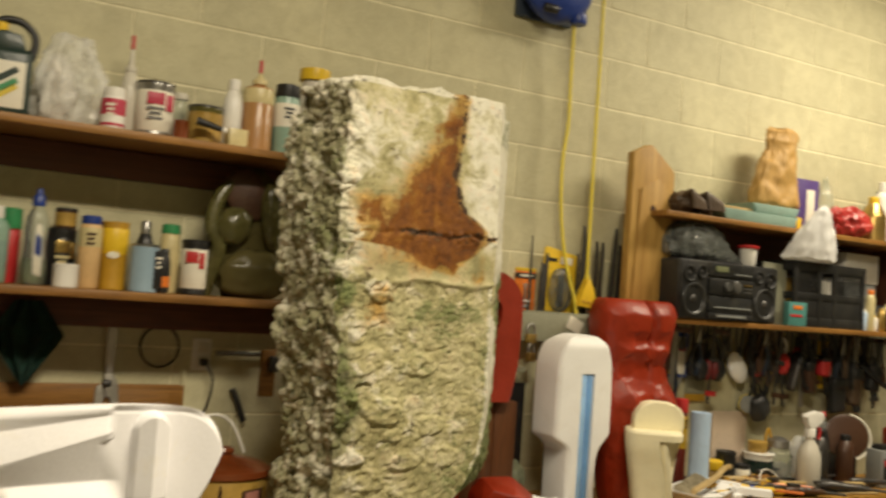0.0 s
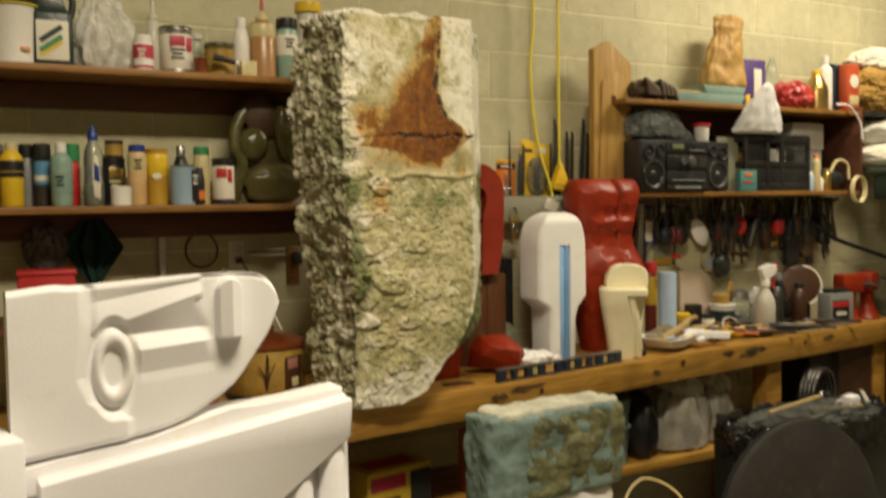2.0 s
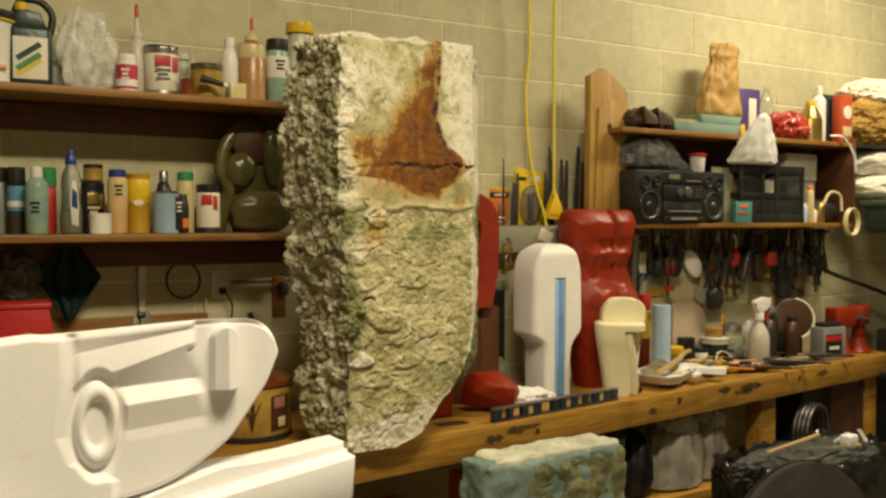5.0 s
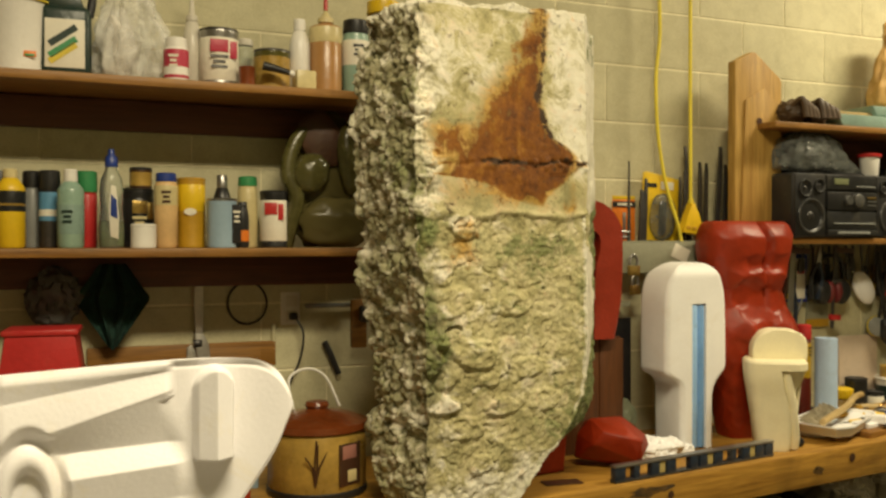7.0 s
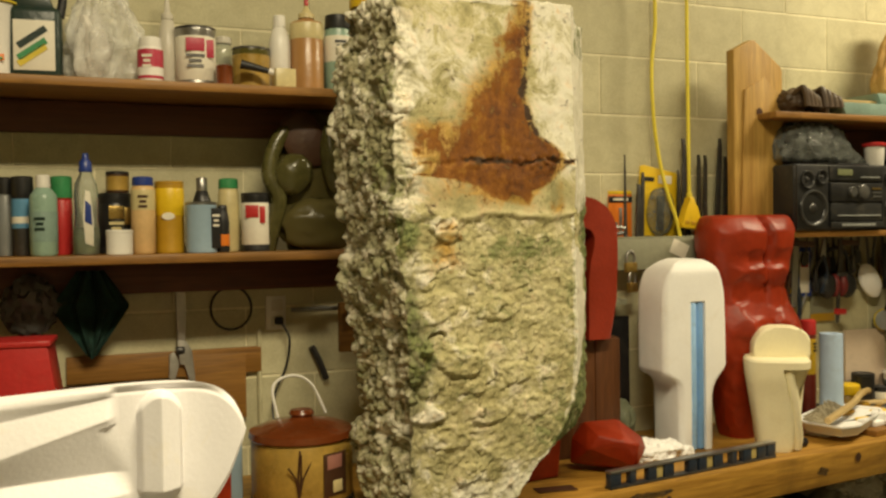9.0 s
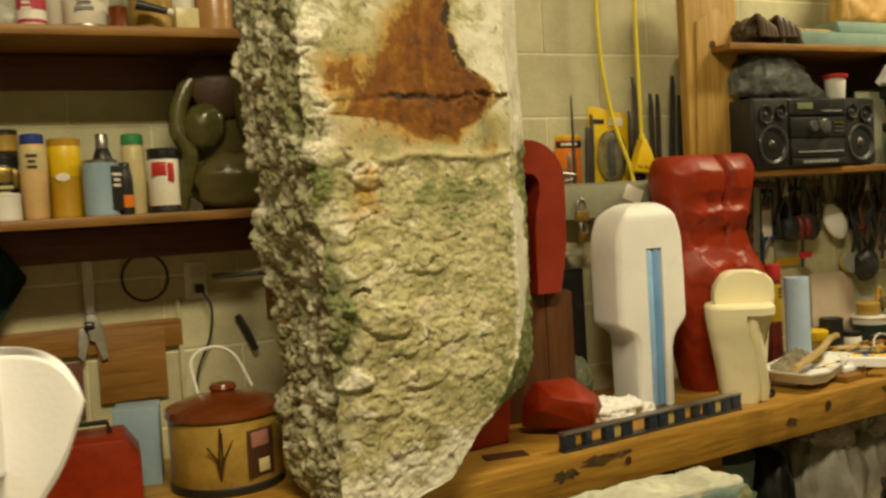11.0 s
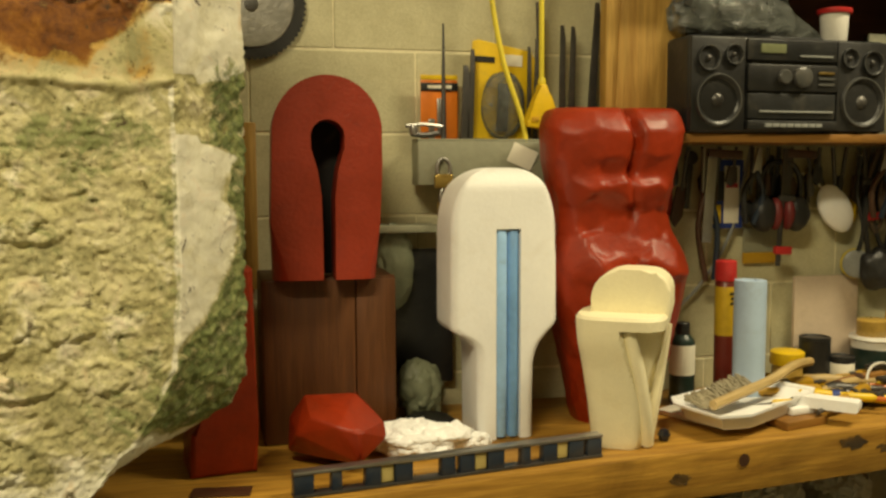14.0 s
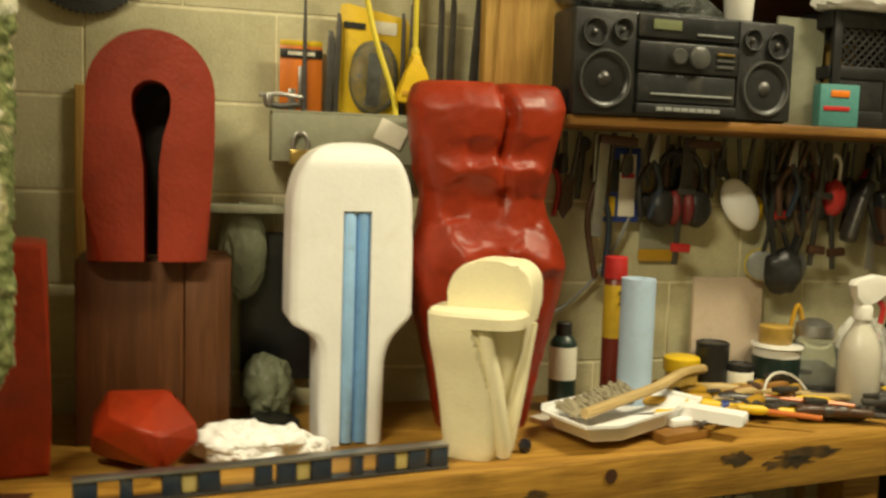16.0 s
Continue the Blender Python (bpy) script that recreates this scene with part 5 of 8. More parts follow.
part("lobe", lump(0.036, 0.03, 0.105, (0, 0, 0), 0.08, 1.4, 4, 24, m=Matrix.Translation((0.068, -0.03, 0.255)) @ pose(0, 0, 0, 0, -5, 0)), MOLDPALE, mould, "upright pill-shaped lobe")
# solid brown lump, its colour stands for the shade in the void
part("hollow", lump(0.062, 0.012, 0.085, (0, 0, 0), 0.10, 2, 3, 2, m=Matrix.Translation((-0.012, -0.022, 0.315)) @ pose(0, 0, 0, 0, -22, 0)), BROWN, mould, "brown lump put in for the dark void between the lobes")
part("foot", lump(0.115, 0.05, 0.08, (0.03, -0.01, 0.07), 0.15, 1.8, 4, 26, floor_at=-0.069), MOLDSKIN, mould)

# under the left shelves
def hanging_cloth(at, w, h, material, label):
    bm = bmesh.new()
    n, m = 16, 20
    grid = []
    for j in range(m + 1):
        row = []
        for i in range(n + 1):
            u, v = i / n - 0.5, j / m
            wide = w * (0.35 + 0.65 * min(1, v / 0.42)) * (1 if v < 0.42 else 0.12 + 0.88 * (1 - (v - 0.42) / 0.58))
            fold = 0.012 * math.sin(u * 19 + 2 * v) + 0.006 * math.sin(u * 37 + 5)
            row.append(bm.verts.new((u * wide, fold - 0.015, -v * h * (1 - 0.10 * abs(u)))))
        grid.append(row)
    for j in range(m):
        for i in range(n):
            bm.faces.new((grid[j][i], grid[j][i + 1], grid[j + 1][i + 1], grid[j + 1][i]))
    bmesh.ops.solidify(bm, geom=bm.faces[:], thickness=0.004)
    return solid("cloth", bm, material, at, label, "cloth")


hanging_cloth((1.150, -0.04, 1.545), 0.20, 0.24, TEALCLOTH, "dark teal cloth hanging under the shelf")
solid("tool_tangle", lump(0.06, 0.03, 0.07, (0, 0, 0), 0.4, 3.5, 4, 31, creased=True), STEEL, (1.0, -0.06, 1.455), "tangle of dark metal tools hanging on the wall", "tools")
rb = thing("red_bin", (0.975, -0.30, 1.232), "red plastic bin with a square rim", "bin", rz=-6)
part("tub", prism([(-0.10, 0), (0.10, 0), (0.078, 0.155), (-0.078, 0.155)], -0.07, 0.07, 0.008), REDPL, rb)
part("rim", box(0.17, 0.15, 0.014, (0, 0, 0.150), 0.004), REDPL, rb)
solid("bracket_shelf", box(0.62, 0.41, 0.02, (1.0, -0.207, 1.21), 0.003), DARKWOOD, (0, 0, 0), "dark wooden ledge under the wall shelves", "shelf")
solid("trim_board", box(0.53, 0.014, 0.075, (1.35, -0.010, 1.235), 0.003), SHELFWOOD, (0, 0, 0), "reddish wooden strip fixed to the wall", "board")
wr = thing("adjustable_wrench", (1.388, -0.022, 1.535), "grey steel adjustable wrench hanging on the wall", "wrench")
WRENCH = plain("worn_chrome", (0.50, 0.48, 0.43), 0.4, metal=0.55, var=0.35)
part("handle", prism([(-0.017, 0), (0.017, 0), (0.012, -0.06), (0.014, -0.12), (0.010, -0.20), (-0.010, -0.20), (-0.013, -0.12), (-0.012, -0.06)], -0.006, 0.006, 0.002), WRENCH, wr)
part("jaw", prism([(-0.012, -0.195), (0.012, -0.195), (0.028, -0.225), (0.036, -0.31), (0.020, -0.315), (0.008, -0.262), (-0.006, -0.262)], -0.009, 0.009, 0.002), WRENCH, wr)
part("sliding_jaw", prism([(-0.010, -0.245), (-0.008, -0.265), (-0.022, -0.315), (-0.036, -0.30), (-0.034, -0.235), (-0.022, -0.225)], -0.007, 0.007, 0.002), WRENCH, wr)
part("screw", lathe([(0.010, -0.012), (0.012, -0.008), (0.012, 0.008), (0.010, 0.012)], 16, m=Matrix.Translation((-0.004, -0.004, -0.222)) @ pose(0, 0, 0, 0, 90, 0)), STEEL, wr, "dark knurled adjusting screw")
solid("wire_loop", tube([(0.058 * math.cos(a), -0.004 + 0.002 * math.sin(3 * a), 0.062 * math.sin(a)) for a in (2 * math.pi * i / 40 for i in range(41))], 0.0035, 8), BLACK, (1.53, -0.012, 1.425), "loop of black wire hanging on the wall", "wire")
ol = thing("outlet", (1.662, -0.004, 1.405), "white double wall outlet with a plug in it", "outlet")
part("plate", box(0.060, 0.006, 0.10, (0, 0, -0.05), 0.003), WHITEPL, ol)
part("socket", box(0.034, 0.005, 0.032, (0.004, -0.004, 0.006), 0.003), MILKY, ol)
part("socket", box(0.034, 0.005, 0.032, (0.004, -0.004, -0.040), 0.003), MILKY, ol)
part("plug", box(0.024, 0.026, 0.022, (0.006, -0.016, -0.034), 0.005), BLACK, ol)
solid("power_cord", tube(curve([(1.672, -0.045, 1.375), (1.69, -0.055, 1.33), (1.685, -0.03, 1.25), (1.65, -0.03, 1.17), (1.64, -0.05, 1.10), (1.655, -0.12, 1.02)], 7), 0.0035, 8), BLACK, (0, 0, 0), "black power cord running down the wall", "cord")
solid("conduit", tube([(1.705, -0.02, 1.412), (1.95, -0.02, 1.412)], 0.007, 10), GREYPL, (0, 0, 0), "thin grey conduit along the wall", "pipe")
# added tube in block paint, stands for a pale upright mortar line
solid("conduit", tube([(1.61, -0.010, 1.36), (1.61, -0.010, 0.95)], 0.007, 10), BLOCK, (0, 0, 0), "upright tube in wall paint, added for a pale joint line on the wall", "pipe")
st = thing("staple_tool", (1.785, -0.02, 1.30), "dark hand tool hanging aslant on the wall", "tool")
part("grip", tube([(-0.02, 0, 0), (0.0, 0, -0.04), (0.024, 0, -0.10)], 0.010, 8), BLACK, st)
oc = thing("orange_clamp", (1.868, -0.04, 1.43), "rusty orange tool hanging on the wall", "tool")
part("bar", box(0.05, 0.02, 0.15, (0, 0, -0.15), 0.006), SHELFWOOD, oc)
part("grip", box(0.035, 0.03, 0.05, (0.015, -0.01, -0.07), 0.008), STEEL, oc)
solid("panel", box(0.17, 0.012, 0.19, (0, 0, 0), 0.002), SHELFWOOD, (1.484, -0.012, 1.105), "reddish brown wooden panel fixed to the wall", "panel")
solid("panel", box(0.12, 0.012, 0.15, (0, 0, 0), 0.002), DARKWOOD, (1.30, -0.012, 1.07), "dark brown wooden panel fixed to the wall", "panel")

crock = thing("crock", (1.655, -0.33, BENCH), "ochre printed round tin with a maroon lid and wire handle", "tin")
part("tin", lathe([(0.128, 0), (0.132, 0.006), (0.132, 0.165), (0.128, 0.171)], 40), OCHRE, crock)
part("foot", lathe([(0.134, 0), (0.136, 0.004), (0.135, 0.018), (0.133, 0.02)], 40), BLACK, crock)
part("lid", lathe([(0.136, 0), (0.139, 0.004), (0.136, 0.020), (0.095, 0.036), (0.04, 0.046), (0.028, 0.052), (0.034, 0.060), (0.028, 0.070), (0.006, 0.074)], 40, (0, 0, 0.170)), MAROON, crock, "glazed maroon lid with knob")
part("handle", tube(curve([(-0.05, 0.06, 0.21), (-0.055, 0.09, 0.29), (0.0, 0.10, 0.315), (0.05, 0.09, 0.29), (0.085, 0.07, 0.21)], 7), 0.004, 8), WHITEPL, crock)
pic = part("picture", box(0.075, 0.004, 0.11, (0, 0, 0), 0.001, m=pose(0.055, -0.119, 0.035, 0, 0, 28)), BROWN, crock, "dark printed picture panel")
part("picture_patch", box(0.05, 0.004, 0.035, (0, 0, 0), 0.001, m=pose(0.054, -0.121, 0.105, 0, 0, 28)), plain("faded_pink", (0.45, 0.2, 0.16), 0.5), pic)
part("picture_patch", box(0.03, 0.004, 0.03, (0, 0, 0), 0.001, m=pose(0.062, -0.1195, 0.045, 0, 0, 28)), PALEYEL, pic)
tw = bmesh.new()
for a, b_, c in ((-0.045, 0.02, 0.16), (-0.03, -0.01, 0.15), (-0.055, -0.03, 0.12), (-0.02, 0.03, 0.13)):
    tube([(-0.04, -0.128, 0.04), ((a - 0.04) / 2, -0.1305, 0.09), (a + b_ * 0.4, -0.1295, c)], 0.0025, 5, tw)
part("branch_print", tw, BROWN, crock, "dark branch design")
solid("blue_carton", box(0.105, 0.10, 0.19, (0, 0, 0), 0.003), STEELBLUE, (1.468, -0.20, BENCH), "pale blue cardboard carton standing on the bench", "carton", rz=-10)
rv = thing("red_tool_box", (1.35, -0.40, BENCH), "red painted metal tool box on the bench", "tool box", rz=-4)
part("case", prism([(-0.10, 0), (0.10, 0), (0.10, 0.13), (0.07, 0.175), (-0.07, 0.175), (-0.10, 0.13)], -0.08, 0.08, 0.008), REDPAINT, rv)
part("handle", tube([(-0.04, 0, 0.175), (-0.035, 0, 0.20), (0.035, 0, 0.20), (0.04, 0, 0.175)], 0.006, 8), BLACK, rv)


# ---- right shelving: upper tier ----
R1, R2 = 2.0325, 1.6225
for i, x in enumerate((3.47, 3.58)):
    sh = thing("work_glove", (x, -0.17, R1), "pair of dark worn leather gloves slumped on the shelf", "glove", rz=10 - 15 * i, group="gloves")
    part("palm", lump(0.055, 0.06, 0.045, (0, 0, 0.045), 0.25, 2.2, 4, 41 + i, floor_at=-0.044), LEATHER, sh)
    for k in range(4):
        part("finger", tube(curve([(-0.03 + 0.02 * k, -0.03, 0.06), (-0.028 + 0.022 * k, -0.075, 0.085 - 0.01 * k), (-0.02 + 0.022 * k, -0.085, 0.02)], 5), 0.011, 8), LEATHER, sh)
tt = thing("aqua_tray", (3.86, -0.15, R1), "stack of aqua plastic trays on the shelf", "tray")
part("tray", prism([(-0.20, 0), (0.20, 0), (0.225, 0.045), (-0.225, 0.045)], -0.09, 0.09, 0.006), AQUA, tt)
part("tray", prism([(-0.02, 0.047), (0.22, 0.047), (0.24, 0.085), (-0.04, 0.085)], -0.08, 0.08, 0.006), AQUA, tt)
part("slat", box(0.40, 0.10, 0.012, (-0.02, -0.01, 0.047), 0.002), PALEWOOD, tt, "pale wooden slat")

bagp = thing("paper_bag", (4.04, -0.14, R1 + 0.088), "brown paper bag with a twisted neck", "bag")
part("sack", crumple(sack([(0.115, 0), (0.132, 0.012), (0.126, 0.08), (0.112, 0.16), (0.092, 0.22), (0.086, 0.25), (0.090, 0.29), (0.082, 0.335), (0.058, 0.352), (0.03, 0.34)], 0.5, 4, 0.05, 52, seg=150, lean=(0.03, 0.0)), 0.020, 6, 3), KRAFT, bagp, angle=60)
bx = thing("book_box", (4.285, -0.09, R1), "purple and white cardboard box standing upright", "box", rz=-3)
part("case", box(0.145, 0.05, 0.245, (0, 0, 0), 0.002), plain("purple_card", (0.09, 0.05, 0.22), 0.5), bx)
part("panel", box(0.05, 0.003, 0.18, (0.02, -0.0255, 0.02), 0.001), PAPER, bx)
part("panel", box(0.03, 0.003, 0.05, (-0.045, -0.0255, 0.02), 0.001), YELLOW, bx)
solid("red_cloth", crumple(lump(0.135, 0.09, 0.07, (0, 0, 0.062), 0.14, 1.8, 6, 61, floor_at=-0.061), 0.03, 11, 6), plain("red_plastic_sheet", (0.42, 0.035, 0.03), 0.3, relief=0.3), (4.47, -0.17, R1), "crumpled red plastic bag on the shelf", "bag")
bottle("flask", (4.47, -0.06, R1), 0.045, 0.28, CLEAR, CLEAR, "clear glass flask with a thin neck", neck=0.22, shoulder=0.45, cap_h=0.05)
bottle("brass_bottle", (4.70, -0.15, R1), 0.058, 0.215, BRASS, YELLOW, "brass coloured bottle with a narrow top", neck=0.35, shoulder=0.55, cap_h=0.12)
bottle("white_bottle", (4.805, -0.12, R1), 0.036, 0.30, WHITEPL, WHITEPL, "tall white dispenser bottle", neck=0.45, shoulder=0.85, cap_h=0.14, label=PAPER)
solid("carton", box(0.10, 0.06, 0.26, (0, 0, 0), 0.003), NAVY, (4.888, -0.09, R1), "dark blue cardboard carton", "carton")
rc = thing("red_canister", (4.955, -0.16, R1), "orange red canister with pale round emblem", "canister")
part("case", box(0.10, 0.06, 0.255, (-0.01, 0, 0), 0.01), plain("vermilion", (0.55, 0.09, 0.03), 0.4), rc)
part("emblem", lathe([(0.034, 0), (0.035, 0.002), (0.01, 0.003)], 20, m=Matrix.Translation((-0.01, -0.0305, 0.165)) @ facing(90)), PAPER, rc)
part("panel", box(0.07, 0.003, 0.05, (-0.01, -0.031, 0.04), 0.001), PALEYEL, rc)
solid("cable_end", tube(curve([(4.74, -0.24, R1 + 0.03), (4.80, -0.27, R1 + 0.02), (4.88, -0.275, R1 - 0.06), (4.90, -0.275, R1 - 0.15)], 7), 0.006, 8), WHITEPL, (0, 0, 0), "white cable hanging over the shelf edge", "cable")

# lower tier
def stereo():
    t = thing("stereo", (3.675, -0.175, R2), "black portable stereo with twin speakers and chrome-edged controls", "stereo", rz=2)
    part("case", box(0.560, 0.16, 0.232, (0, 0, 0), 0.012, seg=3), CHARCOAL, t)
    F = -0.083
    for sx in (-1, 1):
        cx = sx * 0.205
        part("speaker_panel", box(0.148, 0.010, 0.222, (cx, F, 0.005), 0.006), BLACK, t)
        for r, dx, z in ((0.062, 0.0, 0.078), (0.030, 0.028 * -sx * -1, 0.176), (0.024, -0.040 * sx, 0.186)):
            sp = part("speaker", lathe([(r, 0.0), (r * 1.03, 0.003), (r * 0.97, 0.008), (r * 0.86, 0.006), (r * 0.8, 0.001), (r * 0.25, -0.004)], 30, m=Matrix.Translation((cx + dx, F - 0.004, z)) @ facing(90)), CHARCOAL, t)
            part("ring", lathe([(r * 0.93, 0.006), (r * 0.99, 0.0095), (r * 0.94, 0.0095), (r * 0.92, 0.007)], 30, hoop=True, m=Matrix.Translation((cx + dx, F - 0.004, z)) @ facing(90)), DARKGREY, sp)
            part("cone", lathe([(r * 0.28, 0.0), (r * 0.2, 0.006), (0.002, 0.008)], 18, m=Matrix.Translation((cx + dx, F - 0.004, z)) @ facing(90)), STEEL, sp)
    part("tuner_panel", box(0.255, 0.014, 0.052, (0, F - 0.001, 0.174), 0.004), CHARCOAL, t)
    part("display", box(0.070, 0.004, 0.022, (-0.058, F - 0.0095, 0.192), 0.001), LCD, t, "dull green display window")
    part("scale", box(0.095, 0.004, 0.005, (0.065, F - 0.0095, 0.184), 0.001), GREYPL, t)
    ctl = part("control_panel", box(0.255, 0.018, 0.066, (0, F - 0.003, 0.100), 0.005), BLACK, t)
    for x, r in ((-0.030, 0.018), (0.022, 0.025)):
        part("knob", lathe([(r, 0), (r, 0.010), (r * 0.85, 0.013), (0.002, 0.013)], 20, m=Matrix.Translation((x, F - 0.012, 0.135)) @ facing(90)), DARKGREY, ctl)
    for i in range(3):
        part("button", box(0.045, 0.004, 0.006, (0.092, F - 0.0135, 0.115 + 0.014 * i), 0.001), DARKGREY if i < 2 else BRASS, ctl)
    deck = part("cassette_deck", box(0.250, 0.014, 0.062, (0, F - 0.001, 0.034), 0.004), CHARCOAL, t)
    part("deck_lip", box(0.210, 0.006, 0.005, (0.01, F - 0.0105, 0.049), 0.002), GREYPL, deck)
    keys = part("key_strip", box(0.255, 0.020, 0.022, (0, F - 0.003, 0.008), 0.003), BLACK, t)
    for i in range(8):
        part("key", box(0.018, 0.006, 0.009, (-0.072 + 0.0205 * i, F - 0.015, 0.014), 0.001), GREYPL, keys)
    part("top_bar", box(0.26, 0.03, 0.012, (0, -0.02, 0.230), 0.004), CHARCOAL, t)
    return t


stereo()
fb = thing("foil_bag", (3.555, -0.17, R2 + 0.2435), "smoky crinkled plastic bag of parts on the stereo", "bag")
part("film", sack([(0.14, 0), (0.165, 0.01), (0.16, 0.06), (0.13, 0.105), (0.08, 0.14)], 0.42, 11, 0.10, 71), FILMGREY, fb)
part("filling", lump(0.13, 0.05, 0.055, (0, 0, 0.06), 0.35, 3.5, 4, 73, floor_at=-0.058), DARKGREY, fb, "grey parts inside the bag")
solid("film_sheet", prism([(-0.10, 0), (0.075, 0), (0.07, 0.012), (-0.04, 0.085), (-0.07, 0.09)], -0.03, 0.03, 0.005), FILMGREY, (3.735, -0.16, R2 + 0.2435), "folded dark plastic sheet with a green edge", "sheet")
cp = thing("white_cup", (3.845, -0.19, R2 + 0.233), "small white plastic tub with a red lid", "tub")
part("tub", lathe([(0.030, 0), (0.032, 0.003), (0.036, 0.072)], 24), WHITEPL, cp)
part("lid", lathe([(0.041, 0), (0.043, 0.003), (0.043, 0.012), (0.03, 0.015)], 24, (0, 0, 0.071)), REDPL, cp)
solid("divider_sheet", box(0.12, 0.012, 0.262, (0, 0, 0), 0.003), GREYCARD, (4.015, -0.185, R2), "grey green plastic panel leaning on the shelf", "panel", rz=-12, tilt=(-4, 3))
tb = thing("teal_box", (4.095, -0.235, R2), "teal cardboard box with orange and red print", "box", rz=-3)
part("case", box(0.105, 0.03, 0.10, (0, 0, 0), 0.002), TEAL, tb)
part("print", box(0.05, 0.003, 0.016, (0.0, -0.0155, 0.070), 0.001), ORANGE, tb)
part("print", box(0.07, 0.003, 0.010, (-0.008, -0.0155, 0.038), 0.001), REDPL, tb)

crate = thing("milk_crate", (4.305, -0.13, R2), "black plastic milk crate holding jars", "crate")
W, D, H = 0.465, 0.215, 0.275
for y in (-D / 2, D / 2):
    for z, h in ((0.0, 0.04), (0.115, 0.03), (0.235, 0.04)):
        part("rail", box(W, 0.012, h, (0, y, z), 0.003), BLACK, crate)
    for x in (-W / 2 + 0.012, -0.07, 0.03, W / 2 - 0.012):
        part("post", box(0.024, 0.014, H, (x, y, 0), 0.003), BLACK, crate)
    for x0, x1 in ((-0.205, -0.085), (0.045, 0.205)):
        lat = bmesh.new()
        for k in range(-4, int((x1 - x0) / 0.022) + 1):
            for sgn in (1, -1):
                a, b_ = x0 + k * 0.022, x0 + k * 0.022 + 0.09
                if sgn < 0:
                    a, b_ = b_, a
                p0, p1 = Vector((a, y, 0.145)), Vector((b_, y, 0.235))
                lo, hi = max(x0, min(a, b_)), min(x1, max(a, b_))
                if hi - lo > 0.01:
                    tube([p0 + (p1 - p0) * ((q - p0.x) / (p1.x - p0.x)) for q in (lo, hi)], 0.0035, 4, lat)
        part("lattice", lat, BLACK, crate, "diagonal lattice")
for x in (-W / 2, W / 2):
    for z, h in ((0.0, 0.06), (0.115, 0.03), (0.235, 0.04)):
        part("end_rail", box(0.014, D, h, (x, 0, z), 0.003), BLACK, crate)
part("bottom", box(W, D, 0.008, (0, 0, 0), 0.001), BLACK, crate)
for y in (-D / 2, D / 2):
    part("panel", box(W - 0.03, 0.005, 0.085, (0, y, 0.035), 0.001), BLACK, crate)
for i, (x, mt) in enumerate(((-0.155, OCHRE), (-0.11, GOLD), (0.08, BAGGREY), (0.15, BAGWHITE))):
    can("jar", (4.305 + x, -0.12, R2 + 0.0085), 0.034, 0.20, mt, "dusty jar packed in the milk crate", category="jar")
wb = thing("white_sack", (4.185, -0.215, R2 + 0.277), "white plastic sack with a pointed top lying on the crate", "sack")
part("sack", crumple(sack([(0.13, 0), (0.15, 0.01), (0.138, 0.05), (0.108, 0.11), (0.068, 0.17), (0.035, 0.215), (0.008, 0.235)], 0.40, 6, 0.06, 81, seg=140, lean=(-0.045, -0.11)), 0.006, 10, 5), PLASTER, wb)
tubw = thing("white_tub", (4.66, -0.10, R2), "stacked white boxes at the back of the shelf", "box")
part("case", box(0.22, 0.10, 0.215, (0, 0.02, 0), 0.004), GREYPL, tubw)
part("case", box(0.24, 0.11, 0.135, (0, 0.02, 0.2165), 0.006), WHITEPL, tubw)
for i, (x, mt, ct, h) in enumerate(((4.60, SKYBLUE, WHITEPL, 0.10), (4.635, PALEYEL, ORANGE, 0.19), (4.675, WHITEPL, YELLOW, 0.075), (4.72, BRASS, BRASS, 0.11))):
    bottle("small_bottle", (x, -0.19 - 0.012 * (i % 2), R2), 0.021, h, mt, ct, ("pale blue small bottle", "cream small bottle with orange cap", "short white bottle with yellow cap", "small brass coloured bottle")[i] + " on the shelf", neck=0.6, shoulder=0.85)
solid("dark_helmet", lump(0.115, 0.075, 0.065, (0, 0, 0.058), 0.08, 1.5, 4, 91, floor_at=-0.057), CHARCOAL, (4.825, -0.12, R2), "dark rounded rubber form on the shelf", "form")
solid("pale_frame", tube(curve([(4.74, -0.20, R2 + 0.09), (4.80, -0.20, R2 + 0.155), (4.88, -0.20, R2 + 0.14), (4.895, -0.20, R2 + 0.06)], 8), 0.008, 8), PALEYEL, (0, 0, 0), "pale bent hose standing on the shelf", "hose")
coil = bmesh.new()
for k in range(3):
    tube([(0.052 * math.cos(a) + 0.004 * k, -0.006 * k, 0.068 * math.sin(a)) for a in (2 * math.pi * i / 26 for i in range(27))], 0.0045, 6, coil)
solid("cord_coil", coil, PALEYEL, (4.865, -0.272, R2 + 0.005), "coil of pale cord hung over the shelf edge", "cord")

# ---- things past the end of the shelves ----
solid("insulation_roll", crumple(lump(0.30, 0.12, 0.155, (0, 0, 0.145), 0.12, 2.2, 6, 101, floor_at=-0.144), 0.016, 30, 4), TANCLOTH, (5.26, -0.14, 2.035), "tan fibrous roll wrapped in white sheet", "roll")
solid("white_sheet", crumple(lump(0.29, 0.125, 0.085, (0, 0, 0.085), 0.12, 2.0, 6, 103), 0.026, 10, 9), PAPER, (5.28, -0.14, 2.225), "crumpled cream sheet over the roll", "sheet")
solid("rack_shelf", box(0.66, 0.24, 0.018, (0, 0, 0), 0.003), STEEL, (5.28, -0.13, 2.014), "dark metal shelf bracket on the wall", "shelf")
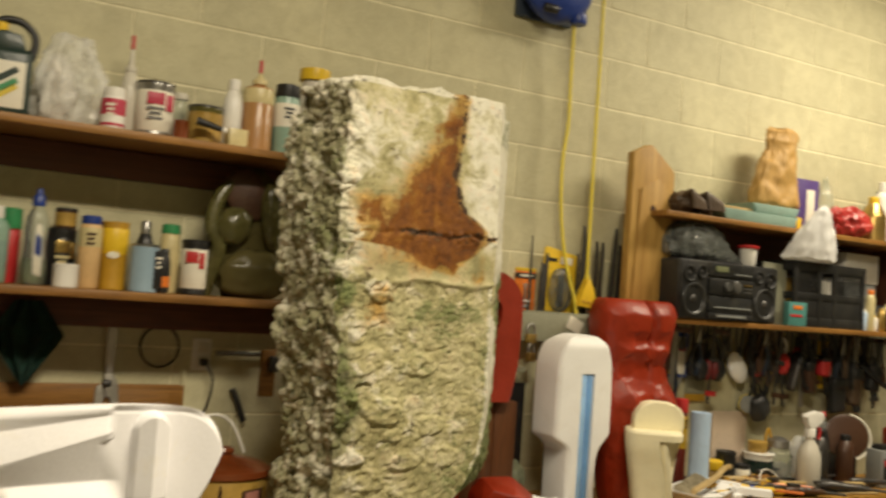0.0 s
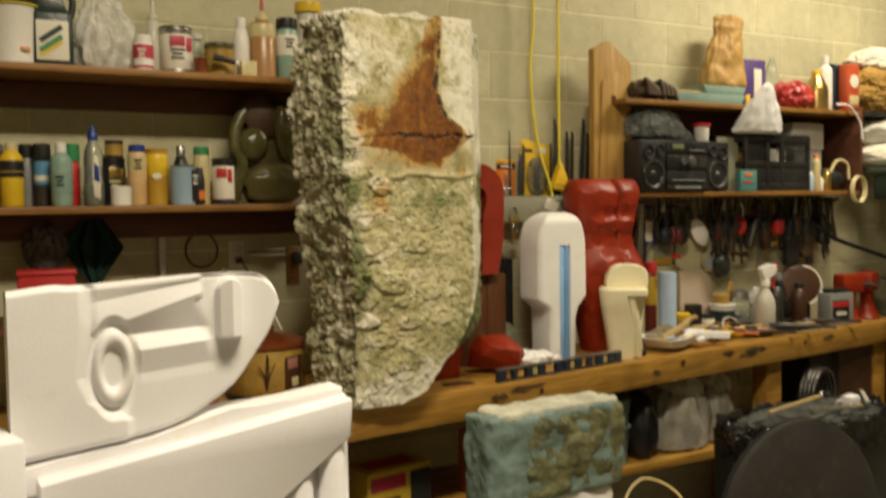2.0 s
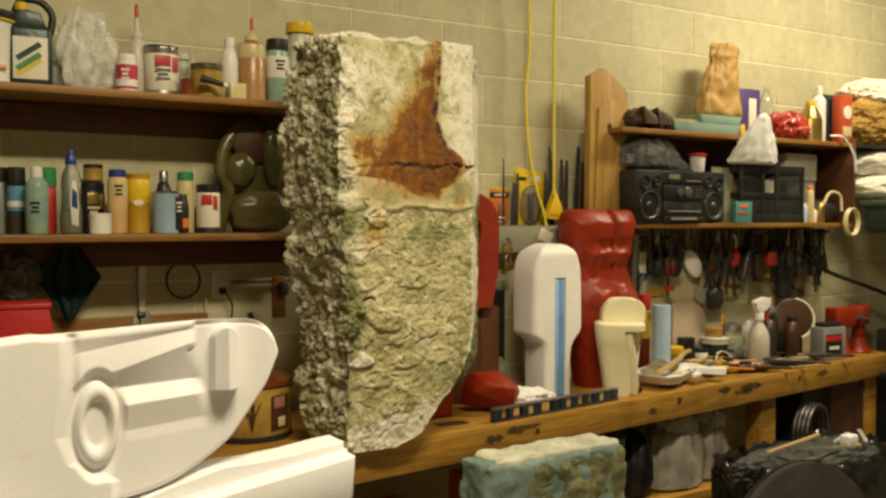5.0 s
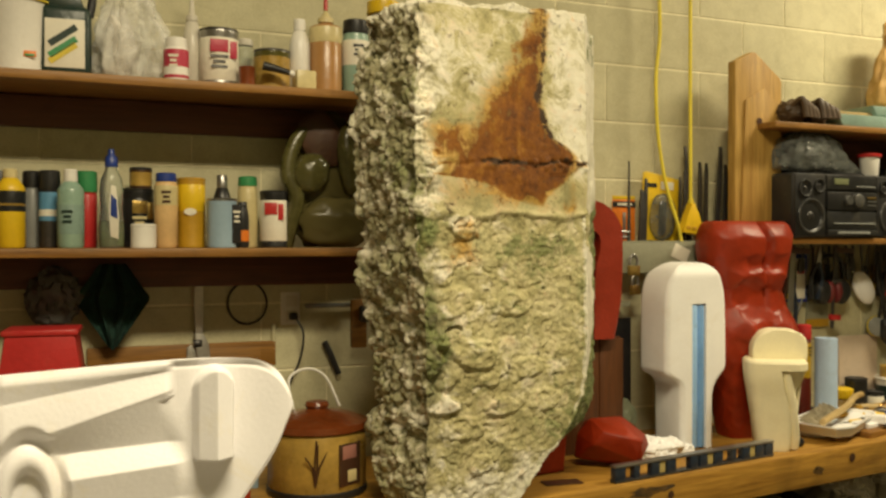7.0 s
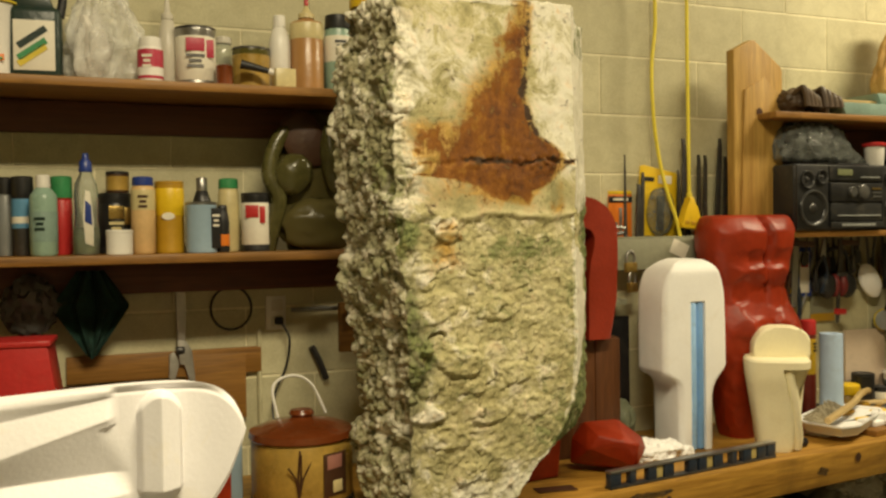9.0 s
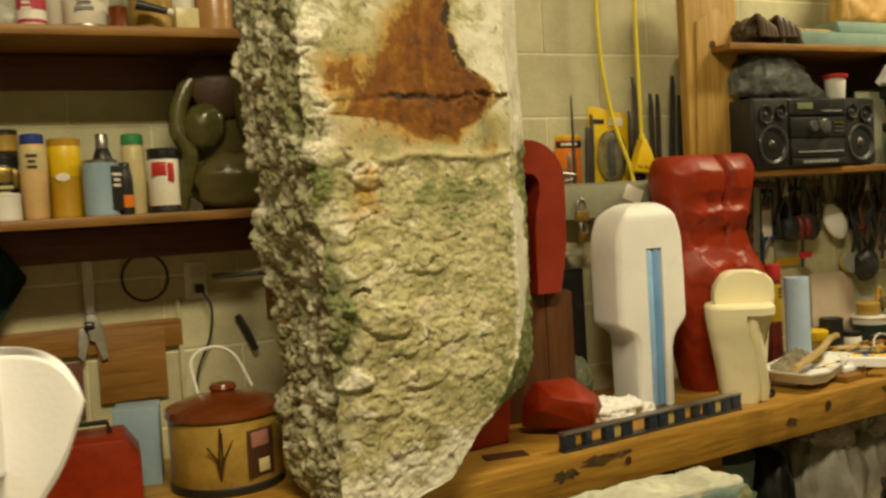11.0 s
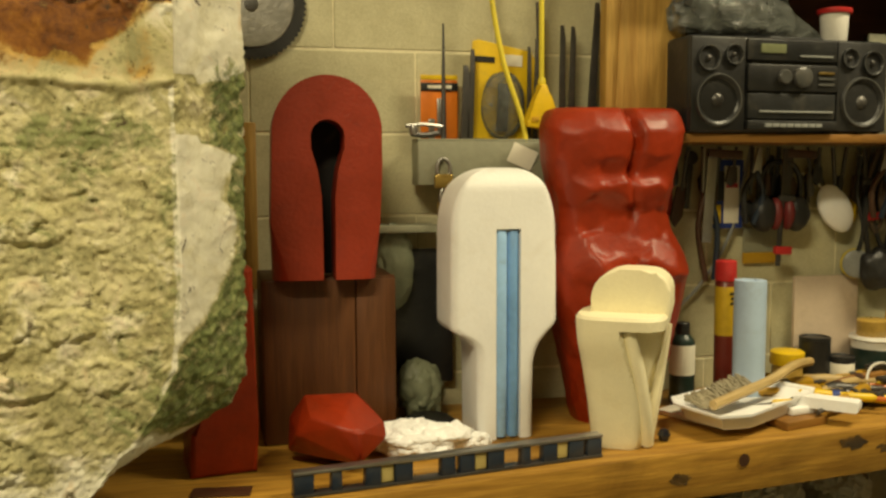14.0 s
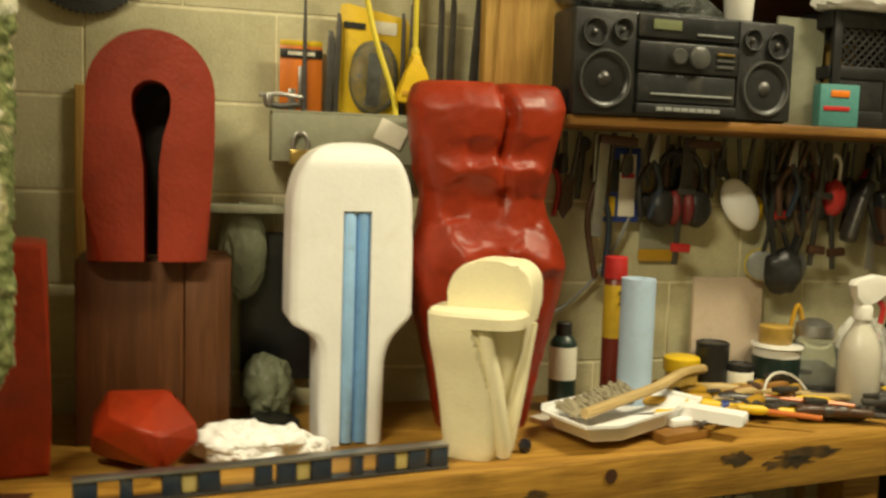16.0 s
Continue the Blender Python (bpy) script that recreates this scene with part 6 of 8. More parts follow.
solid("white_pillow", crumple(lump(0.27, 0.11, 0.075, (0, 0, 0.07), 0.12, 1.6, 5, 107, floor_at=-0.069), 0.014, 7, 8), BAGWHITE, (5.27, -0.15, 1.875), "white padded bundle stacked on a cream one", "bundle")
solid("folded_cloth", crumple(lump(0.29, 0.12, 0.075, (0, 0, 0.068), 0.16, 2.0, 5, 109, floor_at=-0.067), 0.018, 8, 7), PAPER, (5.30, -0.16, 1.745), "folded cream cloth bundle on the machine hood", "bundle")
press = thing("drill_press", (5.22, -0.40, 0), "dark green bench drill press with a steel column", "machine")
part("column", lathe([(0.042, 0.02), (0.042, 1.70)], 20, (-0.02, 0.02, 0)), STEEL, press, "steel column")
part("foot", box(0.34, 0.30, 0.04, (0, 0, 0), 0.01), DKGREEN, press)
part("head", box(0.50, 0.26, 0.16, (0.10, 0.06, 1.57), 0.025, seg=3), plain("machine_green", (0.05, 0.075, 0.05), 0.4, var=0.3), press)
part("hood", box(0.56, 0.28, 0.035, (0.12, 0.08, 1.705), 0.01), plain("machine_grey_green", (0.10, 0.13, 0.09), 0.4, var=0.3), press)
part("motor", lathe([(0.07, 0), (0.075, 0.01), (0.075, 0.15), (0.06, 0.16)], 20, (0.28, 0.08, 1.40)), STEEL, press)
part("quill", lathe([(0.03, 0), (0.035, 0.05), (0.035, 0.16), (0.045, 0.17)], 18, (-0.13, -0.03, 1.42)), STEEL, press)
for k in range(3):
    a = radians(120 * k + 20)
    part("spoke", tube([(0.02, -0.09, 1.52), (0.02 + 0.11 * math.cos(a), -0.10, 1.52 + 0.11 * math.sin(a))], 0.008, 8), SILVER, press)
part("table", box(0.28, 0.26, 0.03, (-0.02, -0.03, 0.82), 0.006), STEEL, press)
solid("wall_pipe", tube([(5.85, -0.035, 0.0), (5.85, -0.035, 3.55)], 0.028, 14), STEEL, (0, 0, 0), "dark steel pipe running up the wall", "pipe")
solid("loose_hose", tube(curve([(5.42, -0.5, 1.15), (5.50, -0.55, 0.8), (5.46, -0.55, 0.35), (5.60, -0.5, 0.12)], 8), 0.008, 8), GREYPL, (0, 0, 0), "grey hose hanging from the machine", "hose")
cab = thing("machine_cabinet", (5.62, -0.38, 0), "dark steel machine cabinet beyond the bench end", "cabinet", rz=4)
part("body", box(0.62, 0.52, 1.02, (0, 0, 0.02), 0.012), plain("machine_dark", (0.035, 0.035, 0.03), 0.45, var=0.4), cab)
part("door", box(0.50, 0.012, 0.70, (0, -0.266, 0.14), 0.006), plain("machine_door", (0.05, 0.048, 0.04), 0.4, var=0.4), cab)
part("handle", box(0.02, 0.03, 0.12, (-0.20, -0.285, 0.48), 0.006), STEEL, cab)
part("plinth", box(0.58, 0.48, 0.022, (0, 0, 0), 0.004), BLACK, cab)
grinder = thing("bench_grinder", (5.60, -0.38, 1.042), "dark bench grinder on the machine cabinet", "grinder", rz=6)
part("motor", lathe([(0.05, -0.11), (0.075, -0.10), (0.075, 0.10), (0.05, 0.11)], 22, m=pose(0, 0, 0.16, 0, 90, 0)), BLACK, grinder)
for sx in (-1, 1):
    part("wheel", lathe([(0.085, -0.014), (0.09, -0.01), (0.09, 0.01), (0.085, 0.014)], 28, m=pose(sx * 0.17, 0, 0.16, 0, 90, 0)), STEEL, grinder)
    part("guard", lathe([(0.10, -0.022), (0.105, -0.018), (0.105, 0.018), (0.10, 0.022)], 28, m=pose(sx * 0.175, 0.01, 0.165, 0, 90, 0)), DKGREEN, grinder)
part("foot", box(0.18, 0.14, 0.09, (0, 0, 0), 0.01), BLACK, grinder)


# ---- on the wall over the bench ----
reel = thing("cord_reel", (2.872, -0.085, 2.838), "dark blue plastic cord reel fixed high on the wall", "reel")
part("case", lump(0.155, 0.075, 0.145, (0, 0, 0), 0.04, 1.5, 4, 3), DEEPBLUE, reel)
part("back_plate", box(0.26, 0.02, 0.24, (-0.01, 0.07, -0.125), 0.008), NAVY, reel)
part("outlet_nozzle", lathe([(0.03, 0), (0.034, 0.01), (0.03, 0.04), (0.022, 0.045)], 16, (0.09, -0.02, -0.135)), DEEPBLUE, reel)
part("roller", lathe([(0.012, -0.03), (0.016, -0.025), (0.016, 0.025), (0.012, 0.03)], 14, m=Matrix.Translation((-0.06, -0.05, -0.11)) @ pose(0, 0, 0, 0, 90, 0)), BLACK, reel)
solid("extension_lead", tube(curve([(2.955, -0.09, 2.72), (2.966, -0.075, 2.5), (2.972, -0.07, 2.335), (2.956, -0.07, 2.178), (2.966, -0.07, 1.982), (2.998, -0.075, 1.804), (3.045, -0.085, 1.655), (3.055, -0.09, 1.575)], 10), 0.0065, 10), CORDYEL, (0, 0, 0), "yellow extension cord hanging slack on the wall", "cord")
solid("extension_lead", tube([(3.092, -0.085, 3.2), (3.093, -0.085, 2.6), (3.092, -0.086, 2.2), (3.094, -0.087, 1.742)], 0.0065, 10), CORDYEL, (0, 0, 0), "yellow extension cord hanging straight down", "cord")
pl = thing("triple_tap", (3.094, -0.088, 1.745), "yellow triple outlet end of an extension cord", "socket")
part("body", prism([(-0.010, 0), (0.010, 0), (0.018, -0.035), (0.048, -0.10), (0.030, -0.113), (-0.040, -0.104), (-0.044, -0.088), (-0.016, -0.035)], -0.016, 0.016, 0.005), YELLOW, pl)
part("collar", lathe([(0.009, 0), (0.011, 0.006), (0.009, 0.016)], 12), CORDYEL, pl)
for k in range(3):
    part("socket_face", box(0.018, 0.004, 0.012, (-0.022 + 0.026 * k, -0.0165, -0.092 - 0.004 * k), 0.001), GOLD, pl)
solid("paper_tag", box(0.066, 0.003, 0.05, (0, 0, 0), 0.001), PAPER, (3.03, -0.10, 1.545), "white paper tag tied to the yellow cord", "tag", rz=-5, tilt=(0, 24))

# tool rack
rack = thing("tool_rack", (2.945, -0.06, 1.50), "grey metal wall rack holding files and blades", "rack")
part("front", box(0.335, 0.006, 0.105, (0, -0.035, 0), 0.002), GREYCARD, rack)
part("top", box(0.335, 0.07, 0.006, (0, -0.0, 0.105), 0.002), GREYCARD, rack)
part("side", box(0.006, 0.07, 0.104, (-0.164, 0, 0), 0.001), GREYCARD, rack)
part("side", box(0.006, 0.07, 0.104, (0.164, 0, 0), 0.001), GREYCARD, rack)
RT = 1.6115


def file_tool(x, h, w, lean=0.0, y=-0.055, material=STEEL):
    t = thing("file", (x, y, RT), "dark steel file standing in the rack", "file", group="files in the rack", tilt=(0, lean))
    part("blade", prism([(-w / 2, 0), (w / 2, 0), (w * 0.42, h * 0.9), (w * 0.2, h), (-w * 0.25, h)], -0.004, 0.004, 0.001), material, t)
    return t


for x, h, w, lean in ((3.112, 0.34, 0.020, -3), (3.160, 0.285, 0.018, 0), (3.184, 0.283, 0.018, 1), (3.236, 0.345, 0.022, 3), (3.272, 0.28, 0.020, 1), (2.905, 0.18, 0.022, 1), (2.918, 0.22, 0.016, 2), (3.088, 0.25, 0.012, 1), (3.072, 0.23, 0.012, 0)):
    file_tool(x, h, w, lean)
awl = thing("awl", (2.850, -0.06, RT), "thin dark steel awl standing in the rack", "awl")
part("spike", tube([(0, 0, 0), (0, 0, 0.16), (0, 0, 0.278)], 0.007, 8, taper=0.35), STEEL, awl)
pk = thing("blade_pack", (2.845, -0.035, RT), "orange hanging pack of saw blades", "pack")
part("card", box(0.094, 0.004, 0.145, (0, 0, 0), 0.001), ORANGE, pk)
part("header", box(0.094, 0.003, 0.020, (0, -0.004, 0.118), 0.001), BLACK, pk)
part("header_strip", box(0.094, 0.004, 0.012, (0, -0.0005, 0.1455), 0.001), YELLOW, pk)
part("print", box(0.06, 0.002, 0.008, (0, -0.006, 0.124), 0), PAPER, pk)
part("blade", box(0.012, 0.003, 0.09, (0.0, -0.004, 0.01), 0.001), SILVER, pk)
part("blade", box(0.016, 0.003, 0.05, (-0.02, -0.004, 0.0), 0.001), SILVER, pk)
dp = thing("blister_pack", (3.005, -0.025, RT), "yellow blister pack with clear bubble", "pack", tilt=(0, 3))
part("card", prism([(-0.085, 0), (0.085, 0), (0.085, 0.20), (0.07, 0.225), (-0.07, 0.245), (-0.085, 0.24)], -0.003, 0.0, 0.001), YELLOW, dp)
part("print", box(0.05, 0.002, 0.014, (-0.05, -0.0045, 0.19), 0), BLACK, dp)
part("print", box(0.055, 0.002, 0.028, (0.02, -0.0045, 0.185), 0), PAPER, dp, "white and red sticker")
part("bubble", lump(0.058, 0.02, 0.085, (0.0, -0.012, 0.085), 0.05, 1.5, 4, 2), FILMGREY, dp, "clear plastic bubble")
part("tool_inside", box(0.03, 0.01, 0.12, (0.0, -0.012, 0.02), 0.004), STEEL, dp)
sq = thing("striker", (2.795, -0.075, RT), "small metal spring clamp on the rack", "clamp", rz=10)
part("arm", tube([(-0.045, 0, 0.03), (0.0, 0, 0.035), (0.05, 0, 0.03)], 0.005, 8), SILVER, sq)
part("arm", tube([(-0.03, 0, 0.012), (0.0, 0, 0.008), (0.04, 0, 0.014)], 0.007, 8), STEEL, sq)
part("wing", lathe([(0.009, -0.012), (0.012, 0), (0.009, 0.012)], 12, (-0.025, 0, 0.02)), SILVER, sq)
pd = thing("padlock", (2.838, -0.106, 1.492), "brass padlock hanging from the rack", "padlock")
part("body", box(0.045, 0.018, 0.034, (0, 0, 0), 0.004), BRASS, pd)
part("shackle", tube(curve([(-0.015, 0, 0.03), (-0.016, 0, 0.05), (-0.010, 0, 0.066), (0.0, 0, 0.071), (0.010, 0, 0.066), (0.016, 0, 0.05), (0.015, 0, 0.03)], 5), 0.0045, 10), SILVER, pd)
pd2 = copy_thing(pd, pose(2.845, -0.104, 1.425, 0, 0, 20))
tagged(pd2, "tarnished padlock hanging under the brass one")

blade = thing("saw_blade", (2.395, -0.016, 1.925), "round dusty saw blade with a black toothed rim on the wall", "saw blade")
teeth = bmesh.new()
ring = []
for i in range(120):
    a = 2 * math.pi * i / 120
    r = 0.130 if i % 2 else 0.124
    ring.append((r * math.cos(a), r * math.sin(a)))
prism(ring, -0.004, 0.002, 0.0, teeth)
part("rim", teeth, BLACK, blade, "black toothed rim")
part("disc", lathe([(0.098, 0), (0.100, 0.002), (0.098, 0.004), (0.02, 0.005)], 40, m=Matrix.Translation((0, -0.0045, 0)) @ facing(90)), SILVER, blade)
part("arbor", lathe([(0.016, 0), (0.016, 0.006), (0.01, 0.007)], 18, m=Matrix.Translation((0, -0.009, 0)) @ facing(90)), STEEL, blade)
solid("grey_shelf", box(0.26, 0.09, 0.018, (0, 0, 0), 0.003), GREYCARD, (2.70, -0.052, 1.385), "narrow grey ledge on the wall behind the sculptures", "shelf")
solid("wood_strip", box(0.03, 0.015, 0.40, (0, 0, 0), 0.003), BOARDWOOD, (2.385, -0.012, 1.25), "slim wooden strip leaning on the wall", "strip")
solid("grey_rag", lump(0.05, 0.022, 0.10, (0, 0, 0), 0.14, 1.8, 5, 121, creased=True), MOSSRUBBER, (2.72, -0.06, 1.30), "dusty grey green rag hanging behind the box", "rag")
solid("dark_board", box(0.16, 0.012, 0.34, (0, 0, 0), 0.002), CHARCOAL, (2.80, -0.025, 1.0), "dark panel leaning against the wall", "panel")

# hung tools under the right shelf
pg = thing("tool_pack", (3.637, -0.03, 1.375), "blue and yellow hanging tool pack", "pack")
part("card", box(0.115, 0.005, 0.185, (0, 0, 0), 0.001), DEEPBLUE, pg)
part("panel", box(0.045, 0.003, 0.155, (0.022, -0.004, 0.014), 0.001), PAPER, pg)
part("panel", box(0.042, 0.003, 0.05, (-0.03, -0.004, 0.014), 0.001), YELLOW, pg)
part("panel", box(0.05, 0.004, 0.08, (-0.026, -0.0045, 0.075), 0.001), CHARCOAL, pg)
part("label_bar", box(0.035, 0.002, 0.012, (0.022, -0.006, 0.11), 0), LABELRED, pg)
ew = thing("ear_muffs", (3.79, -0.06, 1.53), "black ear muffs with red cushions hanging on the wall", "ear muffs")
part("band", tube(curve([(-0.062, 0, -0.09), (-0.06, 0, -0.02), (-0.03, 0, 0.02), (0.03, 0, 0.02), (0.06, 0, -0.02), (0.062, 0, -0.09)], 6), 0.008, 8), BLACK, ew)
for sx in (-1, 1):
    part("cup", lump(0.040, 0.034, 0.050, (sx * 0.050, 0, -0.115), 0.05, 1.5, 3, 5), BLACK, ew)
    part("cushion", lump(0.018, 0.030, 0.044, (sx * 0.018, -0.006, -0.115), 0.05, 1.5, 3, 6), plain("dark_red_cushion", (0.16, 0.015, 0.015), 0.5), ew)
dm = thing("dust_mask", (3.975, -0.035, 1.425), "white moulded dust mask hanging on the wall", "mask", tilt=(0, -35))
part("shell", lump(0.047, 0.022, 0.076, (0, -0.012, 0), 0.04, 1.2, 4, 8), PLASTER, dm)
part("strap", tube(curve([(0.0, -0.005, 0.07), (-0.01, -0.005, 0.11), (-0.035, 0, 0.15)], 6), 0.003, 6), PAPER, dm)
for k, (x, z) in enumerate(((4.045, 1.27), (4.14, 1.265))):
    rp = thing("respirator_filter", (x, -0.05, z), "grey respirator cartridge with yellow rim", "respirator", rz=-20 + 30 * k, group="respirator filters")
    part("cartridge", lathe([(0.036, -0.018), (0.040, -0.014), (0.040, 0.012), (0.034, 0.016)], 24, m=facing(90)), GREYPL, rp)
    part("rim", lathe([(0.041, -0.004), (0.043, 0.0), (0.041, 0.006)], 24, m=facing(90)), TAPEYEL, rp)
    part("strap", tube(curve([(0, -0.01, 0.03), (0.01, -0.02, 0.10), (-0.01, -0.02, 0.20), (0.0, -0.015, 0.30)], 6), 0.006, 6), BLACK, rp)
rnd = random.Random(17)
kinds = [("pliers", "red-handled pliers hanging on the wall", REDPL), ("pliers", "black-handled pliers hanging on the wall", BLACK), ("shears", "dark steel shears hanging on the wall", STEEL), ("wrench", "dark steel wrench hanging on the wall", STEEL), ("screwdriver", "yellow-handled screwdriver hanging on the wall", YELLOW)]
x = 3.47
i = 0
while x < 5.0:
    busy = 3.56 < x < 3.90 or 3.92 < x < 4.03
    name, text, mt = kinds[(i * 3 + i // 4) % len(kinds)]
    h = rnd.uniform(0.13, 0.24)
    z = 1.575
    if not busy or i % 2:
        t = thing(name, (x, -0.022, z), text, name, tilt=(0, rnd.uniform(-9, 9)), group="tools hung on the wall")
        if name in ("pliers", "shears"):
            part("jaw", prism([(-0.012, -h * 0.4), (0.012, -h * 0.4), (0.007, -0.002), (-0.007, -0.002)], -0.006, 0.006, 0.002), STEEL, t)
            for sx in (-1, 1):
                part("handle", tube(curve([(sx * 0.006, 0, -h * 0.38), (sx * 0.024, 0, -h * 0.62), (sx * 0.018, 0, -h)], 5), 0.007, 8), mt, t)
        elif name == "wrench":
            part("shaft", box(0.014, 0.007, h * 0.8, (0, 0, -h * 0.9), 0.002), mt, t)
            part("head", lathe([(0.018, -0.005), (0.02, 0), (0.018, 0.005)], 16, m=Matrix.Translation((0, 0, -h * 0.06)) @ facing(90)), mt, t)
        else:
            part("shaft", tube([(0, 0, 0), (0, 0, -h * 0.5)], 0.004, 8), SILVER, t)
            part("handle", lathe([(0.009, -h), (0.012, -h * 0.95), (0.011, -h * 0.6), (0.008, -h * 0.48)], 12), mt, t)
    x += rnd.uniform(0.045, 0.075)
    i += 1
x, i = 3.43, 0
while x < 4.98:
    h = rnd.uniform(0.10, 0.26)
    t = thing("hung_tool", (x, -0.045, 1.595), "dark worn hand tool hung close under the shelf", "tool", tilt=(0, rnd.uniform(-12, 12)), group="dark tools under the shelf")
    mt = (STEEL, BLACK, BROWN, CHARCOAL, LEATHER)[i % 5]
    part("shaft", tube([(0, 0, 0), (0.004, 0, -h * 0.55)], rnd.uniform(0.004, 0.007), 7), STEEL, t)
    if i % 3 == 0:
        part("head", lump(rnd.uniform(0.018, 0.032), 0.016, rnd.uniform(0.03, 0.05), (0, 0, -h * 0.75), 0.2, 2.5, 3, i), mt, t)
    elif i % 3 == 1:
        part("grip", lathe([(0.009, -h), (0.013, -h * 0.92), (0.012, -h * 0.62), (0.008, -h * 0.52)], 10), mt, t)
    else:
        part("blade", prism([(-0.012, -h * 0.5), (0.012, -h * 0.5), (0.020, -h * 0.85), (0.004, -h), (-0.014, -h * 0.9)], -0.004, 0.004, 0.001), mt, t)
    x += rnd.uniform(0.03, 0.055)
    i += 1
more = random.Random(83)
for k in range(34):
    x, h = more.uniform(3.5, 4.95), more.uniform(0.16, 0.36)
    if 3.92 < x < 4.02 or 3.58 < x < 3.70:
        continue
    kind = k % 4
    t = thing("hung_tool", (x, -0.065 - 0.012 * (k % 3), 1.59), ("rusty pipe clamp hung from the shelf", "bent dark wire snips hung from the shelf", "worn metal square hung from the shelf", "coiled dark strap hung from the shelf")[kind], "tool", tilt=(0, more.uniform(-7, 7)), group="tools hung from the shelf")
    if kind == 0:
        part("bar", box(0.014, 0.006, h, (0, 0, -h), 0.001), STEEL, t)
        part("clamp_head", box(0.05, 0.018, 0.022, (0.012, 0, -h * 0.9), 0.004), more.choice((REDPL, BROWN, STEEL)), t)
        part("clamp_jaw", box(0.05, 0.018, 0.018, (0.012, 0, -h * 0.45), 0.004), STEEL, t)
    elif kind == 1:
        for sx in (-1, 1):
            part("handle", tube(curve([(0, 0, -h * 0.3), (sx * 0.028, 0, -h * 0.6), (sx * 0.012, 0, -h)], 6), 0.008, 8), more.choice((BLACK, BROWN, NAVY, LEATHER)), t)
        part("jaw", prism([(-0.014, -h * 0.33), (0.014, -h * 0.33), (0.005, 0), (-0.005, 0)], -0.006, 0.006, 0.002), SILVER, t)
    elif kind == 2:
        part("blade", box(0.028, 0.003, h, (0, 0, -h), 0.001), SILVER if k % 8 < 4 else STEEL, t)
        part("stock", box(0.10, 0.012, 0.022, (0.036, 0, -0.024), 0.003), BROWN, t)
    else:
        part("strap", tube(curve([(0, 0, 0), (-0.035, 0, -h * 0.5), (0, 0, -h), (0.035, 0, -h * 0.5), (0.004, 0, 0)], 7), 0.007, 6), LEATHER if k % 8 < 4 else BLACK, t)
rl = thing("red_lamp", (4.245, -0.06, 1.50), "red oval lamp housing with a white hook", "lamp")
part("housing", lump(0.034, 0.03, 0.05, (0, 0, -0.05), 0.05, 1.4, 3, 4), REDPL, rl)
part("hook", tube(curve([(-0.014, 0, -0.005), (-0.016, 0, 0.04), (0, 0, 0.062), (0.016, 0, 0.04), (0.014, 0, -0.005)], 5), 0.005, 8), WHITEPL, rl)
for k in range(3):
    ch = thing("yellow_square", (4.52 + 0.03 * k, -0.03, 1.56), "yellow folding rule hanging on the wall", "rule", group="yellow rules", tilt=(0, -3 + 3 * k))
    part("blade", box(0.014, 0.006, 0.22, (0, 0, -0.22), 0.002), YELLOW, ch)
for k, (x, h) in enumerate(((4.64, 0.20), (4.72, 0.24), (4.80, 0.18))):
    sp = thing("white_spatula", (x, -0.03, 1.58), "pale plastic spatula hanging on the wall", "spatula", group="spatulas", tilt=(0, 4 - 4 * k))
    part("handle", tube([(0, 0, 0), (0, 0, -h * 0.6)], 0.006, 8), MILKY, sp)
    part("paddle", prism([(-0.006, -h * 0.55), (0.006, -h * 0.55), (0.018, -h * 0.8), (0.012, -h), (-0.012, -h), (-0.018, -h * 0.8)], -0.004, 0.004, 0.001), MILKY, sp)
yl = thing("yellow_label_pack", (3.768, -0.012, 1.275), "hanging wire pack with yellow label", "pack")
part("label", box(0.115, 0.006, 0.03, (0, 0, 0), 0.001), GOLD, yl)
part("card", box(0.11, 0.004, 0.07, (0, 0.002, 0.03), 0.001), GREYCARD, yl)
solid("sagging_cable", tube(curve([(3.72, -0.03, 1.60), (3.69, -0.03, 1.48), (3.66, -0.03, 1.36), (3.59, -0.025, 1.24), (3.50, -0.03, 1.16), (3.42, -0.04, 1.14)], 8), 0.005, 8), GREYPL, (0, 0, 0), "grey cord sagging across the wall", "cord")
solid("beige_board", box(0.205, 0.012, 0.30, (0, 0, 0), 0.002), BEIGE, (3.97, -0.022, BENCH), "plain beige board leaning against the wall", "board")
lamp = thing("gooseneck_lamp", (4.88, -0.12, 1.36), "black gooseneck work lamp arm with a white tip", "lamp")
part("arm", tube(curve([(-0.10, 0.06, 0.10), (0, 0, 0.012), (0.26, -0.04, -0.07), (0.46, -0.06, -0.13)], 8), 0.012, 10), BLACK, lamp)
part("tip", tube([(0.46, -0.06, -0.13), (0.54, -0.065, -0.17)], 0.016, 12), WHITEPL, lamp, "white lamp tip")

# ---- clutter on the bench ----
def towel_roll(at, r, h):
    t = thing("foam_roll", at, "upright roll of pale blue shop towels", "roll")
    part("roll", lathe([(r * 0.45, h - 0.012), (r * 0.45, 0.0), (r * 0.985, 0.0), (r, 0.004), (r, h - 0.004), (r * 0.985, h), (r * 0.47, h), (r * 0.45, h - 0.003)], 32), SKYBLUE, t)
    part("core", lathe([(r * 0.36, 0), (r * 0.44, 0), (r * 0.44, h - 0.004), (r * 0.36, h - 0.004), (r * 0.34, h - 0.03)], 24), KRAFT, t)


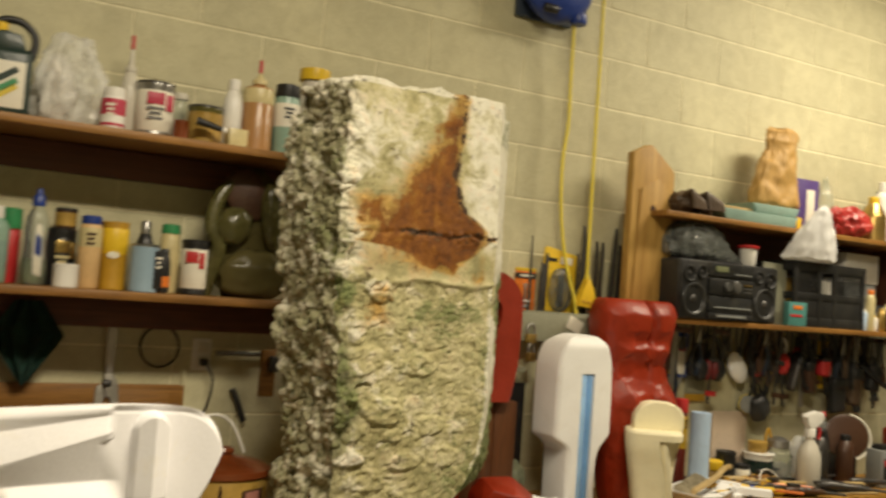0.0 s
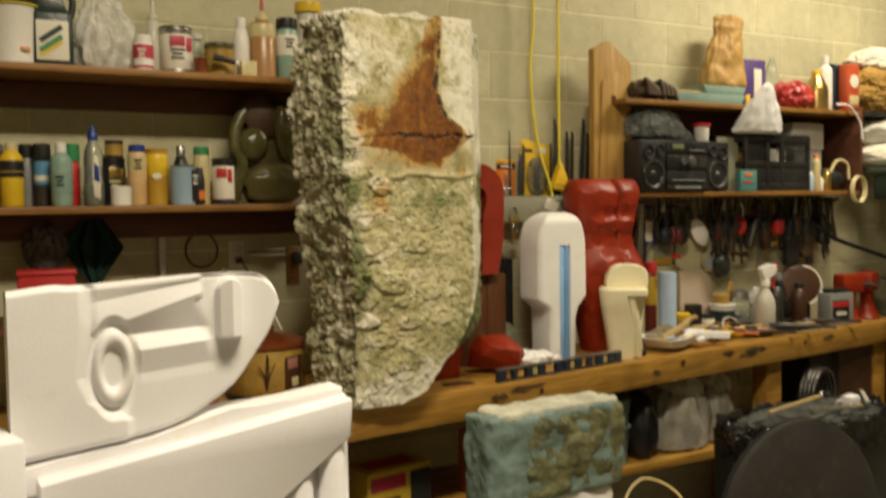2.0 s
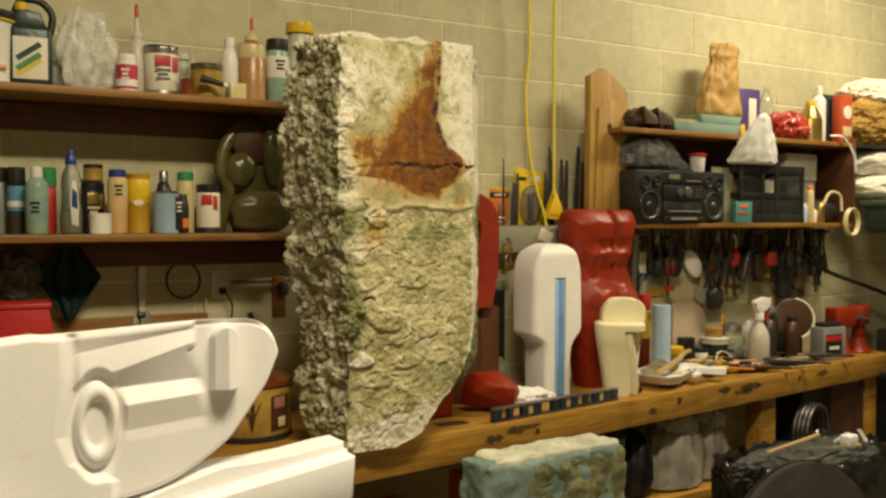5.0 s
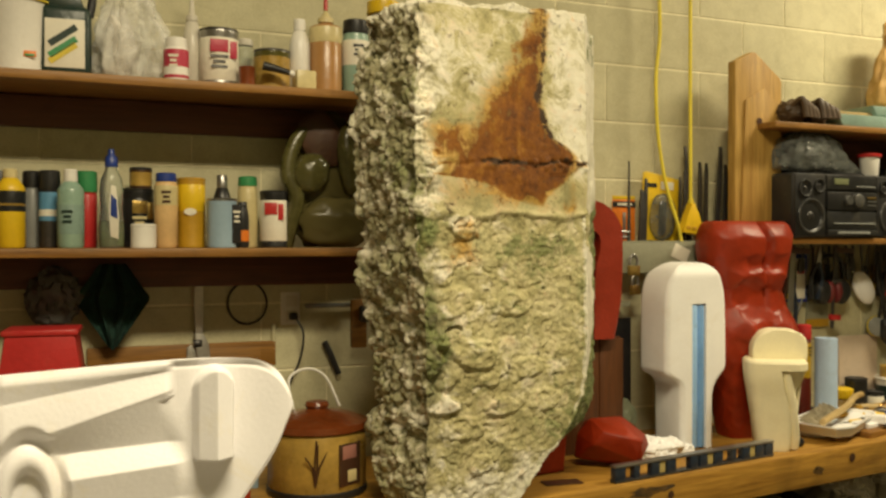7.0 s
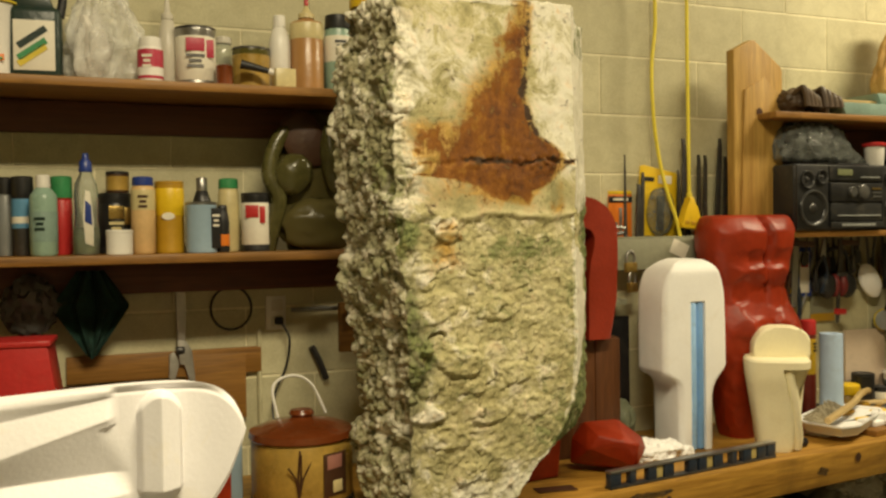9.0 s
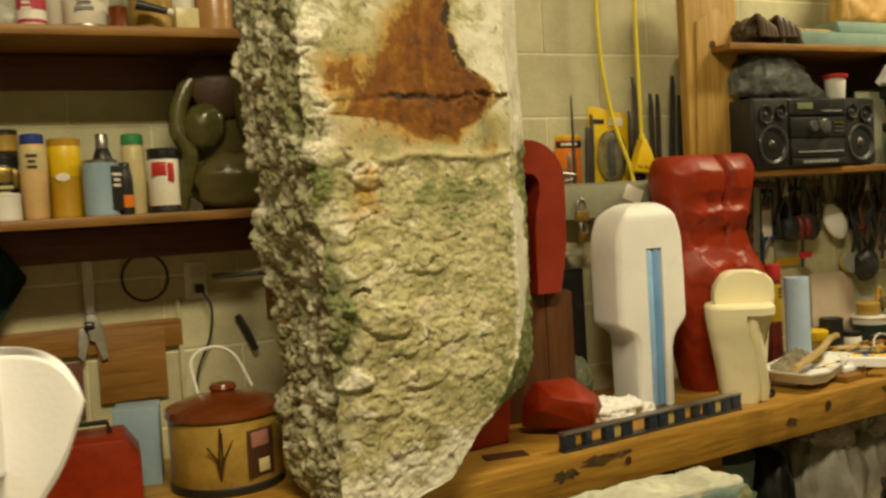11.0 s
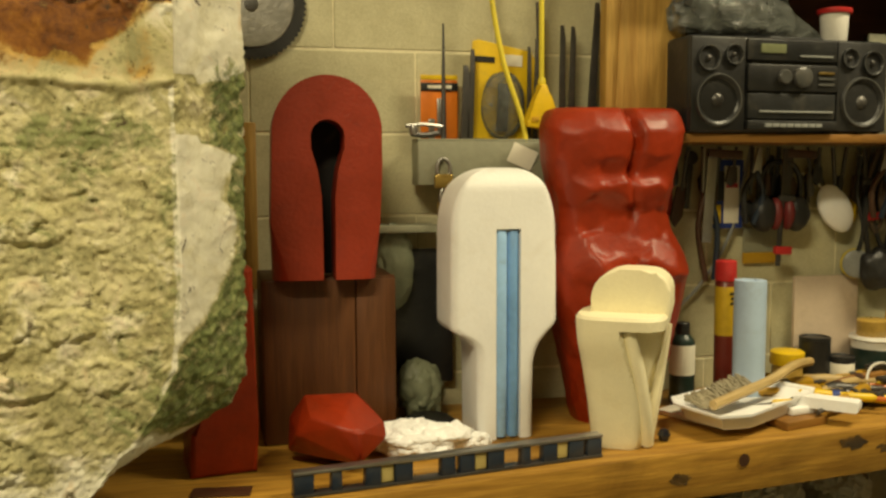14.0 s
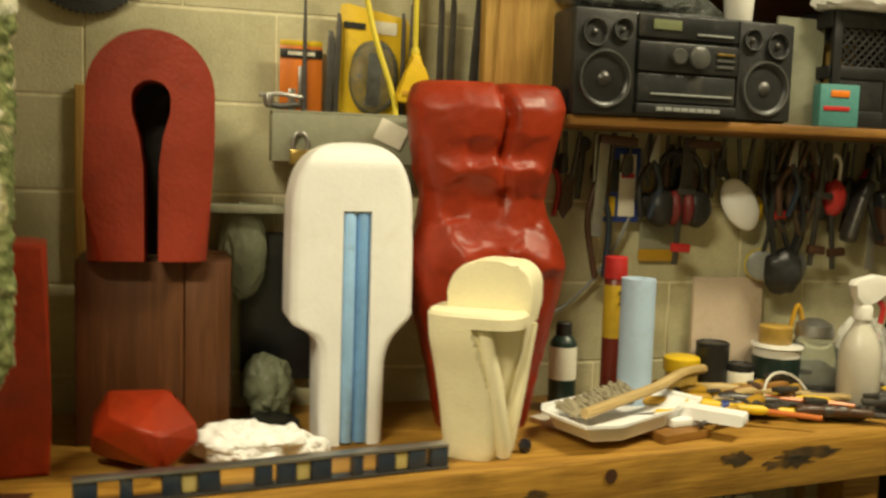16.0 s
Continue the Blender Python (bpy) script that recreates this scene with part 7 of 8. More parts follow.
towel_roll((3.615, -0.205, BENCH), 0.040, 0.320)
bottle("glue_tube", (3.605, -0.105, BENCH), 0.027, 0.365, plain("glue_red", (0.16, 0.02, 0.012), 0.4), REDPL, "tall dark red glue tube with a yellow label and red cap", "tube", neck=0.9, shoulder=0.97, cap_h=0.14, label=plain("glue_yellow", (0.62, 0.40, 0.03), 0.4), band=(0.52, 0.93), marks=BLACK)
bottle("green_flask", (3.452, -0.16, BENCH), 0.032, 0.215, DKGREEN, BLACK, "dark green bottle with a white label behind the carving", neck=0.5, shoulder=0.85, cap_h=0.12, label=PAPER, band=(0.42, 0.82))

tray = thing("dustpan", (3.525, -0.335, BENCH + 0.022), "white plastic dustpan holding a worn scrub brush", "dustpan", rz=27)
tray.scale = (1.18, 1.18, 1.1)
tb_ = bmesh.new()
base_, rim_ = [], []
outl = [(-0.175, -0.055), (-0.12, -0.085), (0.12, -0.075), (0.155, -0.06), (0.155, 0.06), (0.10, 0.078), (-0.12, 0.085), (-0.155, 0.055)]
for fx, z in ((0.88, 0.0), (1.0, 0.034), (1.06, 0.036), (1.06, 0.031), (0.97, 0.028), (0.84, 0.005)):
    rim_.append([tb_.verts.new((px * fx, py * fx, z)) for px, py in outl])
tb_.faces.new(rim_[0][::-1])
for a, b_ in zip(rim_, rim_[1:]):
    for k in range(8):
        tb_.faces.new((a[k], a[(k + 1) % 8], b_[(k + 1) % 8], b_[k]))
tb_.faces.new(rim_[-1])
part("tray", tb_, PLASTER, tray)
part("grip", prism([(-0.024, 0.0), (0.024, 0.0), (0.020, 0.022), (-0.020, 0.022)], -0.185, -0.06, 0.006, m=pose(0.075, -0.0, 0.012, 0, 0, 16)), PLASTER, tray, "white handle")
sb = thing("scrub_brush", (3.51, -0.335, BENCH + 0.05), "wooden scrub brush with grey bristles in the tray", "brush", rz=24, tilt=(8, -2))
part("back", tube(curve([(-0.12, -0.01, 0.014), (0.0, -0.01, 0.024), (0.12, -0.005, 0.030), (0.24, 0.01, 0.040), (0.33, 0.016, 0.034)], 6), 0.012, 8), PALEWOOD, sb)
brs = bmesh.new()
rnd = random.Random(3)
for k in range(420):
    bx_, by_ = rnd.uniform(-0.125, 0.07), rnd.uniform(0.0, 0.05)
    z_ = 0.004 + 0.10 * (bx_ + 0.12)
    tube([(bx_, by_ * 0.5, z_), (bx_ + rnd.uniform(-0.008, 0.008), by_ + 0.02, z_ + rnd.uniform(-0.006, 0.010))], 0.0032, 4, brs)
part("bristle", brs, BRISTLE, sb, "matted grey bristles")
solid("paper_sheet", box(0.26, 0.17, 0.012, (0, 0, 0), 0.002), PAPER, (3.50, -0.25, BENCH), "stack of dusty white paper under the tray", "paper", rz=26)
solid("wood_block", box(0.13, 0.07, 0.02, (0, 0, 0), 0.003), SHELFWOOD, (3.62, -0.40, BENCH), "flat reddish wood offcut", "offcut", rz=14)
solid("white_block", box(0.12, 0.07, 0.018, (0, 0, 0), 0.004), PLASTER, (3.66, -0.36, BENCH + 0.0205), "flat white block lying on the wood offcut", "block", rz=10)


def chisel(at, rz, handle, ferrule, shaft, label, n=1.0, tilt=(0, 0)):
    t = thing("chisel", at, label, "chisel", rz=rz, tilt=tilt, group="hand tools on the bench")
    part("handle", lathe([(0.010, 0), (0.015, 0.01), (0.016, 0.05 * n), (0.012, 0.085 * n)], 14, m=pose(0, 0, 0.016, 0, 90, 0)), handle, t)
    part("ferrule", lathe([(0.0135, 0), (0.0145, 0.004), (0.0135, 0.018)], 14, m=pose(0.083 * n, 0, 0.016, 0, 90, 0)), ferrule, t)
    part("shank", lathe([(0.011, 0), (0.011, 0.075 * n), (0.006, 0.085 * n)], 12, m=pose(0.10 * n, 0, 0.015, 0, 90, 0)), handle, t)
    part("blade", tube([(0.18 * n, 0, 0.014), (0.30 * n, 0, 0.008)], 0.006, 8), shaft, t)
    return t


chisel((3.70, -0.285, BENCH + 0.025), -28, YELLOW, DEEPBLUE, plain("orange_shaft", (0.65, 0.17, 0.03), 0.4), "yellow-handled screwdriver with blue collar and orange shaft")
chisel((3.98, -0.20, BENCH), 168, YELLOW, YELLOW, STEEL, "yellow-handled chisel lying on the bench", 0.7)
chisel((4.02, -0.27, BENCH), -16, BLACK, YELLOW, STEEL, "black-handled chisel with yellow collar", 0.8)
chisel((4.12, -0.22, BENCH), 150, ORANGE, BLACK, STEEL, "orange-handled pliers lying on the bench", 0.9)
chisel((3.82, -0.14, BENCH + 0.02), -12, PALEWOOD, BRASS, STEEL, "wooden-handled gouge lying on the bench", 1.3)
chisel((3.90, -0.10, BENCH + 0.03), 14, PALEWOOD, BRASS, STEEL, "wooden-handled chisel lying among the tools", 1.4)
chisel((3.78, -0.20, BENCH), 4, BLACK, BLACK, STEEL, "dark steel file with black handle", 1.1)
chisel((4.20, -0.15, BENCH), -24, BLACK, STEEL, STEEL, "black-handled knife lying on the bench", 0.9)
chisel((4.10, -0.13, BENCH + 0.02), 20, GOLD, BLACK, STEEL, "mustard-handled chisel lying among the tools", 1.0)
for k, (x, y, rz, lx, mt, tx) in enumerate(((3.86, -0.06, -8, 0.34, PALEWOOD, "pale"), (4.0, -0.05, 10, 0.40, SHELFWOOD, "reddish"), (4.24, -0.30, -12, 0.42, PALEWOOD, "pale"), (3.76, -0.07, 18, 0.22, BROWN, "dark brown"), (4.45, -0.28, 2, 0.36, BEIGE, "beige"))):
    solid("stick", box(lx, 0.025, 0.014, (0, 0, 0), 0.003), mt, (x, y, BENCH + 0.0005 + 0.015 * (k % 3)), f"{tx} wooden stick lying among the tools", "stick", rz=rz)
strips = random.Random(47)
for k in range(16):
    hx, hy = strips.uniform(3.78, 4.42), strips.uniform(-0.36, -0.12)
    hy = max(hy, bench_front(hx) + 0.12)
    mt, tx = ((BLACK, "black steel"), (YELLOW, "yellow painted"), (STEEL, "dark steel"), (PALEWOOD, "bare wooden"))[k % 4]
    solid("rasp", prism([(-0.11, -0.008), (0.05, -0.011), (0.13, -0.006), (0.13, 0.006), (0.05, 0.011), (-0.11, 0.008)], -0.004, 0.004, 0.002, m=facing(90)), mt, (hx, hy, BENCH + 0.006 + 0.011 * (k % 4)), tx + " rasp lying in the pile on the bench", "rasp", rz=strips.uniform(-45, 25), group="rasps on the bench")
rnd = random.Random(29)
for k in range(40):
    hx, hy = rnd.uniform(3.74, 4.45), rnd.uniform(-0.37, -0.09)
    hy = max(hy, bench_front(hx) + 0.1)
    mt, tx = ((BLACK, "black"), (YELLOW, "yellow"), (STEEL, "dark steel"), (PALEWOOD, "wooden"), (BROWN, "brown"), (GOLD, "mustard"))[k % 6]
    chisel((hx, hy, BENCH + 0.012 * (k % 3)), rnd.uniform(-40, 40) + 180 * (k % 2), mt, STEEL, STEEL, tx + "-handled carving tool in the pile on the bench", rnd.uniform(0.6, 1.1))
for k, (x, y, z, rz, L_, mt, m2, tx) in enumerate(((3.93, -0.30, 0.0, -24, 0.15, YELLOW, BLACK, "yellow and black pliers"), (4.06, -0.325, 0.0, -30, 0.16, YELLOW, BLACK, "yellow and black snips"), (3.86, -0.29, 0.012, 8, 0.20, BLACK, DARKGREY, "flat dark tool sheath"), (4.12, -0.285, 0.0, -20, 0.12, BLACK, YELLOW, "black and yellow cutter"), (3.90, -0.215, 0.02, 22, 0.24, PALEWOOD, BROWN, "wooden mallet handle"), (4.0, -0.18, 0.025, 12, 0.26, SHELFWOOD, BROWN, "worn wooden rasp handle"))):
    t = thing("hand_tool", (x, y, BENCH + z), tx + " lying across the pile on the bench", "tool", rz=rz, group="larger hand tools on the bench")
    for sy in (-1, 1) if k in (0, 1, 3) else (0,):
        part("handle", lump(L_ / 2, 0.012, 0.012, (0, sy * 0.014, 0.020), 0.06, 1.3, 3, 300 + k), mt, t)
        part("grip_band", lathe([(0.0135, -0.012), (0.0145, 0), (0.0135, 0.012)], 14, m=pose(-L_ * 0.2, sy * 0.014, 0.020, 0, 90, 0)), m2, t)
    part("head", prism([(L_ * 0.45, -0.014), (L_ * 0.62, -0.017), (L_ * 0.8, -0.004), (L_ * 0.8, 0.004), (L_ * 0.62, 0.017), (L_ * 0.45, 0.014)], 0.008, 0.020, 0.003, m=pose(0, 0, 0.034, 90, 0, 0)), STEEL, t)
yt = thing("tape_measure", (4.0, -0.235, BENCH), "yellow tape measure lying on the bench", "tape measure", rz=60)
part("case", box(0.07, 0.04, 0.045, (0, 0, 0), 0.01, seg=3), YELLOW, yt)
part("clip", box(0.03, 0.003, 0.03, (0, -0.0215, 0.008), 0.001), BLACK, yt)
gj = thing("glue_jar", (3.80, -0.10, BENCH), "small clear jar with a yellow screw lid", "jar")
part("jar", lathe([(0.036, 0), (0.040, 0.004), (0.040, 0.065), (0.034, 0.075)], 24), OCHRE, gj)
part("lid", lathe([(0.044, 0), (0.046, 0.003), (0.045, 0.033), (0.04, 0.037)], 24, (0, 0, 0.073)), YELLOW, gj, "ribbed yellow lid")
can("black_tin", (3.895, -0.085, BENCH), 0.042, 0.135, BLACK, "squat black tin with a dark lid", lid=BLACK)
can("black_tin", (3.955, -0.12, BENCH), 0.034, 0.085, CHARCOAL, "small dark jar of grease", lid=BLACK, label=PAPER)
wbk = thing("glue_tub", (4.075, -0.10, BENCH), "white tub with green label and tools in it", "tub")
part("tub", lathe([(0.052, 0), (0.056, 0.004), (0.062, 0.13), (0.066, 0.134)], 28), WHITEPL, wbk)
part("label", lathe([(0.058, 0.03), (0.0592, 0.031), (0.0622, 0.105), (0.0612, 0.106)], 28), DKGREEN, wbk)
part("rim", lathe([(0.066, 0), (0.069, 0.003), (0.066, 0.010)], 28, (0, 0, 0.128)), WHITEPL, wbk)
part("tin_on_top", lathe([(0.040, 0), (0.042, 0.003), (0.042, 0.045), (0.038, 0.048)], 24, (-0.008, 0, 0.136)), OCHRE, wbk)
part("loop", tube(curve([(0.03, 0, 0.13), (0.04, 0, 0.20), (0.055, 0, 0.235), (0.07, 0, 0.19), (0.06, 0, 0.13)], 5), 0.006, 8), GOLD, wbk)
bowl = thing("strainer", (4.03, -0.17, BENCH), "dark rubber mixing bowl tipped on its side", "bowl", tilt=(62, 8))
part("bowl", lathe([(0.02, 0), (0.045, 0.008), (0.062, 0.03), (0.066, 0.045), (0.060, 0.043), (0.04, 0.016), (0.01, 0.008)], 28), BLACK, bowl)
part("rim", lathe([(0.064, 0.042), (0.069, 0.045), (0.066, 0.049), (0.062, 0.046)], 28, hoop=True), WHITEPL, bowl)
gl = thing("glass_jar", (4.16, -0.13, BENCH), "clear glass jar of bits with a domed lid", "jar")
part("jar", lathe([(0.055, 0), (0.060, 0.006), (0.060, 0.13), (0.046, 0.15), (0.046, 0.165)], 28), CLEAR, gl)
part("filling", lump(0.050, 0.050, 0.045, (0, 0, 0.052), 0.2, 3, 3, 5, floor_at=-0.046), BAGGREY, gl)
part("lid", lathe([(0.048, 0), (0.05, 0.003), (0.046, 0.03), (0.02, 0.045)], 24, (0, 0, 0.16)), SILVER, gl)


def sprayer(at, rz):
    t = thing("spray_bottle", at, "white plastic trigger spray bottle", "spray bottle", rz=rz)
    t.scale = (1.12, 1.12, 1.30)
    part("bottle", lathe([(0.040, 0), (0.044, 0.005), (0.044, 0.10), (0.041, 0.122), (0.031, 0.145), (0.020, 0.160), (0.016, 0.168), (0.016, 0.18)], 30), MILKY, t)
    part("collar", lathe([(0.020, 0), (0.0205, 0.022), (0.018, 0.026)], 20, (0, 0, 0.174)), WHITEPL, t)
    part("head", prism([(-0.058, 0.030), (-0.050, 0.010), (-0.018, 0.004), (-0.014, -0.010), (0.014, -0.010), (0.020, 0.012), (0.034, 0.030), (0.026, 0.040), (-0.02, 0.050), (-0.054, 0.046)], -0.014, 0.014, 0.005, m=Matrix.Translation((0, 0, 0.208))), WHITEPL, t)
    part("nozzle", lathe([(0.010, 0), (0.011, 0.012), (0.007, 0.016)], 12, m=Matrix.Translation((-0.055, 0, 0.246)) @ pose(0, 0, 0, 0, -90, 0)), REDPL, t)
    part("trigger", tube(curve([(-0.030, 0, 0.215), (-0.048, 0, 0.195), (-0.044, 0, 0.165)], 5), 0.006, 8), REDPL, t, "red trigger")
    part("dip_tube", tube([(0, 0, 0.01), (0, 0, 0.17)], 0.003, 6), MILKY, t)


sprayer((4.19, -0.265, BENCH), 175)
for k, (x, y, h, mt, tx) in enumerate(((4.31, -0.12, 0.20, BROWN, "dark brown bottle"), (4.39, -0.16, 0.24, STEEL, "dark metal grinder body"), (4.47, -0.10, 0.27, BLACK, "black bottle"), (4.55, -0.17, 0.22, BROWN, "brown glass bottle"))):
    bottle("dark_bottle", (x, y, BENCH), 0.04, h, mt, BLACK if k % 2 else GREYPL, tx + " at the back of the bench", neck=0.5, shoulder=0.7)
sc = thing("band_clamp", (4.60, -0.13, BENCH), "round brown disc sander with a pale rim", "sander", rz=-10)
part("disc", lathe([(0.095, 0), (0.10, 0.004), (0.10, 0.018), (0.09, 0.022)], 36, m=pose(0, 0, 0.20, 80, 0, -20)), BROWN, sc)
part("rim", tube([(0.101 * math.cos(a), 0, 0.101 * math.sin(a)) for a in (radians(-70 + 5 * k) for k in range(32))], 0.006, 8, m=pose(0, -0.02, 0.20, -10, 0, -20)), PAPER, sc)
part("stand", box(0.12, 0.10, 0.12, (0, 0.03, 0), 0.01), STEEL, sc)
tin = thing("solvent_tin", (4.71, -0.265, BENCH), "grey rectangular solvent tin with a red and black label", "tin", rz=-4)
part("can", box(0.165, 0.085, 0.165, (0, 0, 0), 0.006), GREYPL, tin)
part("label", box(0.115, 0.003, 0.105, (-0.01, -0.0435, 0.025), 0.001), BLACK, tin)
part("label_band", box(0.115, 0.003, 0.028, (-0.01, -0.0455, 0.095), 0.001), REDPL, tin)
part("label_bar", box(0.07, 0.002, 0.016, (-0.01, -0.0465, 0.055), 0), PAPER, tin)
part("cap", box(0.13, 0.06, 0.022, (0, 0, 0.1655), 0.006), BLACK, tin)
solid("dark_case", box(0.17, 0.055, 0.026, (0, 0, 0), 0.008), CHARCOAL, (4.40, -0.335, BENCH), "flat dark tool case lying on the bench", "case", rz=4)

# more of the crowded right end
rb = thing("respirator", (4.095, -0.075, 1.255), "black rubber respirator mask with hanging straps", "respirator")
part("facepiece", lump(0.055, 0.035, 0.060, (0, 0, 0), 0.12, 1.6, 4, 201), BLACK, rb)
part("strap", tube(curve([(-0.03, 0, 0.04), (-0.045, 0, 0.15), (-0.02, 0.02, 0.30)], 6), 0.008, 6), BLACK, rb)
part("strap", tube(curve([(0.03, 0, 0.04), (0.05, 0, 0.14), (0.035, 0.02, 0.30)], 6), 0.008, 6), BLACK, rb)
for k, (x, z, rx, rz_, mt, tx) in enumerate(((4.40, 1.40, 0.035, 0.11, BROWN, "brown leather sheath"), (4.60, 1.32, 0.06, 0.12, BLACK, "black drill body"), (4.50, 1.45, 0.04, 0.07, REDPL, "red and white pouch"), (4.72, 1.36, 0.045, 0.13, LEATHER, "dark leather tool pouch"), (4.86, 1.40, 0.05, 0.09, CHARCOAL, "dark respirator filter"), (4.31, 1.42, 0.022, 0.13, STEEL, "dark metal snips"))):
    ht = thing("hung_pouch", (x, -0.075, z), tx + " hanging on the wall", "hung tool", tilt=(0, -8 + 5 * k))
    part("body", box(rx * 1.5, 0.05, rz_ * 1.3, (0, 0, -rz_ * 0.7), 0.016, seg=4), mt, ht)
    part("flap", box(rx * 1.56, 0.056, rz_ * 0.45, (0, 0, rz_ * 0.2), 0.014, seg=3), CHARCOAL, ht)
    part("loop", tube(curve([(-rx * 0.4, 0, rz_ * 0.9), (0, 0.02, 1.59 - z), (rx * 0.4, 0, rz_ * 0.9)], 6), 0.004, 6), BLACK, ht)
cb = thing("bits_bag", (4.285, -0.155, BENCH), "clear crumpled plastic bag of grey bits", "bag")
part("film", sack([(0.07, 0), (0.085, 0.012), (0.08, 0.10), (0.06, 0.17), (0.035, 0.21)], 0.7, 7, 0.12, 221), FILMCLEAR, cb)
part("filling", lump(0.055, 0.045, 0.05, (0, 0, 0.055), 0.3, 3, 4, 222, floor_at=-0.05), BAGGREY, cb, "grey bits inside the bag")
for k, (x, y, rz, L_, mt, tx) in enumerate(((4.075, -0.345, -26, 0.125, BLACK, "black"), (4.00, -0.30, -22, 0.11, BLACK, "black"), (4.30, -0.33, -6, 0.20, CHARCOAL, "charcoal"), (4.36, -0.26, -10, 0.15, BLACK, "black"), (3.88, -0.265, 10, 0.13, GREYPL, "grey"), (3.86, -0.22, 38, 0.12, YELLOW, "yellow"))):
    kn = thing("knife", (x, y, BENCH), tx + "-handled utility knife lying near the bench edge", "knife", rz=rz, group="knives on the bench")
    part("grip", lump(L_ / 2, 0.022, 0.018, (0, 0, 0.017), 0.08, 1.6, 3, 230 + k, floor_at=-0.016), mt, kn)
    part("blade", box(L_ * 0.6, 0.014, 0.003, (L_ * 0.7, 0, 0.012), 0.001), SILVER, kn)
for k, (x, y, rz) in enumerate(((4.03, -0.315, -24), (4.02, -0.295, -27), (4.33, -0.365, -8))):
    solid("pencil", tube([(-0.09, 0, 0.042), (0.09, 0, 0.036)] if k < 2 else [(-0.16, 0, 0.006), (0.16, 0, 0.006)], 0.005, 6), ORANGE if k < 2 else PALEWOOD, (x, y, BENCH), "long pencil lying across the knives" if k < 2 else "pale dowel lying at the bench edge", "pencil" if k < 2 else "dowel", rz=rz)
solid("red_cloth", lump(0.05, 0.035, 0.075, (0, 0, 0.07), 0.3, 2.2, 4, 241, floor_at=-0.068), REDPL, (4.40, -0.075, BENCH + 0.0), "crumpled red rag at the back of the bench", "rag")
solid("dark_case", box(0.12, 0.04, 0.02, (0, 0, 0), 0.006), NAVY, (4.28, -0.255, BENCH), "slim navy tool case lying on the bench", "case", rz=-10)
for k, (x, y) in enumerate(((4.87, -0.22), (5.08, -0.18))):
    vs = thing("red_clamp", (x, y, BENCH), "red painted cast iron vise", "vise", rz=-12 + 30 * k)
    part("base", lathe([(0.065, 0), (0.07, 0.006), (0.05, 0.03), (0.035, 0.08)], 20), REDPAINT, vs)
    part("jaw", box(0.13, 0.09, 0.10, (0, 0, 0.15), 0.012), REDPAINT, vs)
    part("neck", box(0.06, 0.06, 0.10, (0, 0, 0.06), 0.01), REDPAINT, vs)
    part("screw", tube([(0.06, 0, 0.19), (0.15, 0, 0.19)], 0.012, 10), STEEL, vs)
    part("bar", tube([(0.145, -0.05, 0.19), (0.145, 0.05, 0.19)], 0.005, 8), SILVER, vs)

# ---- under and before the bench ----
fo = thing("foam_block", (2.402, -0.925, 0), "mossy blue green foam block on a torn white pedestal", "foam block", rz=2)


def rough_box(sx, sy, sz, at, n, amp, seed, rnd_r=0.02):
    """A box whose faces are finely cut and eroded."""
    bm = bmesh.new()
    bmesh.ops.create_cube(bm, size=1)
    bmesh.ops.subdivide_edges(bm, edges=bm.edges[:], cuts=n, use_grid_fill=True)
    for v in bm.verts:
        p = Vector((v.co.x * sx, v.co.y * sy, v.co.z * sz))
        inner = Vector((max(-sx / 2 + rnd_r, min(sx / 2 - rnd_r, p.x)), max(-sy / 2 + rnd_r, min(sy / 2 - rnd_r, p.y)), max(-sz / 2 + rnd_r, min(sz / 2 - rnd_r, p.z))))
        d = p - inner
        nrm = d.normalized() if d.length > 1e-6 else Vector((0, 0, 0))
        h = noise.fractal(p * 14 + Vector((seed, 0, 0)), 0.9, 2, 4)
        v.co = inner + nrm * (rnd_r + amp * h) + Vector(at) + Vector((0, 0, sz / 2))
    return bm


part("block", rough_box(0.55, 0.15, 0.285, (0, 0, 0.63), 40, 0.010, 3), TEALFOAM, fo)
mo = rough_box(0.40, 0.03, 0.25, (0.07, -0.064, 0.645), 36, 0.016, 9, 0.012)
part("crust", mo, MOSSY, fo, "mossy eroded crust on the front")
part("cap", rough_box(0.49, 0.13, 0.03, (0.01, 0.0, 0.898), 24, 0.010, 5, 0.012), CHALKY, fo, "chalky white top crust")
part("pedestal", rough_box(0.46, 0.14, 0.625, (0.01, 0.01, 0.002), 24, 0.012, 7), FOAM, fo, "torn white pedestal")

lid = thing("pail", (2.79, -1.08, 0), "grey pail with a yellow lid and red print", "pail")
lid.scale = (0.80, 0.80, 1.0)
part("pail", lathe([(0.150, 0), (0.155, 0.005), (0.172, 0.47), (0.178, 0.475)], 36), GREYPL, lid)
yl_ = part("lid", lathe([(0.178, 0), (0.186, 0.004), (0.186, 0.035), (0.176, 0.040), (0.165, 0.033), (0.02, 0.033)], 40, (0, 0, 0.473)), YELLOW, lid, "yellow snap lid")
pr = bmesh.new()
rnd = random.Random(11)
for k in range(26):
    a, r = rnd.uniform(0, 6.28), rnd.uniform(0.0, 0.11)
    box(rnd.uniform(0.02, 0.05), rnd.uniform(0.008, 0.016), 0.0015, (r * math.cos(a), r * math.sin(a), 0.506), 0, pr)
part("lettering", pr, REDPL, yl_, "unreadable red print")
part("bail", tube(curve([(-0.17, 0.0, 0.44), (-0.15, 0.10, 0.56), (0.0, 0.15, 0.62), (0.15, 0.10, 0.56), (0.17, 0.0, 0.44)], 8), 0.005, 8), PALEYEL, lid)

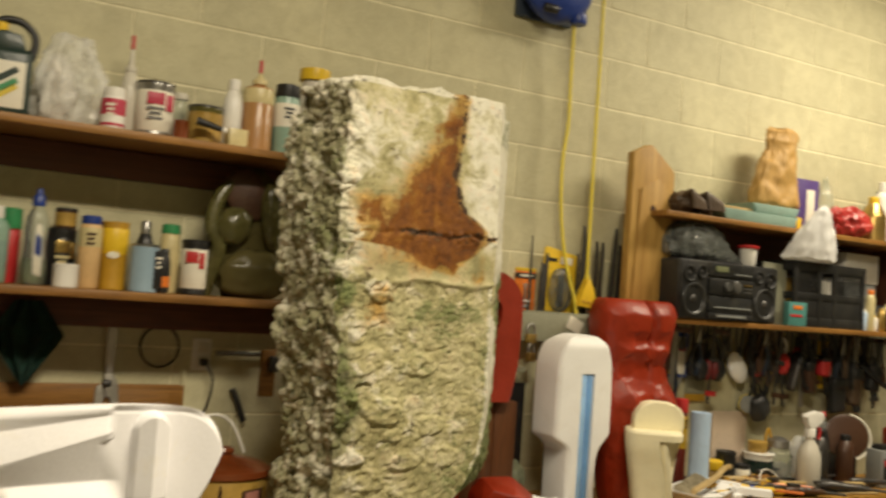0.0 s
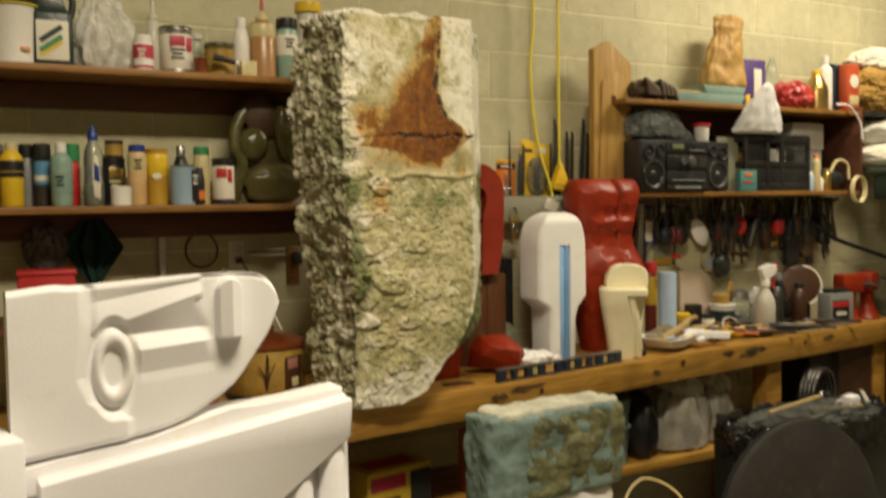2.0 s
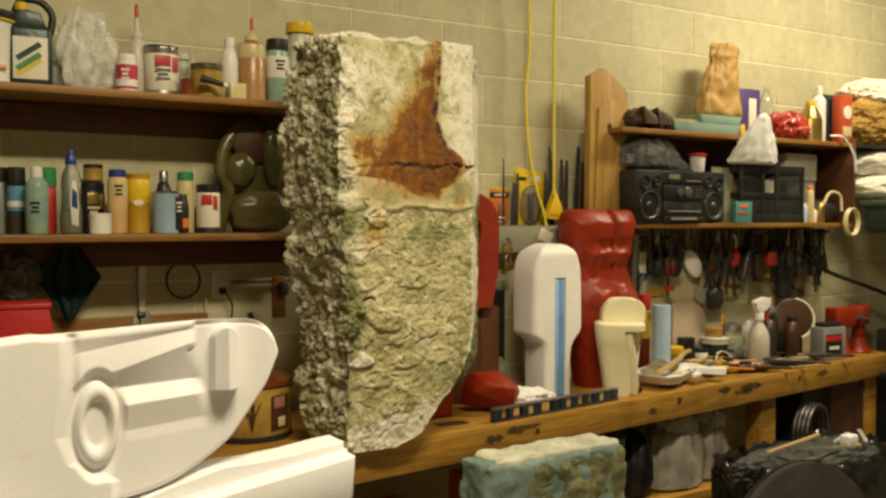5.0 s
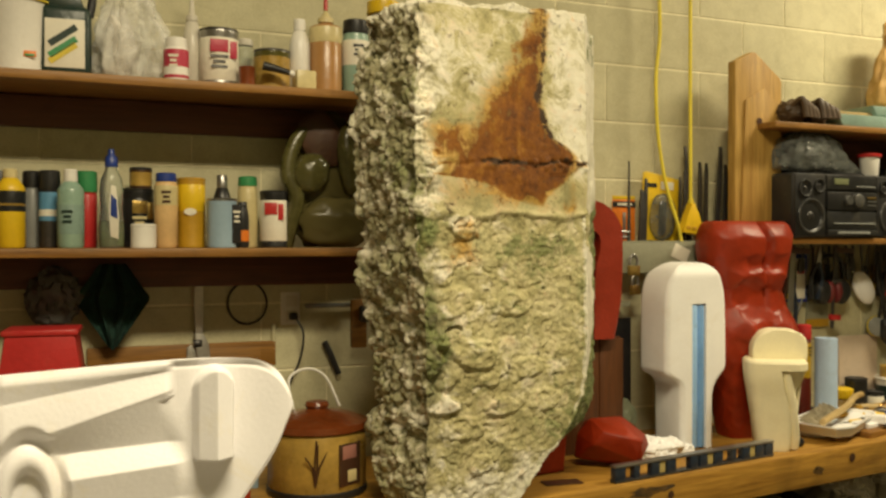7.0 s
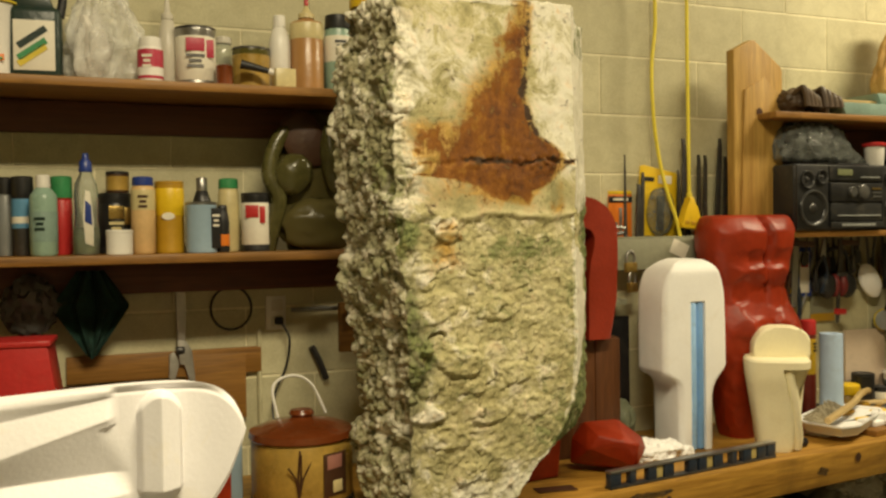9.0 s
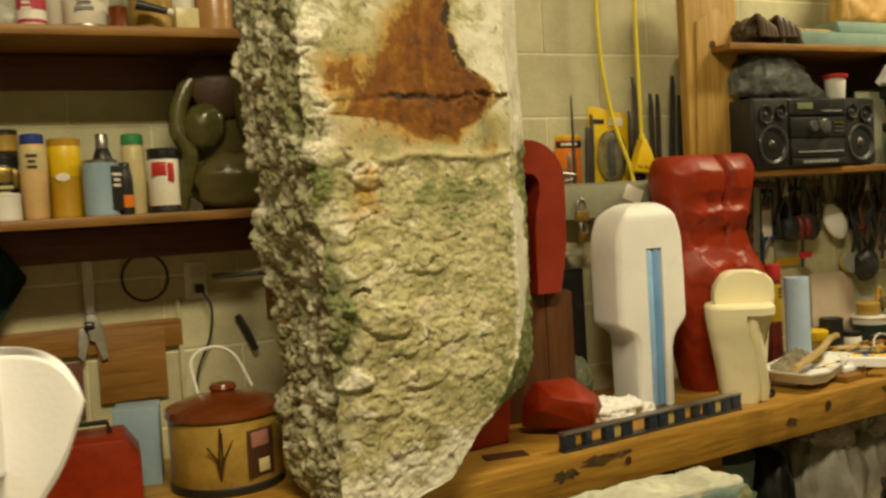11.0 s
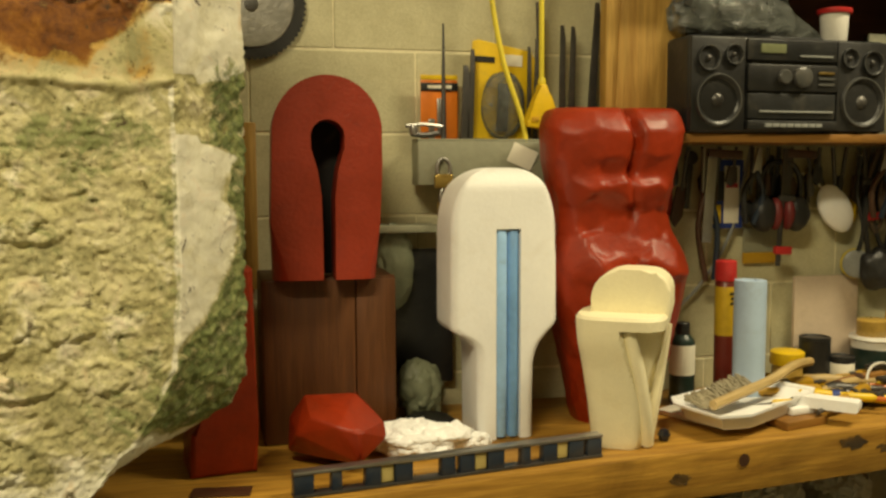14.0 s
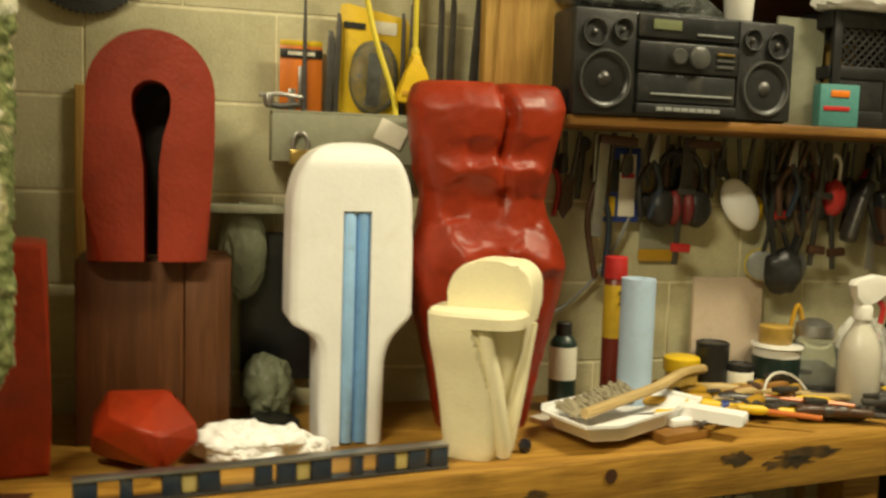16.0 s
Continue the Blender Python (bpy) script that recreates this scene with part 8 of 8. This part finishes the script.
disc = thing("black_disc", (3.49, -1.075, 0), "large round black rubber disc leaning on the bin", "disc", rz=2, tilt=(-5, 0))
part("disc", lathe([(0.40, 0), (0.415, 0.006), (0.415, 0.03), (0.40, 0.036), (0.05, 0.034)], 56, m=Matrix.Translation((0, 0, 0.335)) @ facing(90) @ Matrix.Diagonal((1.08, 1, 1, 1))), plain("grey_black_rubber", (0.036, 0.032, 0.030), 0.6, var=0.3), disc)
part("rim", lathe([(0.405, 0), (0.42, 0.004), (0.42, 0.012), (0.405, 0.016)], 56, hoop=True, m=Matrix.Translation((0, 0.01, 0.335)) @ facing(90) @ Matrix.Diagonal((1.08, 1, 1, 1))), CHARCOAL, disc)
bn = thing("waste_bin", (3.845, -0.80, 0), "black bin with a crumpled liner full of offcuts", "bin", rz=6)
part("bin", prism([(-0.37, 0.0), (0.37, 0.0), (0.418, 0.66), (-0.418, 0.66)], -0.17, 0.17, 0.012), BLACK, bn)
ln = bmesh.new()
n = 120
rows_ = []
rnd = random.Random(23)
for lvl, (gx, z) in enumerate(((1.0, 0.56), (1.02, 0.63), (1.035, 0.672), (1.0, 0.69), (0.94, 0.675), (0.86, 0.62))):
    r_ = []
    for k in range(n):
        a = 2 * math.pi * k / n
        c, s_ = math.cos(a), math.sin(a)
        q = (abs(c) ** 5 + abs(s_) ** 5) ** (-0.2)
        wob = noise.fractal(Vector((c * 5, s_ * 5, lvl * 0.8)), 0.9, 2, 3)
        r_.append(ln.verts.new((0.423 * gx * q * c * (1 + 0.02 * wob), 0.185 * gx * q * s_ * (1 + 0.08 * wob), z + 0.022 * wob)))
    rows_.append(r_)
for a, b_ in zip(rows_, rows_[1:]):
    for k in range(n):
        ln.faces.new((a[k], a[(k + 1) % n], b_[(k + 1) % n], b_[k]))
bmesh.ops.subdivide_edges(ln, edges=ln.edges[:], cuts=1, use_grid_fill=True)
crumple(ln, 0.035, 13, 6)
part("liner", ln, FILMBLACK, bn, "glossy crumpled black liner")
part("waste", lump(0.38, 0.14, 0.05, (0, 0, 0.66), 0.4, 4, 5, 33, creased=True), FILMGREY, bn, "crumpled plastic waste")
for k, (x, y, rz, L_) in enumerate(((-0.10, -0.08, 6, 0.30), (0.12, -0.05, -18, 0.26), (0.25, 0.0, 12, 0.20), (-0.02, 0.05, -4, 0.34), (0.30, -0.07, 40, 0.14))):
    part("offcut", box(L_, 0.018, 0.012, (0, 0, 0), 0.003, m=pose(x, y, 0.69 + 0.008 * k, 0, 4 - 3 * k, rz)), PALEWOOD if k % 2 else BAGGREY, bn)
part("foam_scrap", box(0.07, 0.05, 0.045, (0.21, -0.06, 0.70), 0.008), FOAM, bn, "white foam scrap")
solid("wire_stand", tube([(4.32, -0.72, 0.0), (4.30, -0.70, 0.60)], 0.008, 8), SILVER, (0, 0, 0), "thin metal rod standing beside the bin", "rod")

SH = 0.4805
for k, (x, y, rx, ry, rz_, mt, tx) in enumerate(((3.56, -0.30, 0.17, 0.13, 0.135, BAGGREY, "grey dusty sack of plaster"), (3.52, -0.33, 0.075, 0.07, 0.05, BAGWHITE, ""), (3.80, -0.26, 0.15, 0.12, 0.13, BAGGREY, "pale sack with folded top"), (3.98, -0.16, 0.13, 0.10, 0.16, BAGGREY, "grey sack standing at the back"))):
    if not tx:
        continue
    t = thing("sack", (x, y, SH), tx + " on the lower shelf", "sack", rz=10 * k)
    part("bag", sack([(rx * 0.85, 0), (rx, 0.015), (rx * 1.04, rz_), (rx * 0.9, rz_ * 1.7), (rx * 0.6, rz_ * 1.95)], 0.75, 7, 0.06, 140 + k), mt, t)
    part("neck", lump(rx * 0.55, ry * 0.6, rz_ * 0.42, (0.02, -0.02, rz_ * 1.9), 0.34, 2.4, 5, 150 + k, creased=True), BAGWHITE, t, "crumpled white paper top")
solid("black_bag", lump(0.075, 0.10, 0.15, (0, 0, 0.135), 0.14, 1.8, 4, 161, floor_at=-0.134), BLACK, (3.30, -0.36, SH), "black plastic bag on the lower shelf", "bag")
tp = thing("teal_pail", (3.12, -0.36, SH), "stack of teal plastic pails on the lower shelf", "pail")
part("pail", lathe([(0.08, 0), (0.085, 0.004), (0.10, 0.16), (0.105, 0.165)], 28), AQUA, tp)
part("pail", lathe([(0.09, 0), (0.092, 0.004), (0.105, 0.11), (0.11, 0.115)], 28, (0, 0, 0.1655)), AQUA, tp)
yb_ = thing("yellow_carton", (2.075, -0.40, SH), "yellow cardboard carton with red print on the lower shelf", "carton", rz=10)
part("case", box(0.28, 0.16, 0.17, (0, 0, 0), 0.003), plain("carton_yellow", (0.62, 0.42, 0.03), 0.5, var=0.2), yb_)
for k, (x, z, w, h) in enumerate(((-0.05, 0.10, 0.15, 0.05), (-0.06, 0.06, 0.12, 0.012), (-0.08, 0.02, 0.09, 0.025))):
    part("print", box(w, 0.003, h, (x, -0.081, z), 0.001), LABELRED if k < 1 else BROWN, yb_)
part("print", box(0.20, 0.09, 0.002, (0, 0, 0.1705), 0.0), LABELRED, yb_)
part("flap", box(0.09, 0.004, 0.15, (0.09, -0.083, 0.0), 0.02), BLACK, yb_, "dark patch on the carton")
oc_ = thing("orange_level", (2.46, -0.40, SH), "orange tool case with a clear vial", "case", rz=8)
part("case", box(0.10, 0.12, 0.24, (0, 0, 0), 0.01), plain("rust_orange", (0.42, 0.11, 0.02), 0.45), oc_)
part("vial", box(0.018, 0.01, 0.12, (-0.03, -0.063, 0.08), 0.004), GREYPL, oc_)
part("strap", box(0.11, 0.03, 0.03, (0, -0.06, 0.03), 0.008), BLACK, oc_)
for k, (x, z0, col) in enumerate(((4.55, 0.0, BLACK), (4.80, 0.0, BROWN))):
    solid("dark_carton", box(0.26, 0.24, 0.32 + 0.04 * k, (0, 0, 0), 0.006), col, (x + 0.05, -0.16, SH), "dark box stored under the bench", "box", rz=5 - 12 * k)
for k, (x, y, z0, w, d, h) in enumerate(((4.62, -0.20, 0.0, 0.34, 0.30, 0.38), (5.0, -0.19, 0.0, 0.30, 0.30, 0.41), (4.25, -0.22, 0.0, 0.30, 0.3, 0.36))):
    solid("dark_carton", box(w, d, h, (0, 0, 0), 0.006), (BROWN, BLACK, CHARCOAL)[k], (x, y, z0), "dark dusty box standing on the floor under the bench", "box", rz=6 - 9 * k)
hose = bmesh.new()
for k in range(4):
    tube([(0.13 * math.cos(a), 0.02 * k, 0.13 * math.sin(a)) for a in (2 * math.pi * i / 28 for i in range(29))], 0.010, 7, hose)
solid("hose_coil", hose, STEEL, (4.45, -0.40, SH + 0.14), "coiled dark hose under the bench", "hose", rz=15)

# ---- blocks of the wall ----
def block_mesh(w):
    return finish(box(w, 0.022, COURSE - 0.007, (0, 0.011, 0.0035), 0.0016, seg=1))


full, half = block_mesh(LONG - 0.004), block_mesh(LONG / 2 - 0.004)
for me in (full, half):
    me.materials.append(BLOCK)
for k in range(3, 17):
    shift = 0.375 if k % 2 else 0.875
    for nx in range(-1, 15):
        b = new("block", full)
        b.parent = wall
        b.matrix_basis = pose(LONG * (nx + shift) + LONG / 2, -0.001, k * COURSE)
